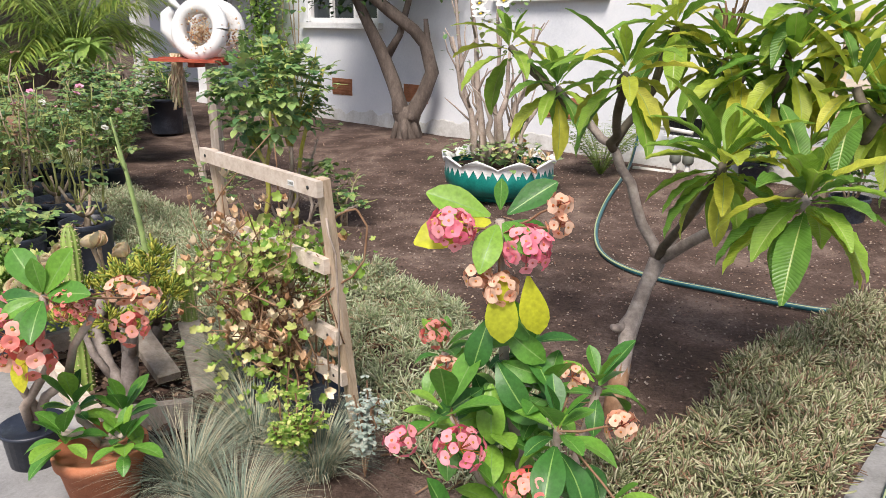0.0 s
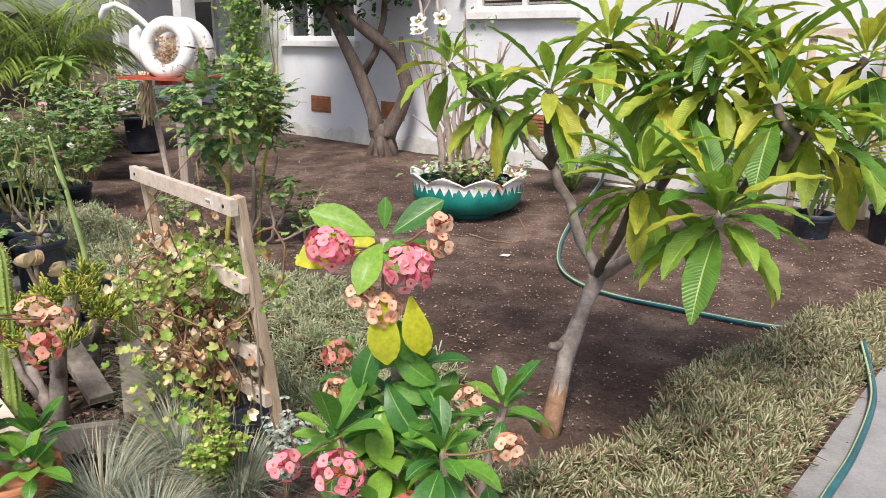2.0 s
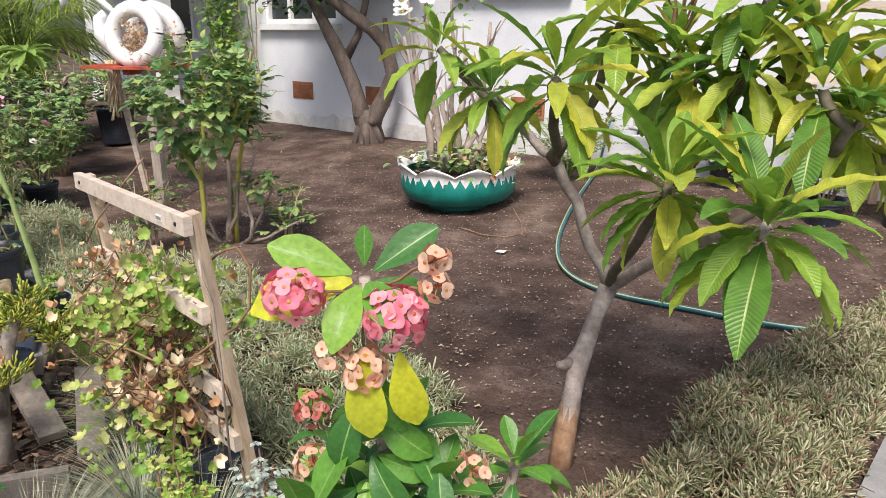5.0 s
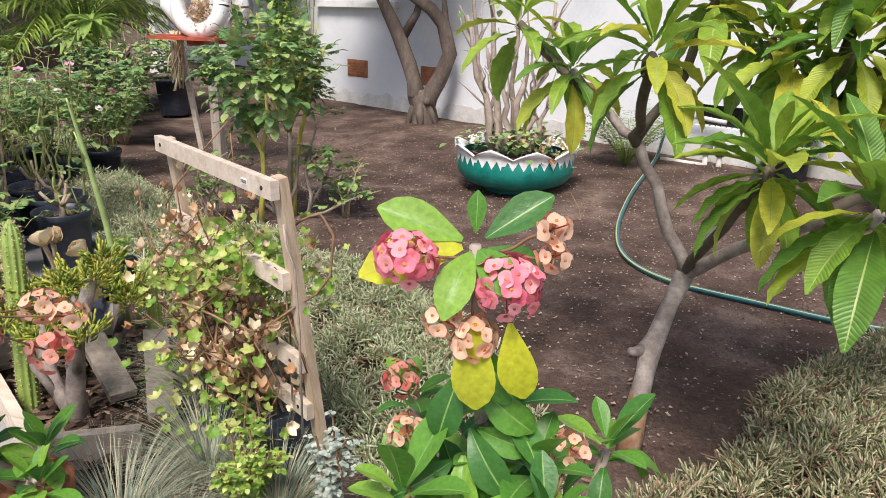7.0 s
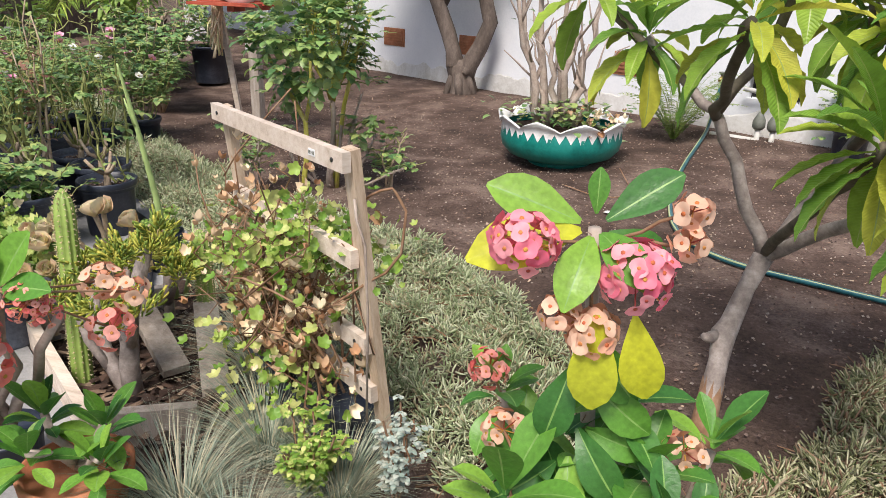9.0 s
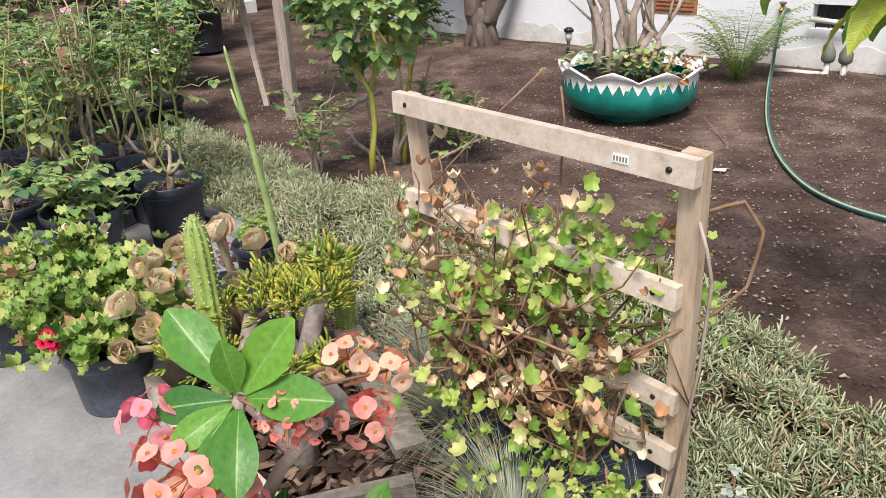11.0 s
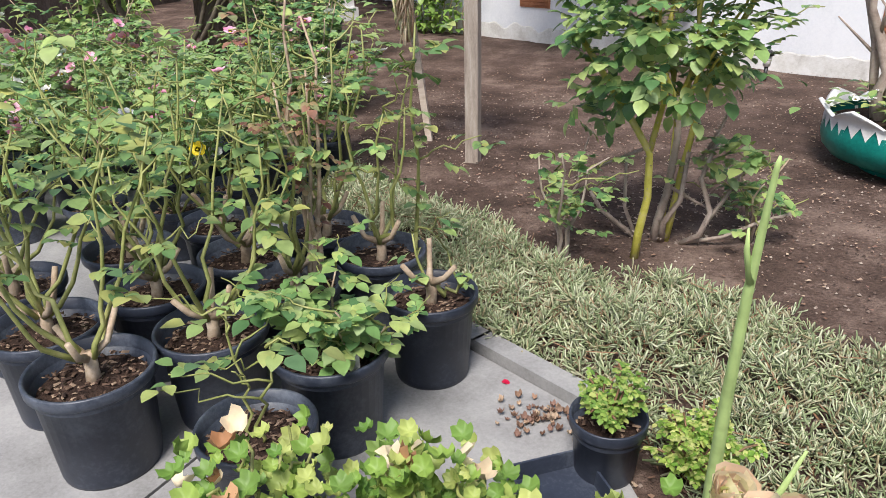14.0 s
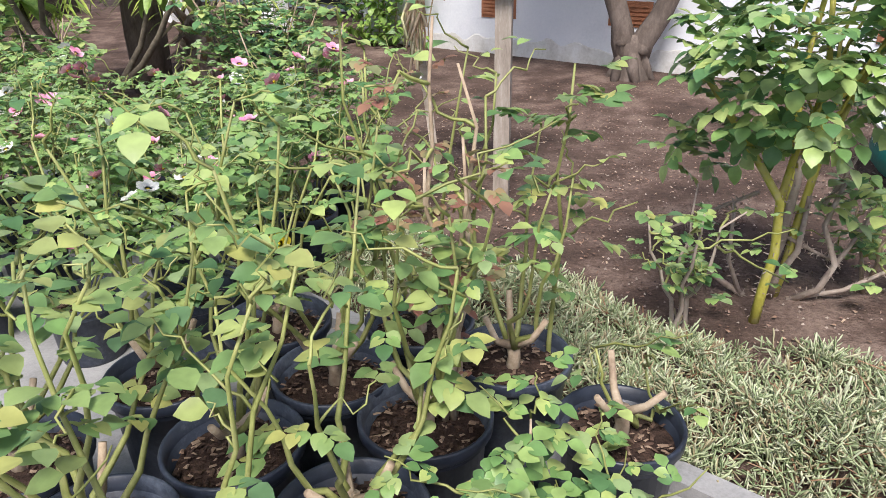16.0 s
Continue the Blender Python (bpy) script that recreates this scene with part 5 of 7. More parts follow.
    part("vine", Geo().tube(np.array(rr) + rng.normal(0, 0.004, (len(rr), 3)), 0.0034, 6), M_VINE, p, "long arching dry vine", world_space=True)
    rr = [(-0.18, 2.55, 0.96), (-0.17, 2.54, 0.90), (-0.175, 2.55, 0.77), (-0.19, 2.6, 0.5), (-0.2, 2.62, 0.2)]
    part("vine", Geo().tube(np.array(rr), 0.0022, 6), M_VINE, p, "upright brown vine", world_space=True)
    rr = [(0.07, 2.37, 0.79), (0.085, 2.35, 0.75), (0.10, 2.36, 0.69), (0.10, 2.37, 0.52), (0.08, 2.4, 0.2)]
    part("vine", Geo().tube(np.array(rr), 0.0032, 6), M_PALEBARK, p, "pale bare vine", world_space=True)
    rr = [(-0.46, 2.62, 0.72), (-0.40, 2.60, 0.79), (-0.30, 2.60, 0.90), (-0.22, 2.60, 0.98)]
    part("vine", Geo().tube(np.array(rr), 0.0022, 6), M_VINE, p, "dry tendril on the top rail", world_space=True)
    gg, gd = Geo(), Geo()
    n = 560
    cl = [c + d * u + f * o + np.array((0, 0, z)) for u, o, z in ((0.17, 0.05, 0.60), (0.12, 0.07, 0.66), (0.20, 0.06, 0.64), (0.14, 0.05, 0.57), (-0.05, 0.10, 0.50), (-0.18, 0.08, 0.45), (0.0, 0.08, 0.58), (0.2, 0.12, 0.22), (-0.08, 0.18, 0.30), (-0.3, 0.06, 0.52), (0.22, 0.04, 0.5), (0.05, 0.16, 0.2), (0.27, -0.06, 0.6))]
    L = np.array([cl[int(r.integers(len(cl)))] for i in range(n)]) + r.normal(0, 1, (n, 3)) * (0.075, 0.06, 0.055)
    D = np.stack([r.normal(0, 1, n), r.normal(-0.5, 0.8, n), r.normal(0.1, 0.5, n)], 1)
    gg.scatter(T_LOBED, L, basis(D, (0.1, -0.6, 0.8), r.normal(0, 0.5, n)), r.uniform(0.016, 0.042, n))
    part("green_leaves", gg, F_IVY, p, "lobed yellow green leaves", world_space=True)
    n = 430
    L = np.array([P[int(r.integers(78))][int(r.integers(2, 9))] for i in range(n)]) + r.normal(0, 0.03, (n, 3))
    gd.scatter(T_CURL, L, basis(r.normal(0, 1, (n, 3))), r.uniform(0.015, 0.042, n))
    part("dry_leaves", gd, F_DRY, p, "curled tan dead leaves", world_space=True)


make_trellis()


# ---- crown of thorns ----
T_EUPH = [leaf_tmpl(spoon, 7, dr, 0.28, 0.02, aspect=0.235) for dr in (0.15, 0.45, 0.8)]
EUPH_DATA = leaf_meshes("leaf", T_EUPH, [F_EUPH, F_EUPHRIB])
EUPHY_DATA = leaf_meshes("leaf", T_EUPH, [F_EUPHY, F_EUPHY])


def bract_ball(p, c, rad, n, size, m, r, label):
    """A head of paired round bracts."""
    D = hull(max(8, int(n * 1.15)))
    D = D[D[:, 2] > -0.7]
    D = D + r.normal(0, 0.10, D.shape)
    D /= np.linalg.norm(D, axis=1)[:, None]
    P = np.asarray(c) + D * rad * (1, 1, 0.92) * r.uniform(0.80, 1.10, (len(D), 1))
    T = D + r.normal(0, 0.16, D.shape)
    g = Geo().scatter(T_BRACT, P, basis(np.cross(T, r.normal(0, 1, T.shape)), T), r.uniform(size * 0.85, size * 1.15, len(D)))
    for q in P[::2]:
        g.tube([np.asarray(c), q], 0.0011, 3, mi=1, cap=False)
    return part("flower_head", g, [m, F_EYE], p, label, world_space=True)


def whorl(p, c, n, size, r, el=(0.15, 1.2), data=None, az0=0.0, parent=None):
    for i in range(n):
        az = az0 + i * 2.39996 + r.normal(0, 0.2)
        e = el[1] - (el[1] - el[0]) * i / max(1, n - 1) + r.normal(0, 0.12)
        d = np.array((math.cos(az) * math.cos(e), math.sin(az) * math.cos(e), math.sin(e)))
        ob = new("leaf", (data or EUPH_DATA)[0 if e > 0.8 else (1 if e > 0.2 else 2)])
        ob.parent = p
        ob.matrix_basis = mat4(Vector(np.asarray(c) + d * 0.012 - (0, 0, 0.012 * i / 3) - np.array(p.location)), basis(d)[0], size * r.uniform(0.6, 1.15))


def crown_of_thorns_front():
    r = np.random.default_rng(71)
    B = np.array((0.74, 2.02, 0.0))
    t = thing("crown_of_thorns", B, "tall crown of thorns with pink flower heads and green leaves", "plant")
    X, top = np.array((0.94, 0.34, 0)), np.array((0.65, 1.93, 0.945))
    stems = [[B, (0.72, 2.0, 0.3), (0.67, 1.95, 0.6), top], [B, (0.66, 1.92, 0.3), (0.585, 1.84, 0.55)], [B, (0.79, 1.95, 0.3), (0.80, 1.84, 0.55)], [B, (0.82, 2.1, 0.3), (0.86, 2.15, 0.5)], [B, (0.64, 2.06, 0.25), (0.55, 2.06, 0.46)], [B, (0.74, 1.9, 0.2), (0.72, 1.80, 0.38)], [B, (0.62, 2.07, 0.3), (0.50, 2.08, 0.57)]]
    for s in stems:
        part("stem", Geo().tube(np.array(s), np.linspace(0.016, 0.009, len(s)), 8), M_PALEBARK, t, "thorny grey stem", world_space=True)
    g = Geo()
    for s in stems:
        s = np.array(s, float)
        for i in range(40):
            v = r.uniform(0, len(s) - 1.001)
            k = int(v)
            q = s[k] * (1 - v + k) + s[k + 1] * (v - k)
            q2 = q + r.normal(0, 1, 3) * 0.018
            g.tube([q, q2], [0.0016, 0.0004], 3, cap=False)
    part("thorns", g, M_VINE, t, "fine brown thorns", world_space=True)
    # the top whorl: three broad leaves and a small upright one
    for dx, dy, dz, s, k in ((-0.95, 0.1, 0.36, 0.135, 0), (0.75, 0.1, 0.50, 0.120, 0), (0.02, 0.1, 0.95, 0.062, 0), (0.25, -0.85, -0.1, 0.11, 2), (-0.35, -0.8, -0.35, 0.12, 2), (0.9, -0.2, -0.25, 0.10, 2), (-0.95, -0.25, -0.12, 0.16, 1)):
        d = X * dx + np.array((-0.34, 0.94, 0)) * dy + np.array((0, 0, dz))
        ob = new("leaf", EUPH_DATA[k] if s != 0.16 else EUPHY_DATA[k])
        ob.parent = t
        ob.matrix_basis = mat4(Vector(top + d * 0.02 - B), basis(d, (0.15, -0.75, 0.65))[0], s)
    for dx, dz0, dz, s, ye in ((0.02, -0.095, -1.9, 0.14, 1), (0.40, -0.095, -1.9, 0.125, 1), (0.45, -0.15, -0.55, 0.12, 0), (0.6, -0.22, -0.4, 0.12, 0), (-0.3, -0.2, -0.8, 0.12, 0), (0.3, -0.30, -0.4, 0.125, 0), (0.7, -0.3, -0.1, 0.10, 0), (-0.6, -0.36, -0.2, 0.12, 0), (0.0, -0.35, -0.5, 0.13, 0), (-0.4, -0.42, 0.1, 0.12, 0), (0.5, -0.4, 0.1, 0.12, 0)):
        d = X * dx + np.array((0.1, -0.45, dz))
        ob = new("leaf", (EUPHY_DATA if ye else EUPH_DATA)[1 if ye else 2])
        ob.parent = t
        ob.matrix_basis = mat4(Vector(top + np.array((0.02 * ye, -0.02 - 0.045 * ye, dz0)) + X * dx * (0.13 if ye else 0.03) - B), basis(d, (0.1, -1, 0.3))[0], s)
    for dx, dz, rad, n, m, lab in ((-0.098, 0.000, 0.052, 36, F_PINK, "pink flower head"), (0.045, -0.040, 0.064, 48, F_PINK, "pink flower head"), (-0.045, -0.095, 0.034, 16, F_TAN, "faded salmon flower head"), (0.0, -0.125, 0.045, 24, F_TAN, "faded salmon flower head"), (0.105, 0.045, 0.026, 9, F_TAN, "small salmon flower head"), (0.108, 0.005, 0.026, 9, F_TAN, "small salmon flower head")):
        c = top + X * dx + np.array((0.02, -0.06, dz))
        bract_ball(t, c, rad * 0.74, n, 0.0140 if rad > 0.025 else 0.013, m, r, lab)
        part("flower_stalk", Geo().tube(wander(top + (0, 0, -0.02), c, 5, 0.006, r=r), 0.0025, 5), M_VINE, t, world_space=True)
    for c, n, s in (((0.577, 1.83, 0.565), 11, 0.125), ((0.80, 1.83, 0.575), 11, 0.13), ((0.86, 2.15, 0.52), 9, 0.13), ((0.55, 2.06, 0.47), 9, 0.11), ((0.72, 1.80, 0.40), 10, 0.12), ((0.69, 2.0, 0.45), 9, 0.12), ((0.62, 1.75, 0.33), 8, 0.12), ((0.90, 1.88, 0.36), 8, 0.12), ((0.67, 1.96, 0.58), 9, 0.115), ((0.70, 1.97, 0.68), 9, 0.105), ((0.66, 1.90, 0.50), 9, 0.115), ((0.76, 1.95, 0.58), 9, 0.11), ((0.72, 2.06, 0.36), 8, 0.12), ((0.50, 2.08, 0.585), 7, 0.10)):
        whorl(t, c, n + 4, s * 0.98, r, (-0.6, 1.1), az0=r.uniform(0, 6))
    for c, rad, n, m, s in (((0.63, 1.73, 0.545), 0.045, 34, F_PINK, 0.014), ((0.76, 1.75, 0.47), 0.042, 30, F_CORAL, 0.014), ((0.50, 1.76, 0.52), 0.03, 14, F_PINK, 0.015), ((0.92, 1.88, 0.56), 0.032, 16, F_TAN, 0.015), ((0.545, 1.93, 0.60), 0.035, 20, F_TAN, 0.014), ((0.478, 2.08, 0.615), 0.036, 24, F_CORAL, 0.013), ((0.81, 1.98, 0.60), 0.03, 14, F_TAN, 0.014), ((0.88, 1.68, 0.42), 0.03, 10, F_TAN, 0.016), ((0.94, 1.76, 0.45), 0.025, 9, F_TAN, 0.016)):
        part("flower_stalk", Geo().tube(wander(min((np.array(q[-1]) for q in stems), key=lambda e: np.linalg.norm(e - np.array(c))), c, 4, 0.006, r=r), 0.0026, 5), M_VINE, t, world_space=True)
        bract_ball(t, c, rad * 0.95, n, s * 0.95, m, r, "pink flower head" if m != F_TAN else "faded salmon flower head")


crown_of_thorns_front()


def crown_of_thorns_side():
    r = np.random.default_rng(72)
    B = np.array((-0.80, 2.10, 0.012))
    t = thing("crown_of_thorns", B, "crown of thorns with coral flower heads in a black pot", "potted plant")
    g = Geo().lathe([(0.005, 0.0), (0.075, 0), (0.085, 0.11), (0.093, 0.112), (0.093, 0.125), (0.08, 0.11), (0.004, 0.105)], 26)
    part("pot", g, M_BLACKPOT, t, "black plastic pot")
    top = np.array((-0.545, 1.97, 0.625))
    for e in (top, top + (0.1, 0.05, -0.06), top + (-0.1, 0.02, -0.08)):
        part("stem", Geo().tube(wander(B + (0, 0, 0.1), e, 5, 0.02, r=r), np.linspace(0.016, 0.01, 5), 7), M_PALEBARK, t, "grey stem", world_space=True)
    for dx, dy, dz, s in ((-0.75, 0.0, 0.62, 0.16), (0.45, 0.2, 0.70, 0.15), (0.95, 0.15, 0.28, 0.14), (0.1, -0.2, 0.95, 0.10), (-0.75, -0.5, -0.05, 0.12), (-0.3, -0.8, -0.2, 0.10), (0.55, -0.7, -0.45, 0.13), (0.2, -0.9, -0.6, 0.12)):
        d = np.array((dx * 0.95 + dy * 0.2, dy - 0.3 * dx, dz))
        ob = new("leaf", EUPH_DATA[0 if dz > 0.5 else 1])
        ob.parent = t
        ob.matrix_basis = mat4(Vector(top + d * 0.015 - B), basis(d, (0.35, -0.6, 0.7))[0], s)
    for dx, dy, dz, rad, n, size, m, lab in (
            (-0.06, -0.06, -0.10, 0.075, 26, 0.0225, F_CORAL, "coral flower head"), (-0.13, -0.03, -0.04, 0.045, 12, 0.021, F_PINK, "coral flower head"),
            (-0.01, -0.05, -0.15, 0.05, 14, 0.0225, F_CORAL, "coral flower head"), (-0.10, -0.06, -0.17, 0.05, 13, 0.0225, F_TAN, "faded salmon flower head"),
            (0.075, 0.0, -0.015, 0.045, 44, 0.0085, F_CORAL, "head of small red buds"), (0.10, 0.02, -0.04, 0.035, 20, 0.010, F_CORAL, "head of small red buds"),
            (0.082, 0.189, -0.039, 0.045, 14, 0.020, F_TAN, "faded salmon flower head"), (0.147, 0.199, -0.059, 0.04, 11, 0.020, F_TAN, "faded salmon flower head"), (0.112, 0.169, -0.144, 0.05, 15, 0.020, F_CORAL, "coral flower head")):
        bract_ball(t, top + (dx, dy, dz), rad, n, size, m, r, lab)
        part("flower_stalk", Geo().tube(wander(top, top + (dx, dy, dz), 4, 0.005, r=r), 0.0028, 5), M_VINE, t, world_space=True)
    d = np.array((0.0, -0.5, -1.0))
    ob = new("leaf", EUPHY_DATA[1])
    ob.parent, ob.matrix_basis = t, mat4(Vector(top + (-0.02, -0.06, -0.12) - B), basis(d, (0, -1, 0.3))[0], 0.12)


crown_of_thorns_side()


def terracotta_plant():
    r = np.random.default_rng(73)
    B = np.array((-0.49, 2.03, 0.0))
    t = thing("potted_crown_of_thorns", B, "leafy crown of thorns in a terracotta pot", "potted plant")
    g = Geo().lathe([(0.005, 0.0), (0.09, 0), (0.115, 0.13), (0.125, 0.132), (0.128, 0.165), (0.118, 0.167), (0.11, 0.14), (0.004, 0.135)], 32)
    part("pot", g, M_TERRACOTTA, t, "orange terracotta pot")
    for c in ((-0.44, 2.08, 0.26), (-0.56, 2.03, 0.29), (-0.52, 1.94, 0.25), (-0.38, 2.0, 0.23)):
        part("stem", Geo().tube(wander(B + (0, 0, 0.16), c, 4, 0.01, r=r), 0.010, 7), M_PALEBARK, t, "short stem", world_space=True)
        whorl(t, c, 13, 0.105, r, (-0.1, 1.2), az0=r.uniform(0, 6))


terracotta_plant()


# ---- ground cover ----
def inside(poly, x, y):
    k = False
    for (x1, y1), (x2, y2) in zip(poly, poly[1:] + poly[:1]):
        if (y1 > y) != (y2 > y) and x < (x2 - x1) * (y - y1) / (y2 - y1) + x1:
            k = not k
    return k


def ground_cover(name, poly, n, seed, height, m, label, size=(0.045, 0.085)):
    r = np.random.default_rng(seed)
    xs, ys = [p[0] for p in poly], [p[1] for p in poly]
    P, S = [], []
    while len(P) < n:
        x, y = r.uniform(min(xs), max(xs)), r.uniform(min(ys), max(ys))
        if not inside(poly, x, y):
            continue
        e = min(abs((x2 - x1) * (y1 - y) - (x1 - x) * (y2 - y1)) / math.hypot(x2 - x1, y2 - y1) for (x1, y1), (x2, y2) in zip(poly, poly[1:] + poly[:1]))
        k = min(1, e / 0.22) ** 0.6
        hum = 0.60 + 0.7 * noise.noise((x * 3.1, y * 3.1, seed)) + 0.75 * noise.noise((x * 8.5, y * 8.5, seed))
        if r.uniform() > 0.12 + 1.1 * hum:
            continue
        h = height * k * max(0.12, hum)
        z = h * (1 - 0.75 * r.uniform() ** 1.5)
        P.append((x, y, z))
        S.append(r.uniform(*size))
    P = np.array(P)
    g = Geo()
    kinds = r.integers(0, 4, n)
    for q in range(4):
        sel = kinds == q
        D = np.stack([r.normal(0, 1.0, sel.sum()), r.normal(0, 1.0, sel.sum()), np.ones(sel.sum())], 1)
        b = basis(np.cross(D, r.normal(0, 1, (sel.sum(), 3))), D)
        g.scatter(sprig_tmpl(7, 7 + q, 0.95, 0.085), P[sel], b, np.array(S)[sel])
    solid(name, g, m, label, "ground cover", kind="stuff", smooth=True)
    w = Geo()
    for i in range(n // 7):
        q = P[int(r.integers(n))]
        e = q + np.array((r.normal(0, 0.06), r.normal(0, 0.06), r.uniform(-0.02, 0.05)))
        w.tube([(q[0] - (e[0] - q[0]), q[1] - (e[1] - q[1]), max(0.0, q[2] - 0.06)), q, e], [0.003, 0.0025, 0.0015], 3, cap=False)
    solid(name + "_twigs", w, M_VINE, "thin brown woody runners under the leaves", "twigs", kind="stuff")


LEFT_COVER = [(-1.86, 3.88), (-1.40, 3.66), (-1.08, 3.20), (-0.75, 3.05), (-0.35, 2.98), (0.05, 2.72), (0.30, 2.40), (0.62, 2.30), (0.80, 2.50), (0.70, 2.85), (0.50, 3.2), (0.12, 3.6), (-0.35, 4.02), (-0.73, 4.20), (-1.05, 4.40), (-1.30, 4.50), (-1.60, 4.46), (-1.82, 4.55), (-2.08, 4.82), (-2.5, 5.02), (-3.3, 5.55), (-4.4, 6.3), (-5.3, 6.4), (-5.0, 5.75), (-3.4, 4.85)]
RIGHT_COVER = [(0.72, 2.45), (0.95, 2.15), (1.20, 2.05), (1.52, 2.6), (2.06, 3.7), (2.42, 4.35), (3.1, 5.35), (2.9, 5.40), (2.28, 4.62), (1.66, 3.90), (1.36, 3.48), (1.22, 3.02), (1.0, 2.74)]
ground_cover("grey_green_ground_cover", LEFT_COVER, 9800, 3, 0.22, F_ICE, "grey green finger-leaved ground cover along the kerb")
ground_cover("dry_ground_cover", RIGHT_COVER, 6000, 9, 0.25, F_ICEDRY, "dull olive finger-leaved ground cover with dry twigs")


# ---- succulents in the boarded bed ----
def make_box():
    t = thing("board_edging", (-1.0, 2.5, 0.0), "old pale boards edging the bark chip bed", "edging")
    for a, b, m in (((-1.34, 2.645), (-0.72, 2.275), M_WOODH), ((-1.34, 2.66), (-1.10, 3.06), M_WOODH), ((-0.70, 2.27), (-0.46, 2.42), M_GREYWOOD)):
        a, b = np.array((*a, 0.0)), np.array((*b, 0.0))
        d = (b - a) / np.linalg.norm(b - a)
        R = np.stack([d, np.cross((0, 0, 1), d), (0, 0, 1)], axis=1)
        part("board", Geo().box((a + b) / 2 + (0, 0, 0.05), (np.linalg.norm(b - a), 0.035, 0.11), R), m, t, "weathered board", smooth=False, world_space=True)
    for a, b in (((-1.0, 2.80, 0.16), (-0.70, 2.62, 0.05)), ((-0.86, 2.98, 0.10), (-0.52, 2.58, 0.04))):
        a, b = np.array(a), np.array(b)
        d = (b - a) / np.linalg.norm(b - a)
        x = np.cross((0, 0, 1), d)
        x /= np.linalg.norm(x)
        R = np.stack([d, x, np.cross(d, x)], axis=1)
        solid("old_plank", Geo().box((a + b) / 2, (np.linalg.norm(b - a), 0.085, 0.03), R), M_GREYWOOD, "grey weathered plank lying on the chips", "plank")
    r = np.random.default_rng(81)
    n, P = 900, []
    poly = [(-1.31, 2.66), (-0.72, 2.31), (-0.3, 2.3), (-0.35, 2.95), (-0.8, 3.1), (-1.12, 3.05)]
    while len(P) < n:
        x, y = r.uniform(-1.35, -0.3), r.uniform(2.2, 3.1)
        if inside(poly, x, y):
            P.append((x, y, r.uniform(0.005, 0.04)))
    g = Geo().scatter((np.array([(-.5, -.2, 0), (.5, -.2, .05), (.45, .22, 0), (-.5, .2, .08), (0, 0, .2)]), [(0, 1, 4), (1, 2, 4), (2, 3, 4), (3, 0, 4)], [0] * 4), P, basis(r.normal(0, 1, (n, 3)) * (1, 1, 0.3)), r.uniform(0.02, 0.055, n))
    solid("bark_chips", g, F_CHIP, "reddish brown bark chips round the succulents", "mulch", kind="stuff")


make_box()


def finger_bunch(g, c, n, rad, size, r):
    D = hull(n * 2)
    D = D[D[:, 2] > -0.25][:n] + r.normal(0, 0.15, (min(n, int((D[:, 2] > -0.25).sum())), 3))
    g.scatter(sprig_tmpl(6, 3, 0.38, 0.17), np.asarray(c) + D * rad, basis(np.cross(D, r.normal(0, 1, D.shape)), D * 0.6 + np.array((0, 0, 0.8))), r.uniform(size * 0.8, size * 1.25, len(D)))


def make_jade(B, limbs, label):
    r = np.random.default_rng(int(abs(B[0]) * 100))
    t = thing("finger_jade", B, label, "succulent")
    for pts, rad in limbs:
        part("trunk", Geo().tube(np.array(pts), np.linspace(rad, rad * 0.6, len(pts)), 10), M_PLUMBARK, t, "smooth grey trunk", world_space=True)
    g = Geo()
    for pts, rad in limbs:
        e = np.array(pts[-1])
        for k in range(5):
            q = e + r.normal(0, 1, 3) * (0.045, 0.045, 0.022)
            finger_bunch(g, q, 9, 0.026, 0.054, r)
    part("foliage", g, F_JADE, t, "yellow green finger leaves", world_space=True)


make_jade((-0.76, 2.49, 0.0), [([(-0.76, 2.49, -0.02), (-0.77, 2.50, 0.12), (-0.76, 2.52, 0.28), (-0.71, 2.56, 0.48)], 0.034), ([(-0.77, 2.49, 0.03), (-0.88, 2.52, 0.12), (-0.95, 2.56, 0.24), (-0.93, 2.60, 0.36)], 0.030), ([(-0.77, 2.50, 0.2), (-0.82, 2.56, 0.30), (-0.84, 2.62, 0.40)], 0.02), ([(-0.74, 2.49, 0.2), (-0.70, 2.46, 0.28), (-0.71, 2.42, 0.34)], 0.016), ([(-0.84, 2.50, 0.08), (-0.91, 2.49, 0.18), (-0.95, 2.50, 0.27)], 0.016)], "finger jade with grey trunk and yellow green leaves")
make_jade((-0.98, 2.92, 0.0), [([(-0.98, 2.92, -0.02), (-0.97, 2.92, 0.15), (-0.96, 2.92, 0.28)], 0.022), ([(-0.98, 2.92, 0.1), (-0.90, 2.88, 0.22), (-0.85, 2.86, 0.27)], 0.016)], "smaller finger jade with yellow green leaves")


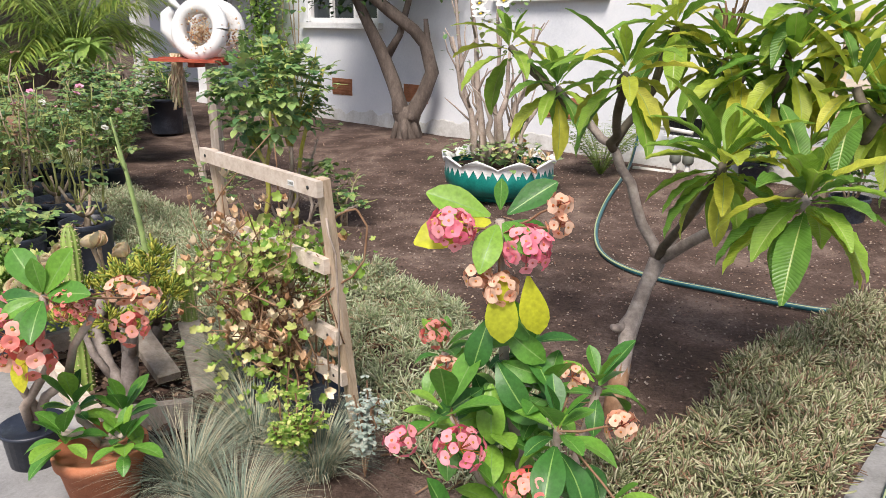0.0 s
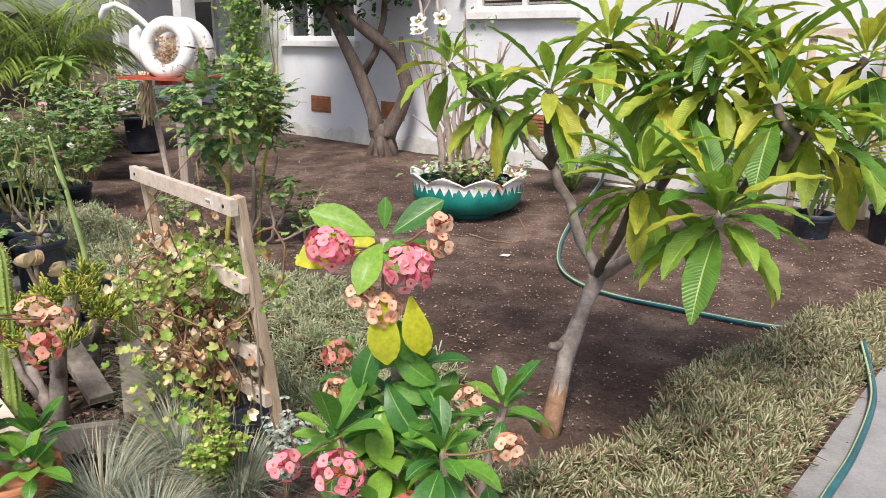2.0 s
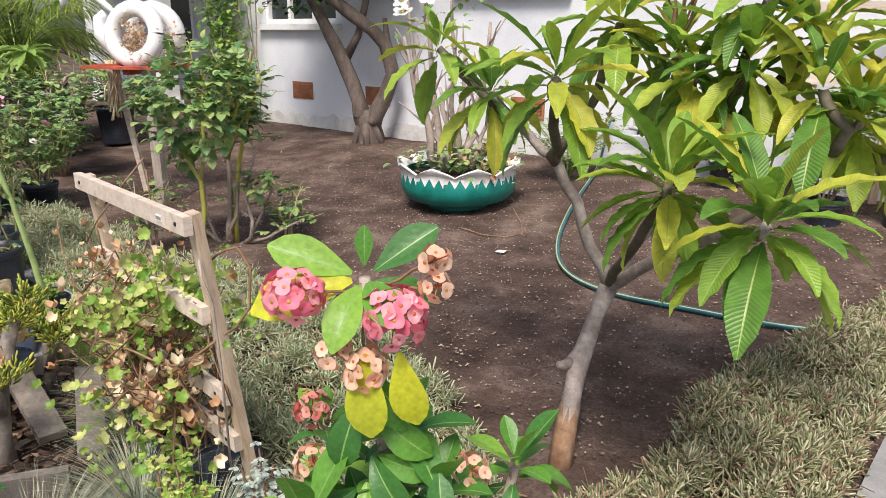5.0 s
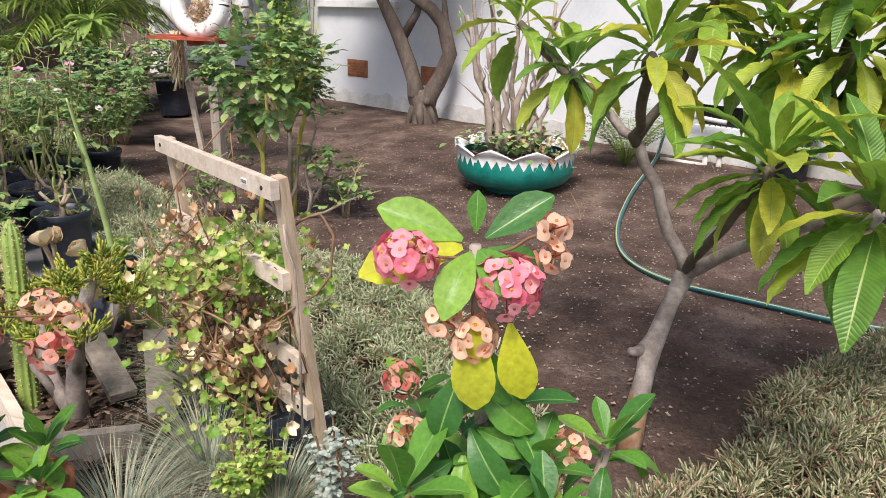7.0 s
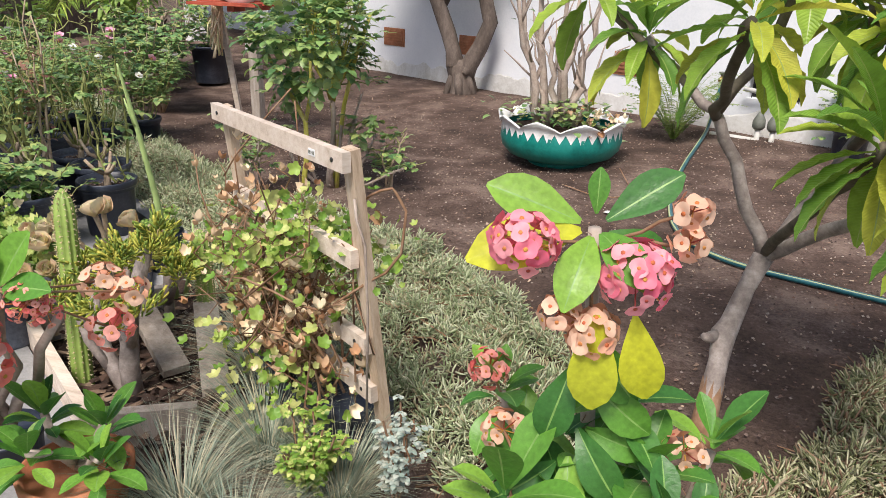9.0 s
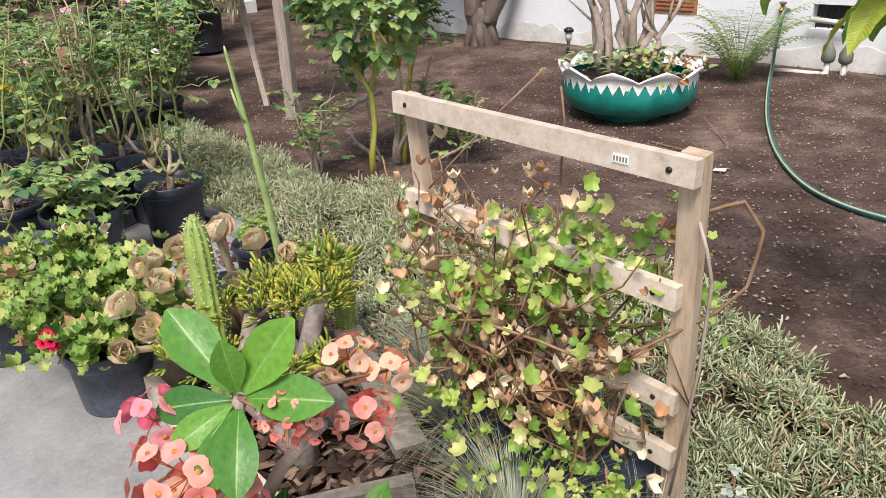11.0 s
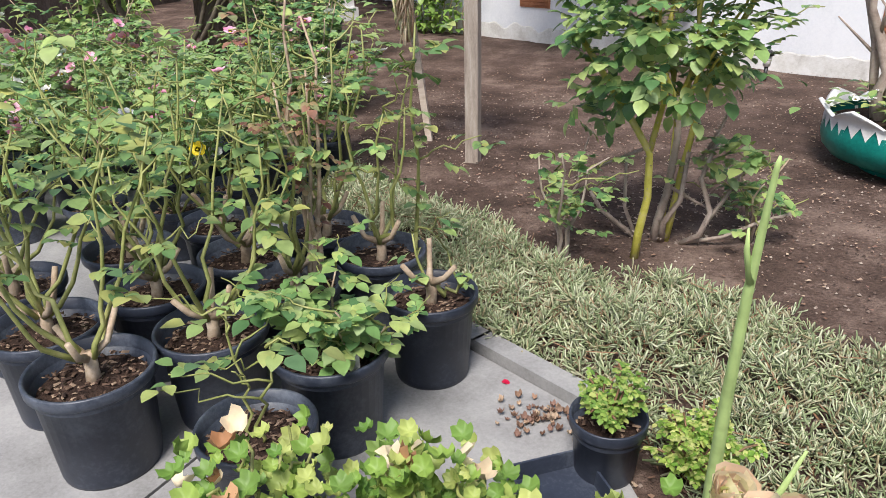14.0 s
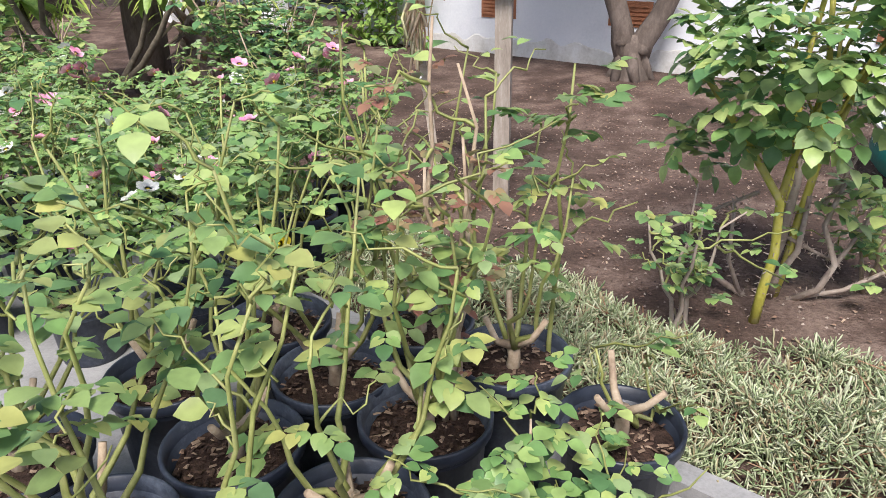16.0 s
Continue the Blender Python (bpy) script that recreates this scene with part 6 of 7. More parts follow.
def make_cactus(B, top, rad, seed):
    t = thing("column_cactus", B, "ribbed green column cactus with pale spines", "cactus")
    B, top = np.array(B), np.array(top)
    n, ribs, rows = 40, 10, 22
    V = []
    for i in range(rows + 1):
        v = i / rows
        p = (top - B) * v
        rr = rad * (1 if v < 0.86 else math.sqrt(max(0.02, 1 - ((v - 0.86) / 0.14) ** 2)))
        for j in range(n):
            a = 2 * math.pi * j / n
            q = rr * (1 + 0.13 * math.cos(ribs * a))
            V.append((p[0] + q * math.cos(a), p[1] + q * math.sin(a), p[2]))
    F = [(i * n + j, i * n + (j + 1) % n, (i + 1) * n + (j + 1) % n, (i + 1) * n + j) for i in range(rows) for j in range(n)]
    part("body", Geo().add(V, F + [tuple(rows * n + j for j in range(n))]), F_CACT, t, "ribbed green skin")
    r = np.random.default_rng(seed)
    g = Geo()
    for k in range(ribs):
        a = 2 * math.pi * k / ribs
        for i in range(38):
            v = (i + 0.5) / 38
            p = (top - B) * v
            q = np.array((math.cos(a), math.sin(a), 0)) * rad * (1.12 if v < 0.86 else 1.12 * math.sqrt(max(0.03, 1 - ((v - 0.86) / 0.14) ** 2)))
            for s in range(4):
                e = p + q + (np.array((math.cos(a), math.sin(a), 0.2)) + r.normal(0, 0.6, 3)) * 0.0045
                g.tube([p + q, e], [0.0014, 0.0006], 3, cap=False)
    part("spines", g, F_AEO, t, "short straw coloured spines")


make_cactus((-0.97, 2.50, 0.0), (-1.065, 2.62, 0.61), 0.029, 1)
make_cactus((-0.86, 2.99, 0.0), (-0.88, 3.01, 0.38), 0.030, 2)
make_cactus((-0.50, 2.82, 0.0), (-0.52, 2.84, 0.34), 0.028, 3)


def make_aeonium():
    r = np.random.default_rng(91)
    B = np.array((-1.13, 2.86, 0.0))
    t = thing("tree_houseleek", B, "clump of dried tan rosettes on branching stems in a pot", "succulent")
    g = Geo().lathe([(0.005, 0.0), (0.09, 0), (0.105, 0.14), (0.112, 0.145), (0.112, 0.16), (0.10, 0.14), (0.004, 0.135)], 26)
    part("pot", g, M_BLACKPOT, t, "black plastic pot")
    T = leaf_tmpl(spoon, 5, -0.9, 0.35, 0.05, (-1, -0.5, 0, 0.5, 1), waves=3, aspect=0.50)
    for i, (x, y, z, s) in enumerate(((-1.20, 2.62, 0.40, 0.062), (-1.26, 2.56, 0.36, 0.065), (-1.17, 2.52, 0.33, 0.06), (-1.13, 2.66, 0.42, 0.05), (-1.20, 2.72, 0.45, 0.06), (-1.28, 2.66, 0.42, 0.052), (-1.32, 2.58, 0.34, 0.05), (-1.06, 2.74, 0.36, 0.05), (-1.12, 2.78, 0.48, 0.062), (-1.10, 2.55, 0.36, 0.045), (-1.24, 2.48, 0.28, 0.048), (-1.30, 2.74, 0.40, 0.05), (-1.02, 2.82, 0.34, 0.05), (-1.06, 2.88, 0.42, 0.058), (-0.99, 2.90, 0.38, 0.052), (-1.16, 2.86, 0.46, 0.055), (-0.94, 2.80, 0.30, 0.05))):
        c = np.array((x, y, z))
        part("stem", Geo().tube(wander(B + (0, 0, 0.13), c, 5, 0.012, r=r), 0.009, 6), M_ROSECANE, t, "brown woody stem", world_space=True)
        ax = np.array((r.normal(0.15, 0.25), r.normal(-0.45, 0.25), 0.8))
        ax /= np.linalg.norm(ax)
        u = np.cross(ax, (1, 0, 0))
        u /= np.linalg.norm(u)
        w = np.cross(ax, u)
        D, L, S = [], [], []
        for k in range(27):
            a = k * 2.39996 + r.normal(0, 0.2)
            e = 1.45 - 0.95 * k / 27 + r.normal(0, 0.12)
            q = (u * math.cos(a) + w * math.sin(a)) * math.cos(e) + ax * math.sin(e)
            D.append(q)
            L.append(c - ax * 0.020 * k / 27)
            S.append(1.3 * s * (0.40 + 0.55 * k / 27) * r.uniform(0.85, 1.1))
        D = np.array(D)
        part("rosette", Geo().scatter(T, L[6:], basis(D[6:], ax), S[6:]), F_AEO, t, "tan papery rosette", world_space=True)
        part("rosette_heart", Geo().scatter(T, L[:6], basis(D[:6], ax), S[:6]), F_AEOC, t, "pale green heart", world_space=True)


make_aeonium()


def make_geranium(B, spread, seed, n, label, flower=True, R=0.12, H=0.2):
    r = np.random.default_rng(seed)
    B = np.array(B)
    t = thing("potted_geranium", B, label, "potted plant", "geraniums on the walk")
    nursery_pot(t, R, H)
    P = []
    for i in range(16):
        a = i * 2.4
        e = np.array((math.cos(a) * spread * r.uniform(0.3, 1), math.sin(a) * spread * r.uniform(0.3, 1), H + r.uniform(0.0, 0.20)))
        s = wander((0, 0, H - 0.05), e, 6, 0.015, 0.06, r=r)
        P.append(s)
        part("stem", Geo().tube(s, np.linspace(0.005, 0.003, 6), 6), M_GREENCANE, t)
    g = Geo()
    L = np.array([P[int(r.integers(16))][int(r.integers(2, 6))] for i in range(n)]) + r.normal(0, 1, (n, 3)) * (0.05, 0.05, 0.04)
    D = np.stack([r.normal(0, 1, n), r.normal(0, 1, n), r.normal(0.15, 0.4, n)], 1)
    g.scatter(T_ROUND, L, basis(D, (0, -0.3, 1)), r.uniform(0.02, 0.055, n))
    part("foliage", g, F_GER, t, "rounded yellow green leaves")
    g = Geo()
    L = np.array([P[int(r.integers(16))][5] for i in range(14)]) + r.normal(0, 0.02, (14, 3))
    g.scatter(T_CURL, L, basis(r.normal(0, 1, (14, 3))), r.uniform(0.03, 0.06, 14))
    part("faded_leaves", g, F_DRY, t, "pale dry leaves")
    if flower:
        f = Geo()
        c = np.array((0.0, -0.17, H + 0.10))
        f.scatter(T_ROSE, c + np.array([(0, 0, 0.012), (0.01, 0, -0.015), (-0.012, -0.01, -0.006), (0.016, -0.012, 0.006)]), basis(np.tile((0.2, 0.5, 0.9), (4, 1)) + r.normal(0, 0.3, (4, 3)), (0.3, -1, 0.4)), [0.021] * 4)
        part("flower", f, [F_REDP, F_REDP], t, "crimson bloom")


make_geranium((-1.42, 2.62, 0.012), 0.33, 95, 520, "geranium with one crimson bloom in a black pot")
make_geranium((-1.62, 2.78, 0.012), 0.31, 96, 400, "yellowing geranium in a black pot", False)
make_geranium((-1.92, 2.74, 0.012), 0.20, 97, 110, "sparse geranium in a black pot", False, 0.11, 0.22)


def make_stalk():
    t = thing("tall_succulent_stalk", (-1.14, 3.16, 0.0), "tall thin pale green succulent stalk", "succulent")
    part("stalk", Geo().tube([(-0.01, 0, 0.0), (-0.018, -0.01, 0.2), (-0.02, -0.04, 0.45), (-0.02, -0.09, 0.70), (-0.016, -0.15, 0.93), (-0.015, -0.155, 0.945)], [0.0145, 0.014, 0.012, 0.009, 0.0045, 0.002], 8), F_STALK, t, "pale green stalk")
    part("side_stalk", Geo().tube([(0.03, 0, 0.0), (0.09, 0.0, 0.18), (0.13, -0.02, 0.36)], [0.010, 0.009, 0.003], 7), F_STALK, t, "short side stalk")
    part("side_shoot", Geo().tube([(-0.02, -0.10, 0.72), (-0.034, -0.11, 0.78), (-0.037, -0.12, 0.82)], [0.007, 0.005, 0.002], 6), F_STALK, t, "side shoot")


make_stalk()


def feather_plant(name, B, h, spread, n, m, label, seed, pot=None, cat="plant"):
    """Fine cut leaves on many thin stalks."""
    r = np.random.default_rng(seed)
    t = thing(name, B, label, cat)
    z0 = 0.0
    if pot:
        nursery_pot(t, *pot)
        chips_in(t, r, pot[0] * 0.85, pot[1] - 0.045, 60, 0.014)
        z0 = pot[1] - 0.05
    g, w = Geo(), Geo()
    for i in range(n):
        a = i * 2.4
        e = np.array((math.cos(a) * spread * r.uniform(0.2, 1), math.sin(a) * spread * r.uniform(0.2, 1), z0 + h * r.uniform(0.5, 1)))
        s = wander((0, 0, z0), e, 6, 0.01, 0.02, r=r)
        w.tube(s, [0.003] * 6, 4, cap=False)
        leaves_on(g, r, [s], 16, 0.03, 0.3, T_COMP, 0.010)
    part("stalks", w, M_VINE, t)
    part("foliage", g, m, t, "finely cut green leaves")


feather_plant("potted_seedling", (-1.385, 3.38, 0.012), 0.17, 0.09, 12, F_GER, "small feathery seedling in a black pot", 5, (0.09, 0.17), "potted plant")
feather_plant("cut_leaf_plant", (-1.17, 3.40, 0.0), 0.20, 0.12, 26, F_IVY, "bright green cut-leaf plant by the kerb", 6)
feather_plant("cut_leaf_plant", (-0.02, 2.28, 0.0), 0.26, 0.11, 20, F_IVY, "bright green cut-leaf plant in the bed", 7)
feather_plant("silver_bush", (0.19, 2.33, 0.0), 0.36, 0.05, 9, F_SILVER, "silvery grey cut-leaf bush", 8)


def grass_tuft(B, n, rad, length, seed):
    r = np.random.default_rng(seed)
    T = leaf_tmpl(lambda v: max(0.05, 1 - v), 5, 1.0, 0.0, 0, (-1, 1), aspect=0.006)
    a = r.uniform(0, 6.283, n)
    q = rad * np.sqrt(r.uniform(0, 1, n)) * 0.35
    P = np.stack([q * np.cos(a), q * np.sin(a), np.zeros(n)], 1)
    D = np.stack([np.cos(a) * r.uniform(0.2, 1, n), np.sin(a) * r.uniform(0.2, 1, n), r.uniform(0.6, 1.5, n)], 1)
    t = thing("grass_tuft", B, "blue grey tuft of fine ornamental grass", "grass", "grass tufts in the bed")
    ob = part("blades", Geo().scatter(T, P, basis(D), r.uniform(length * 0.6, length * 1.15, n)), F_GRASS, t)
    ob["kind"] = "stuff"


for i, (x, y, s) in enumerate(((-0.42, 2.72, 0.34), (-0.22, 2.40, 0.30), (0.05, 2.30, 0.26), (-0.28, 2.12, 0.28), (-0.05, 2.02, 0.24), (-0.58, 2.95, 0.24))):
    grass_tuft((x, y, 0.0), 560, 0.15, s * 1.08, 200 + i)


# ---- hoses ----
def make_hose(pts, rad, label):
    P = np.array(pts, float)
    P[:, 2] = np.maximum(P[:, 2], [soil_height(x, y) + rad + 0.006 for x, y in P[:, :2]])
    t = np.linspace(0, len(P) - 1, len(P) * 8)
    Q = []
    for v in t:
        k = min(len(P) - 2, int(v))
        f = v - k
        p0, p1, p2, p3 = P[max(0, k - 1)], P[k], P[k + 1], P[min(len(P) - 1, k + 2)]
        Q.append(0.5 * (2 * p1 + (p2 - p0) * f + (2 * p0 - 5 * p1 + 4 * p2 - p3) * f * f + (3 * p1 - p0 - 3 * p2 + p3) * f ** 3))
    Q = np.array(Q)
    h = thing("garden_hose", P[0] * (1, 1, 0), label, "hose")
    part("tube", Geo().tube(Q, rad, 10), M_HOSE, h, "teal rubber tube", world_space=True)
    part("stripe", Geo().tube(Q + (-rad * 0.55, -rad * 0.25, rad * 0.55), rad * 0.4, 5), M_HOSESTRIPE, h, "pale stripe", world_space=True)
    if len(pts) > 8:
        part("coupling", Geo().tube([Q[0], Q[1] * 0.5 + Q[0] * 0.5], rad * 1.5, 10), M_BRASS, h, "brass coupling", world_space=True)


make_hose([(0.90, 7.56, 0.53), (0.86, 7.50, 0.50), (0.83, 7.42, 0.30), (0.80, 7.2, 0.16), (0.75, 6.85, 0.09), (0.69, 6.35, 0.02), (0.655, 5.9, 0.02), (0.65, 5.4, 0.02), (0.70, 4.95, 0.02), (0.82, 4.66, 0.02), (1.04, 4.47, 0.013), (1.36, 4.36, 0.013), (1.72, 4.25, 0.015), (1.95, 4.2, 0.03)], 0.014, "teal garden hose curving from the tap across the soil")
make_hose([(1.42, 1.9, 0.03), (1.56, 2.3, 0.028), (1.70, 2.68, 0.028), (1.88, 3.05, 0.028), (2.04, 3.45, 0.03), (2.10, 3.70, 0.04), (2.12, 3.95, 0.10)], 0.014, "teal garden hose along the edge of the walk")
make_hose([(-3.2, 2.95, 0.028), (-2.62, 2.74, 0.028), (-2.32, 2.53, 0.028), (-2.08, 2.40, 0.028), (-1.97, 2.28, 0.028), (-1.98, 2.1, 0.028), (-2.1, 1.9, 0.028)], 0.015, "teal garden hose lying on the concrete")


# ---- things along the house wall ----
def make_wall_things():
    t = thing("tap", on_wall(0.98, 0.0, 0.0), "brass garden tap on the wall", "tap")
    g = Geo().tube([on_wall(0.98, 0.54, -0.02), on_wall(0.98, 0.54, 0.06), on_wall(0.985, 0.52, 0.09)], 0.016, 8)
    part("spout", g, M_BRASS, t, "dull brass spout", world_space=True)
    part("handle", Geo().tube([on_wall(0.98, 0.555, 0.05), on_wall(0.98, 0.585, 0.05), on_wall(0.98, 0.59, 0.05)], [0.008, 0.03, 0.03], 10), M_VALVE, t, "round handle", world_space=True)
    v = thing("irrigation_valves", on_wall(1.45, 0.08, 0.15), "pair of sprinkler valves with white pipes", "valve")
    for du in (-0.05, 0.07):
        g = Geo().tube([on_wall(1.45 + du, 0.0, 0.16), on_wall(1.45 + du, 0.20, 0.16)], 0.022, 9)
        part("pipe", g, M_PIPE, v, "white upright pipe", world_space=True)
        g = Geo().tube([on_wall(1.45 + du, 0.19, 0.16), on_wall(1.45 + du, 0.21, 0.16), on_wall(1.45 + du, 0.26, 0.16), on_wall(1.45 + du, 0.30, 0.16), on_wall(1.45 + du, 0.33, 0.16)], [0.035, 0.05, 0.05, 0.03, 0.015], 10)
        part("valve_body", g, M_VALVE, v, "grey green valve body", world_space=True)
    part("cross_pipe", Geo().tube([on_wall(1.50, 0.46, 0.08), on_wall(1.20, 0.48, 0.08)], 0.02, 8), M_PIPE, v, "white cross pipe", world_space=True)
    part("ground_pipe", Geo().tube([on_wall(1.40, 0.10, 0.18), on_wall(1.15, 0.11, 0.24), on_wall(1.05, 0.11, 0.26)], 0.022, 8), M_PIPE, v, "white pipe on the soil", world_space=True)
    s = thing("solar_light", (-0.83, 8.02, 0.08), "small black and white solar path light", "garden light")
    part("spike", Geo().tube([(0, 0, -0.05), (0, 0, 0.13)], [0.012, 0.016], 8), M_BLACK, s, "black spike")
    part("lens", Geo().tube([(0, 0, 0.13), (0, 0, 0.21)], [0.026, 0.032], 12), M_PIPE, s, "white translucent lens")
    part("cap", Geo().tube([(0, 0, 0.21), (0, 0, 0.235), (0, 0, 0.25)], [0.045, 0.045, 0.02], 14), M_BLACK, s, "black cap")
    # fern
    r = np.random.default_rng(131)
    f = thing("fern", on_wall(0.92, 0.06, 0.62), "arching green fern clump by the tap", "fern")
    T = leaf_tmpl(ovate, 2, 0.2, 0.1, 0, (-1, 0, 1), aspect=0.14)
    for i in range(52):
        a = i * 2.4 + r.normal(0, 0.2)
        L = r.uniform(0.42, 0.72)
        d = np.array((math.cos(a), math.sin(a), 0))
        t = np.linspace(0, 1, 16)
        S = d * (L * 0.75 * t[:, None]) + np.array((0, 0, 1)) * (L * (1.5 * t - 0.85 * t * t))[:, None] * r.uniform(0.7, 1.45)
        g = Geo().tube(S, np.linspace(0.003, 0.001, 16), 3, cap=False)
        side = np.cross(d, (0, 0, 1))
        P = np.concatenate([S[2:], S[2:]])
        D = np.concatenate([np.tile(side, (14, 1)), np.tile(-side, (14, 1))]) + d * 0.35
        sc = np.concatenate([0.075 * np.sin(np.linspace(0.5, 2.9, 14))] * 2) + 0.01
        g.scatter(T, P, basis(D), sc)
        part("frond", g, F_FERN, f, "pinnate frond")
    w = thing("wall_climber", on_wall(-4.75, 0.1, 0.15), "leafy green climber on the house wall", "climber")
    g = Geo()
    for i in range(9):
        u = -5.0 + i * 0.11
        g.tube(wander(on_wall(u, 0.05, 0.10), on_wall(u + r.normal(0, 0.15), 1.9, 0.10), 7, 0.04, r=r), 0.008, 5)
    part("stems", g, M_ROSECANE, w, world_space=True)
    n = 1500
    g = Geo()
    U, Z = -4.72 + r.normal(0, 0.27, n), r.uniform(0.15, 2.2, n)
    P = np.array([on_wall(u, z, 0.10 + abs(q)) for u, z, q in zip(U, Z, r.normal(0, 0.10, n))])
    g.scatter(T_ROSELEAF, P, basis(np.stack([r.normal(0, 1, n), r.normal(-0.6, 0.6, n), r.normal(-0.3, 0.6, n)], 1)), r.uniform(0.05, 0.10, n))
    part("foliage", g, F_WALLIVY, w, "mid green leaves", world_space=True)


make_wall_things()


# ---- palms and large plants beyond ----
def make_palm(B, n, length, h, seed, label):
    r = np.random.default_rng(seed)
    t = thing("palm", B, label, "palm")
    part("trunk", Geo().tube([(0, 0, -0.05), (0, 0, h * 0.5), (0, 0, h)], [0.16, 0.17, 0.15], 12), M_BARK, t, "rough brown trunk")
    T = leaf_tmpl(lambda v: max(0.05, math.sin(math.pi * (0.1 + 0.9 * v))), 3, 0.5, 0.1, 0, (-1, 1), aspect=0.022)
    for i in range(n):
        a = i * 2.4
        d = np.array((math.cos(a), math.sin(a), 0))
        L = length * r.uniform(0.75, 1.1)
        v = np.linspace(0, 1, 26)
        k = r.uniform(0.5, 1.6)
        S = np.array((0, 0, h)) + d * (L * 0.8 * v[:, None]) + np.array((0, 0, 1)) * (L * (k * v - 0.95 * v * v))[:, None]
        g = Geo().tube(S, np.linspace(0.012, 0.003, 26), 4, cap=False)
        side = np.cross(d, (0, 0, 1))
        P = np.concatenate([S[4:], S[4:]])
        D = np.concatenate([np.tile(side, (22, 1)), np.tile(-side, (22, 1))]) + d * 0.7 + np.array((0, 0, -0.25)) + r.normal(0, 0.1, (44, 3))
        g.scatter(T, P, basis(D), np.concatenate([0.34 * np.sin(np.linspace(0.7, 2.8, 22))] * 2) * length)
        part("frond", g, F_PALM, t, "arching feather frond")


make_palm((-5.75, 7.95, 0.05), 60, 1.45, 0.9, 141, "low feathery palm with arching fronds")
make_palm((-4.85, 7.35, 0.0), 0, 1.0, 0.7, 142, "thick stump of an old palm with dry leaf bases")
r = np.random.default_rng(143)
st = thing("dry_palm_skirt", (-4.85, 7.35, 0.0), "dry brown leaf bases round the palm stump", "palm")
for k in range(46):
    a, z = k * 2.4, 0.1 + 0.65 * k / 46
    part("leaf_base", Geo().tube([(0.14 * math.cos(a), 0.14 * math.sin(a), z), (0.22 * math.cos(a), 0.22 * math.sin(a), z + 0.10), (0.32 * math.cos(a), 0.32 * math.sin(a), z + r.uniform(-0.1, 0.15))], [0.03, 0.022, 0.004], 5), M_ROSECANE if k % 2 else M_BARK, st)


def make_strap_plant():
    r = np.random.default_rng(151)
    t = thing("drooping_leaf_tree", (-5.55, 6.95, 0.0), "tree with long drooping bright green leaves", "tree")
    data = leaf_meshes("leaf", T_PLUM, [F_WALLIVY, F_PLUMRIB])
    for k in range(6):
        e = np.array((r.normal(0, 0.35), r.normal(0, 0.3), r.uniform(0.75, 1.3)))
        br = part("branch", Geo().tube(wander((0, 0, 0), e, 6, 0.03, r=r), np.linspace(0.03, 0.014, 6), 7), M_PLUMTIP, t, "thin grey branch")
        for i in range(18):
            a = i * 2.4
            d = np.array((math.cos(a), math.sin(a), 0.5 - 1.2 * i / 18))
            ob = new("leaf", data[2 if i > 5 else 1])
            ob.parent, ob.matrix_basis = br, mat4(Vector(e), basis(d)[0], r.uniform(0.26, 0.36))


make_strap_plant()


def big_pot(at, R, H, seed, label, fol, h=0.7, spread=0.3):
    r = np.random.default_rng(seed)
    t = thing("potted_shrub", at, label, "potted plant")
    nursery_pot(t, R, H)
    S = rose_stems(r, 7, H + h, spread, base=H - 0.05)
    for s in S:
        part("stem", Geo().tube(s, np.linspace(0.008, 0.003, 8), 5), M_ROSECANE, t)
    g = Geo()
    leaves_on(g, r, S, 26, 0.10, 0.2, T_COMP, 0.06)
    part("foliage", g, fol, t, "green leaves")


big_pot((2.80, 5.98, 0.0), 0.16, 0.32, 161, "bushy shrub in a black pot", F_ROSE)
big_pot((2.32, 6.05, 0.0), 0.13, 0.24, 162, "bushy shrub in a dark pot", F_ROSE)
big_pot((3.3, 6.3, 0.0), 0.15, 0.30, 163, "bushy shrub in a black pot", F_ROSEDK, 0.8)
big_pot((-4.75, 8.2, 0.03), 0.22, 0.42, 164, "shrub in a large black tub by the wall", F_ROSEDK, 0.5)
big_pot((1.80, 6.95, 0.05), 0.13, 0.26, 165, "small shrub in a dark pot by the wall", F_ROSE, 0.3, 0.2)


def make_rack():
    t = thing("wooden_rack", (3.0, 6.55, 0.02), "pale wooden slat rack by the wall", "rack")
    for x in (-0.75, -0.25, 0.25, 0.75):
        part("post", Geo().box((x, 0, 0.72), (0.05, 0.04, 1.44)), M_WOOD, t, smooth=False)
    for z in (0.45, 0.95, 1.42):
        part("slat", Geo().box((0, -0.03, z), (1.75, 0.02, 0.07)), M_WOODH, t, smooth=False)
    y = thing("yellow_pot", (3.10, 6.25, 0.0), "small yellow plastic pot", "pot")
    part("body", Geo().lathe([(0.004, 0.0), (0.09, 0), (0.12, 0.34), (0.128, 0.345), (0.128, 0.36), (0.11, 0.35), (0.004, 0.33)], 24), F_YELLOW, y, "yellow plastic")


make_rack()


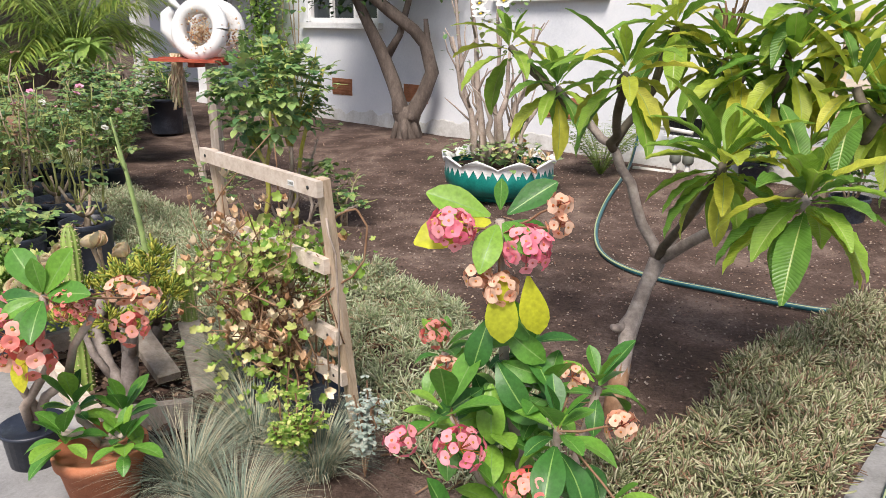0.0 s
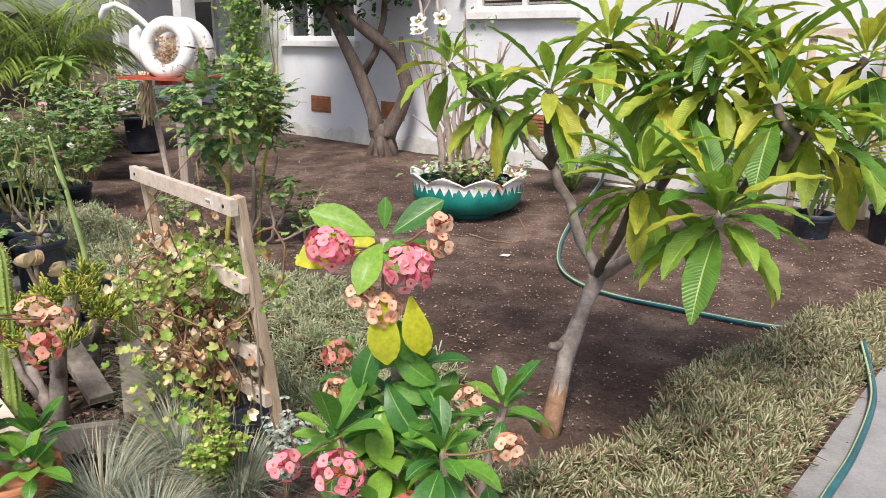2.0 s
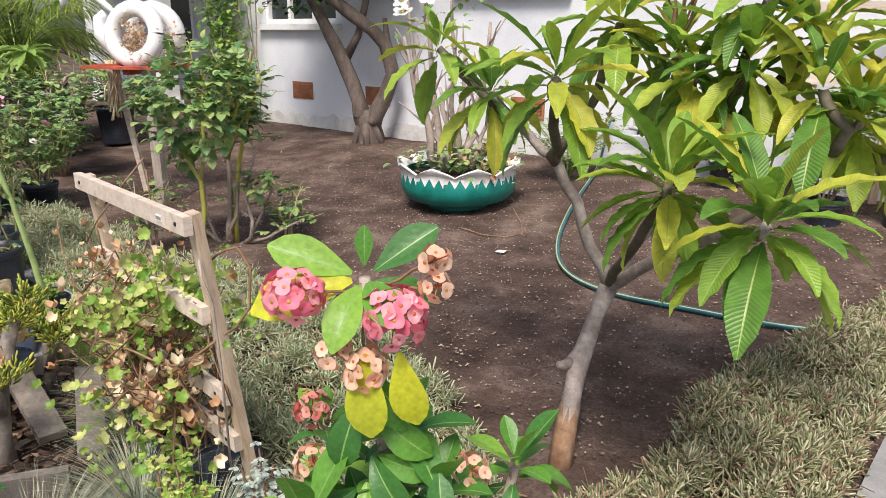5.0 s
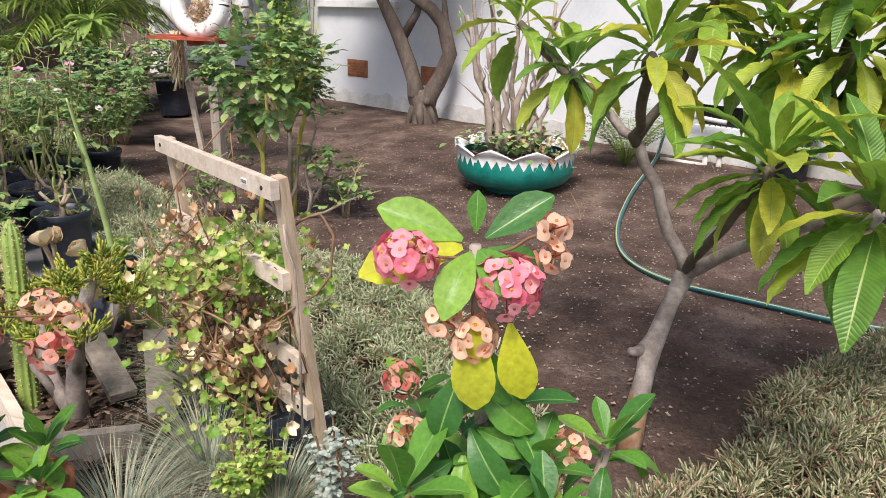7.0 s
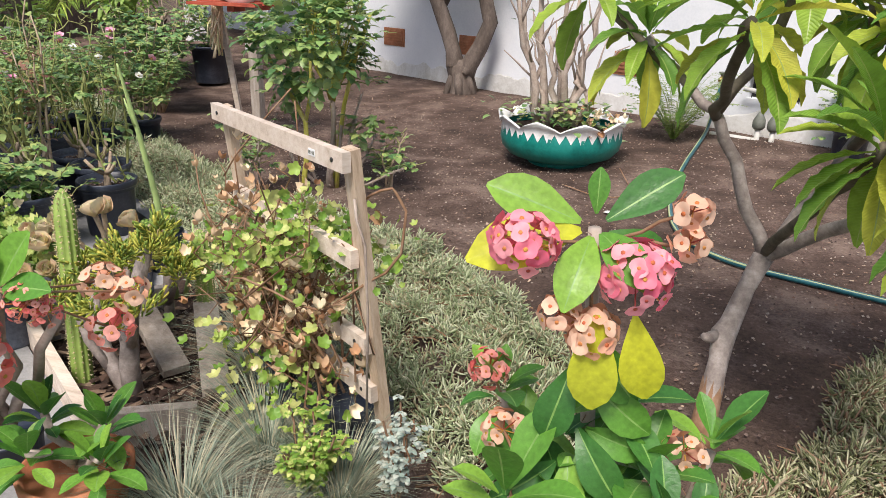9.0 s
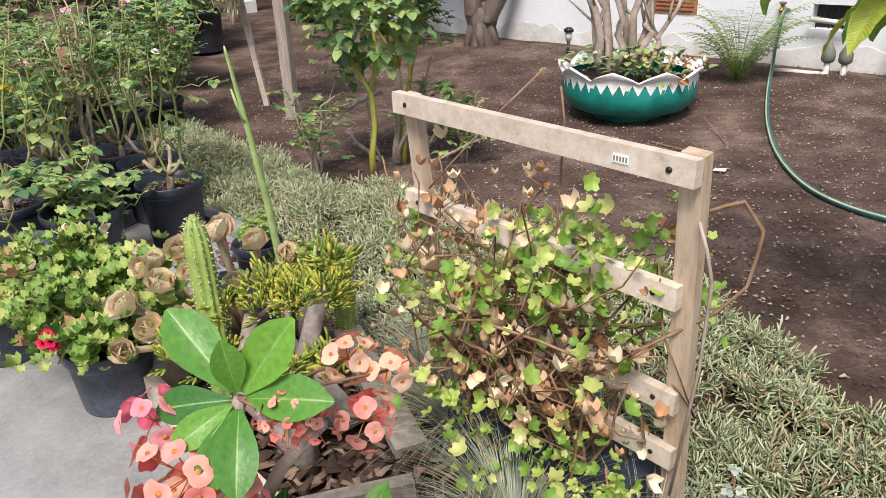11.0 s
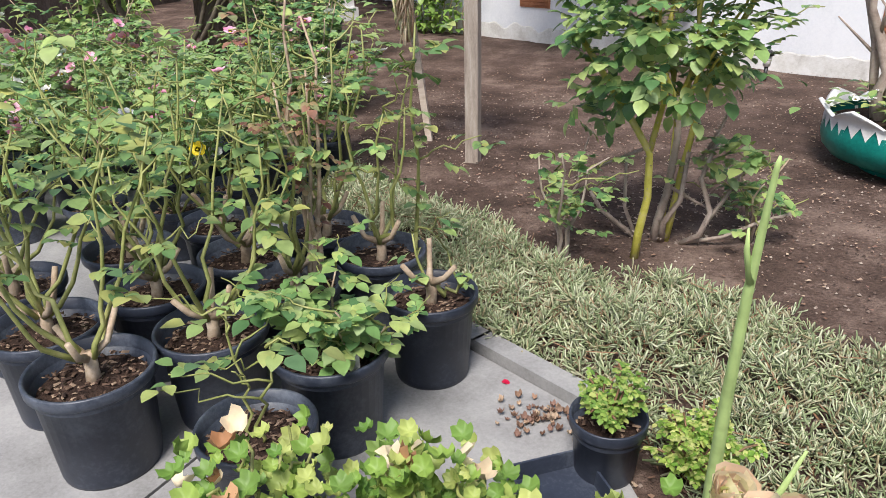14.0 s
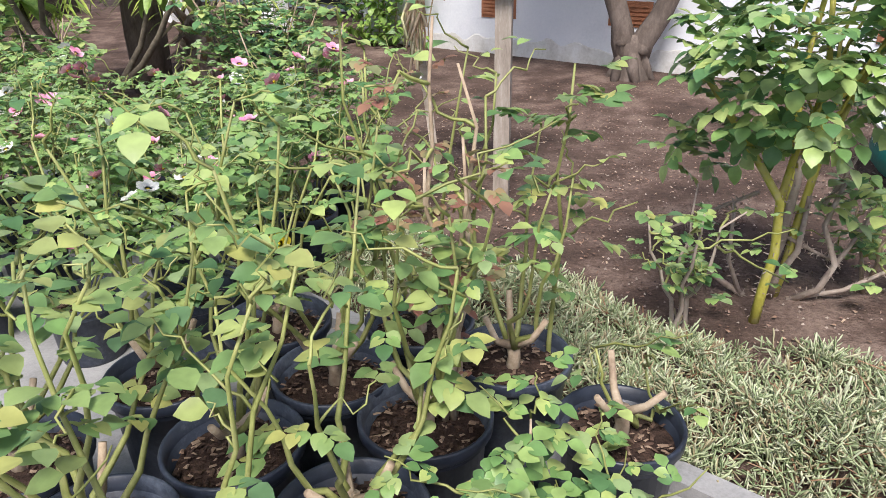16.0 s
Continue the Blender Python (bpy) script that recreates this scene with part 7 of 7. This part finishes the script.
def make_oddments():
    g = Geo()
    c, w, l, h = np.array((-1.42, 3.18, 0.0)), 0.34, 0.20, 0.05
    d = np.array((0.6, -0.8, 0))
    R = np.stack([d, np.cross((0, 0, 1), d), (0, 0, 1)], axis=1)
    g.box(c + (0, 0, 0.018), (w, l, 0.008), R)
    for s in (-1, 1):
        g.box(c + R[:, 0] * s * (w / 2 - 0.003) + (0, 0, 0.02 + h / 2), (0.006, l, h), R)
        g.box(c + R[:, 1] * s * (l / 2 - 0.003) + (0, 0, 0.02 + h / 2), (w - 0.012, 0.006, h), R)
    solid("plant_tray", g, M_BLACKPOT, "shallow black plastic plant tray on the walk", "tray")
    solid("paper_scrap", Geo().add([(0.30, 5.05, 0.016), (0.36, 5.03, 0.02), (0.37, 5.08, 0.022), (0.31, 5.09, 0.017), (0.33, 5.06, 0.028)], [(0, 1, 4), (1, 2, 4), (2, 3, 4), (3, 0, 4)]), M_PIPE, "small pale scrap of paper on the soil", "litter")
    r = np.random.default_rng(181)
    n = 55
    P = np.stack([-1.58 + r.normal(0, 0.06, n), 3.52 + r.normal(0, 0.04, n), r.uniform(0.016, 0.024, n)], 1)
    solid("leaf_pile", Geo().scatter(T_CURL, P, basis(r.normal(0, 1, (n, 3)) * (1, 1, 0.12)), r.uniform(0.012, 0.026, n)), F_LITTER, "small drift of brown dry leaves by the kerb", "leaf litter", kind="stuff")
    k = [(-0.02, 5.55, 0.012), (0.15, 5.42, 0.012), (0.32, 5.40, 0.013), (0.40, 5.52, 0.013), (0.36, 5.75, 0.02), (0.28, 5.9, 0.08)]
    solid("dry_runner", Geo().tube(np.array(k), 0.004, 5), M_VINE, "thin dry runner trailing from the tyre planter", "twig")


make_oddments()


# ---- litter and crumbs ----
def make_litter():
    r = np.random.default_rng(171)
    n = 8500
    x, y = r.uniform(-3.6, 3.0, n), r.uniform(3.1, 8.3, n)
    keep = [not inside([(-9, 7.5)] + BED[:4] + [(-1.45, 2)], a, b) for a, b in zip(x, y)]
    x, y = x[keep], y[keep]
    n = len(x)
    P = np.stack([x, y, [soil_height(a, b) + 0.012 for a, b in zip(x, y)]], 1)
    g = Geo().scatter((np.array([(-.5, -.25, 0), (.5, -.25, .1), (.5, .25, 0), (-.5, .25, .12)]), [(0, 1, 2, 3)], [0]), P, basis(np.stack([r.normal(0, 1, n), r.normal(0, 1, n), r.normal(0, 0.15, n)], 1)), np.stack([r.uniform(0.003, 0.012, n), r.uniform(0.006, 0.04, n), np.full(n, 0.025)], 1))
    solid("leaf_litter", g, F_LITTER, "scattered dry leaves and bits on the soil", "leaf litter", kind="stuff")
    n = 13000
    x, y = r.uniform(-3.6, 3.0, n), r.uniform(3.0, 7.5, n)
    keep = [not inside([(-9, 7.5)] + BED[:4] + [(-1.45, 2)], a, b) for a, b in zip(x, y)]
    x, y = x[keep], y[keep]
    n = len(x)
    P = np.stack([x, y, [soil_height(a, b) + 0.004 for a, b in zip(x, y)]], 1)
    g = Geo().scatter((np.array([(-.5, -.4, 0), (.5, -.4, 0), (.4, .5, 0), (-.4, .4, 0), (0, 0, .6)]), [(0, 1, 4), (1, 2, 4), (2, 3, 4), (3, 0, 4)], [0] * 4), P, basis(np.stack([r.normal(0, 1, n), r.normal(0, 1, n), np.zeros(n)], 1)), r.uniform(0.004, 0.013, n))
    solid("soil_crumbs", g, F_PEB, "small clods and pebbles of the soil", "soil", kind="stuff")
    n = 16
    P = np.stack([r.uniform(-2.9, -1.3, n), r.uniform(2.5, 3.7, n), np.full(n, 0.017)], 1)
    P = P[[not inside([(-1.45, 3.58), (-1.15, 3.05), (-1.33, 2.62), (0, 2), (0, 4), (-1.86, 3.8)], a, b) for a, b, c in P]]
    g = Geo().scatter(T_ROSELEAF, P, basis(np.stack([r.normal(0, 1, len(P)), r.normal(0, 1, len(P)), np.zeros(len(P))], 1)), r.uniform(0.015, 0.035, len(P)))
    solid("fallen_petals", g, F_REDP, "fallen crimson petals on the concrete", "petals", kind="stuff")


make_litter()
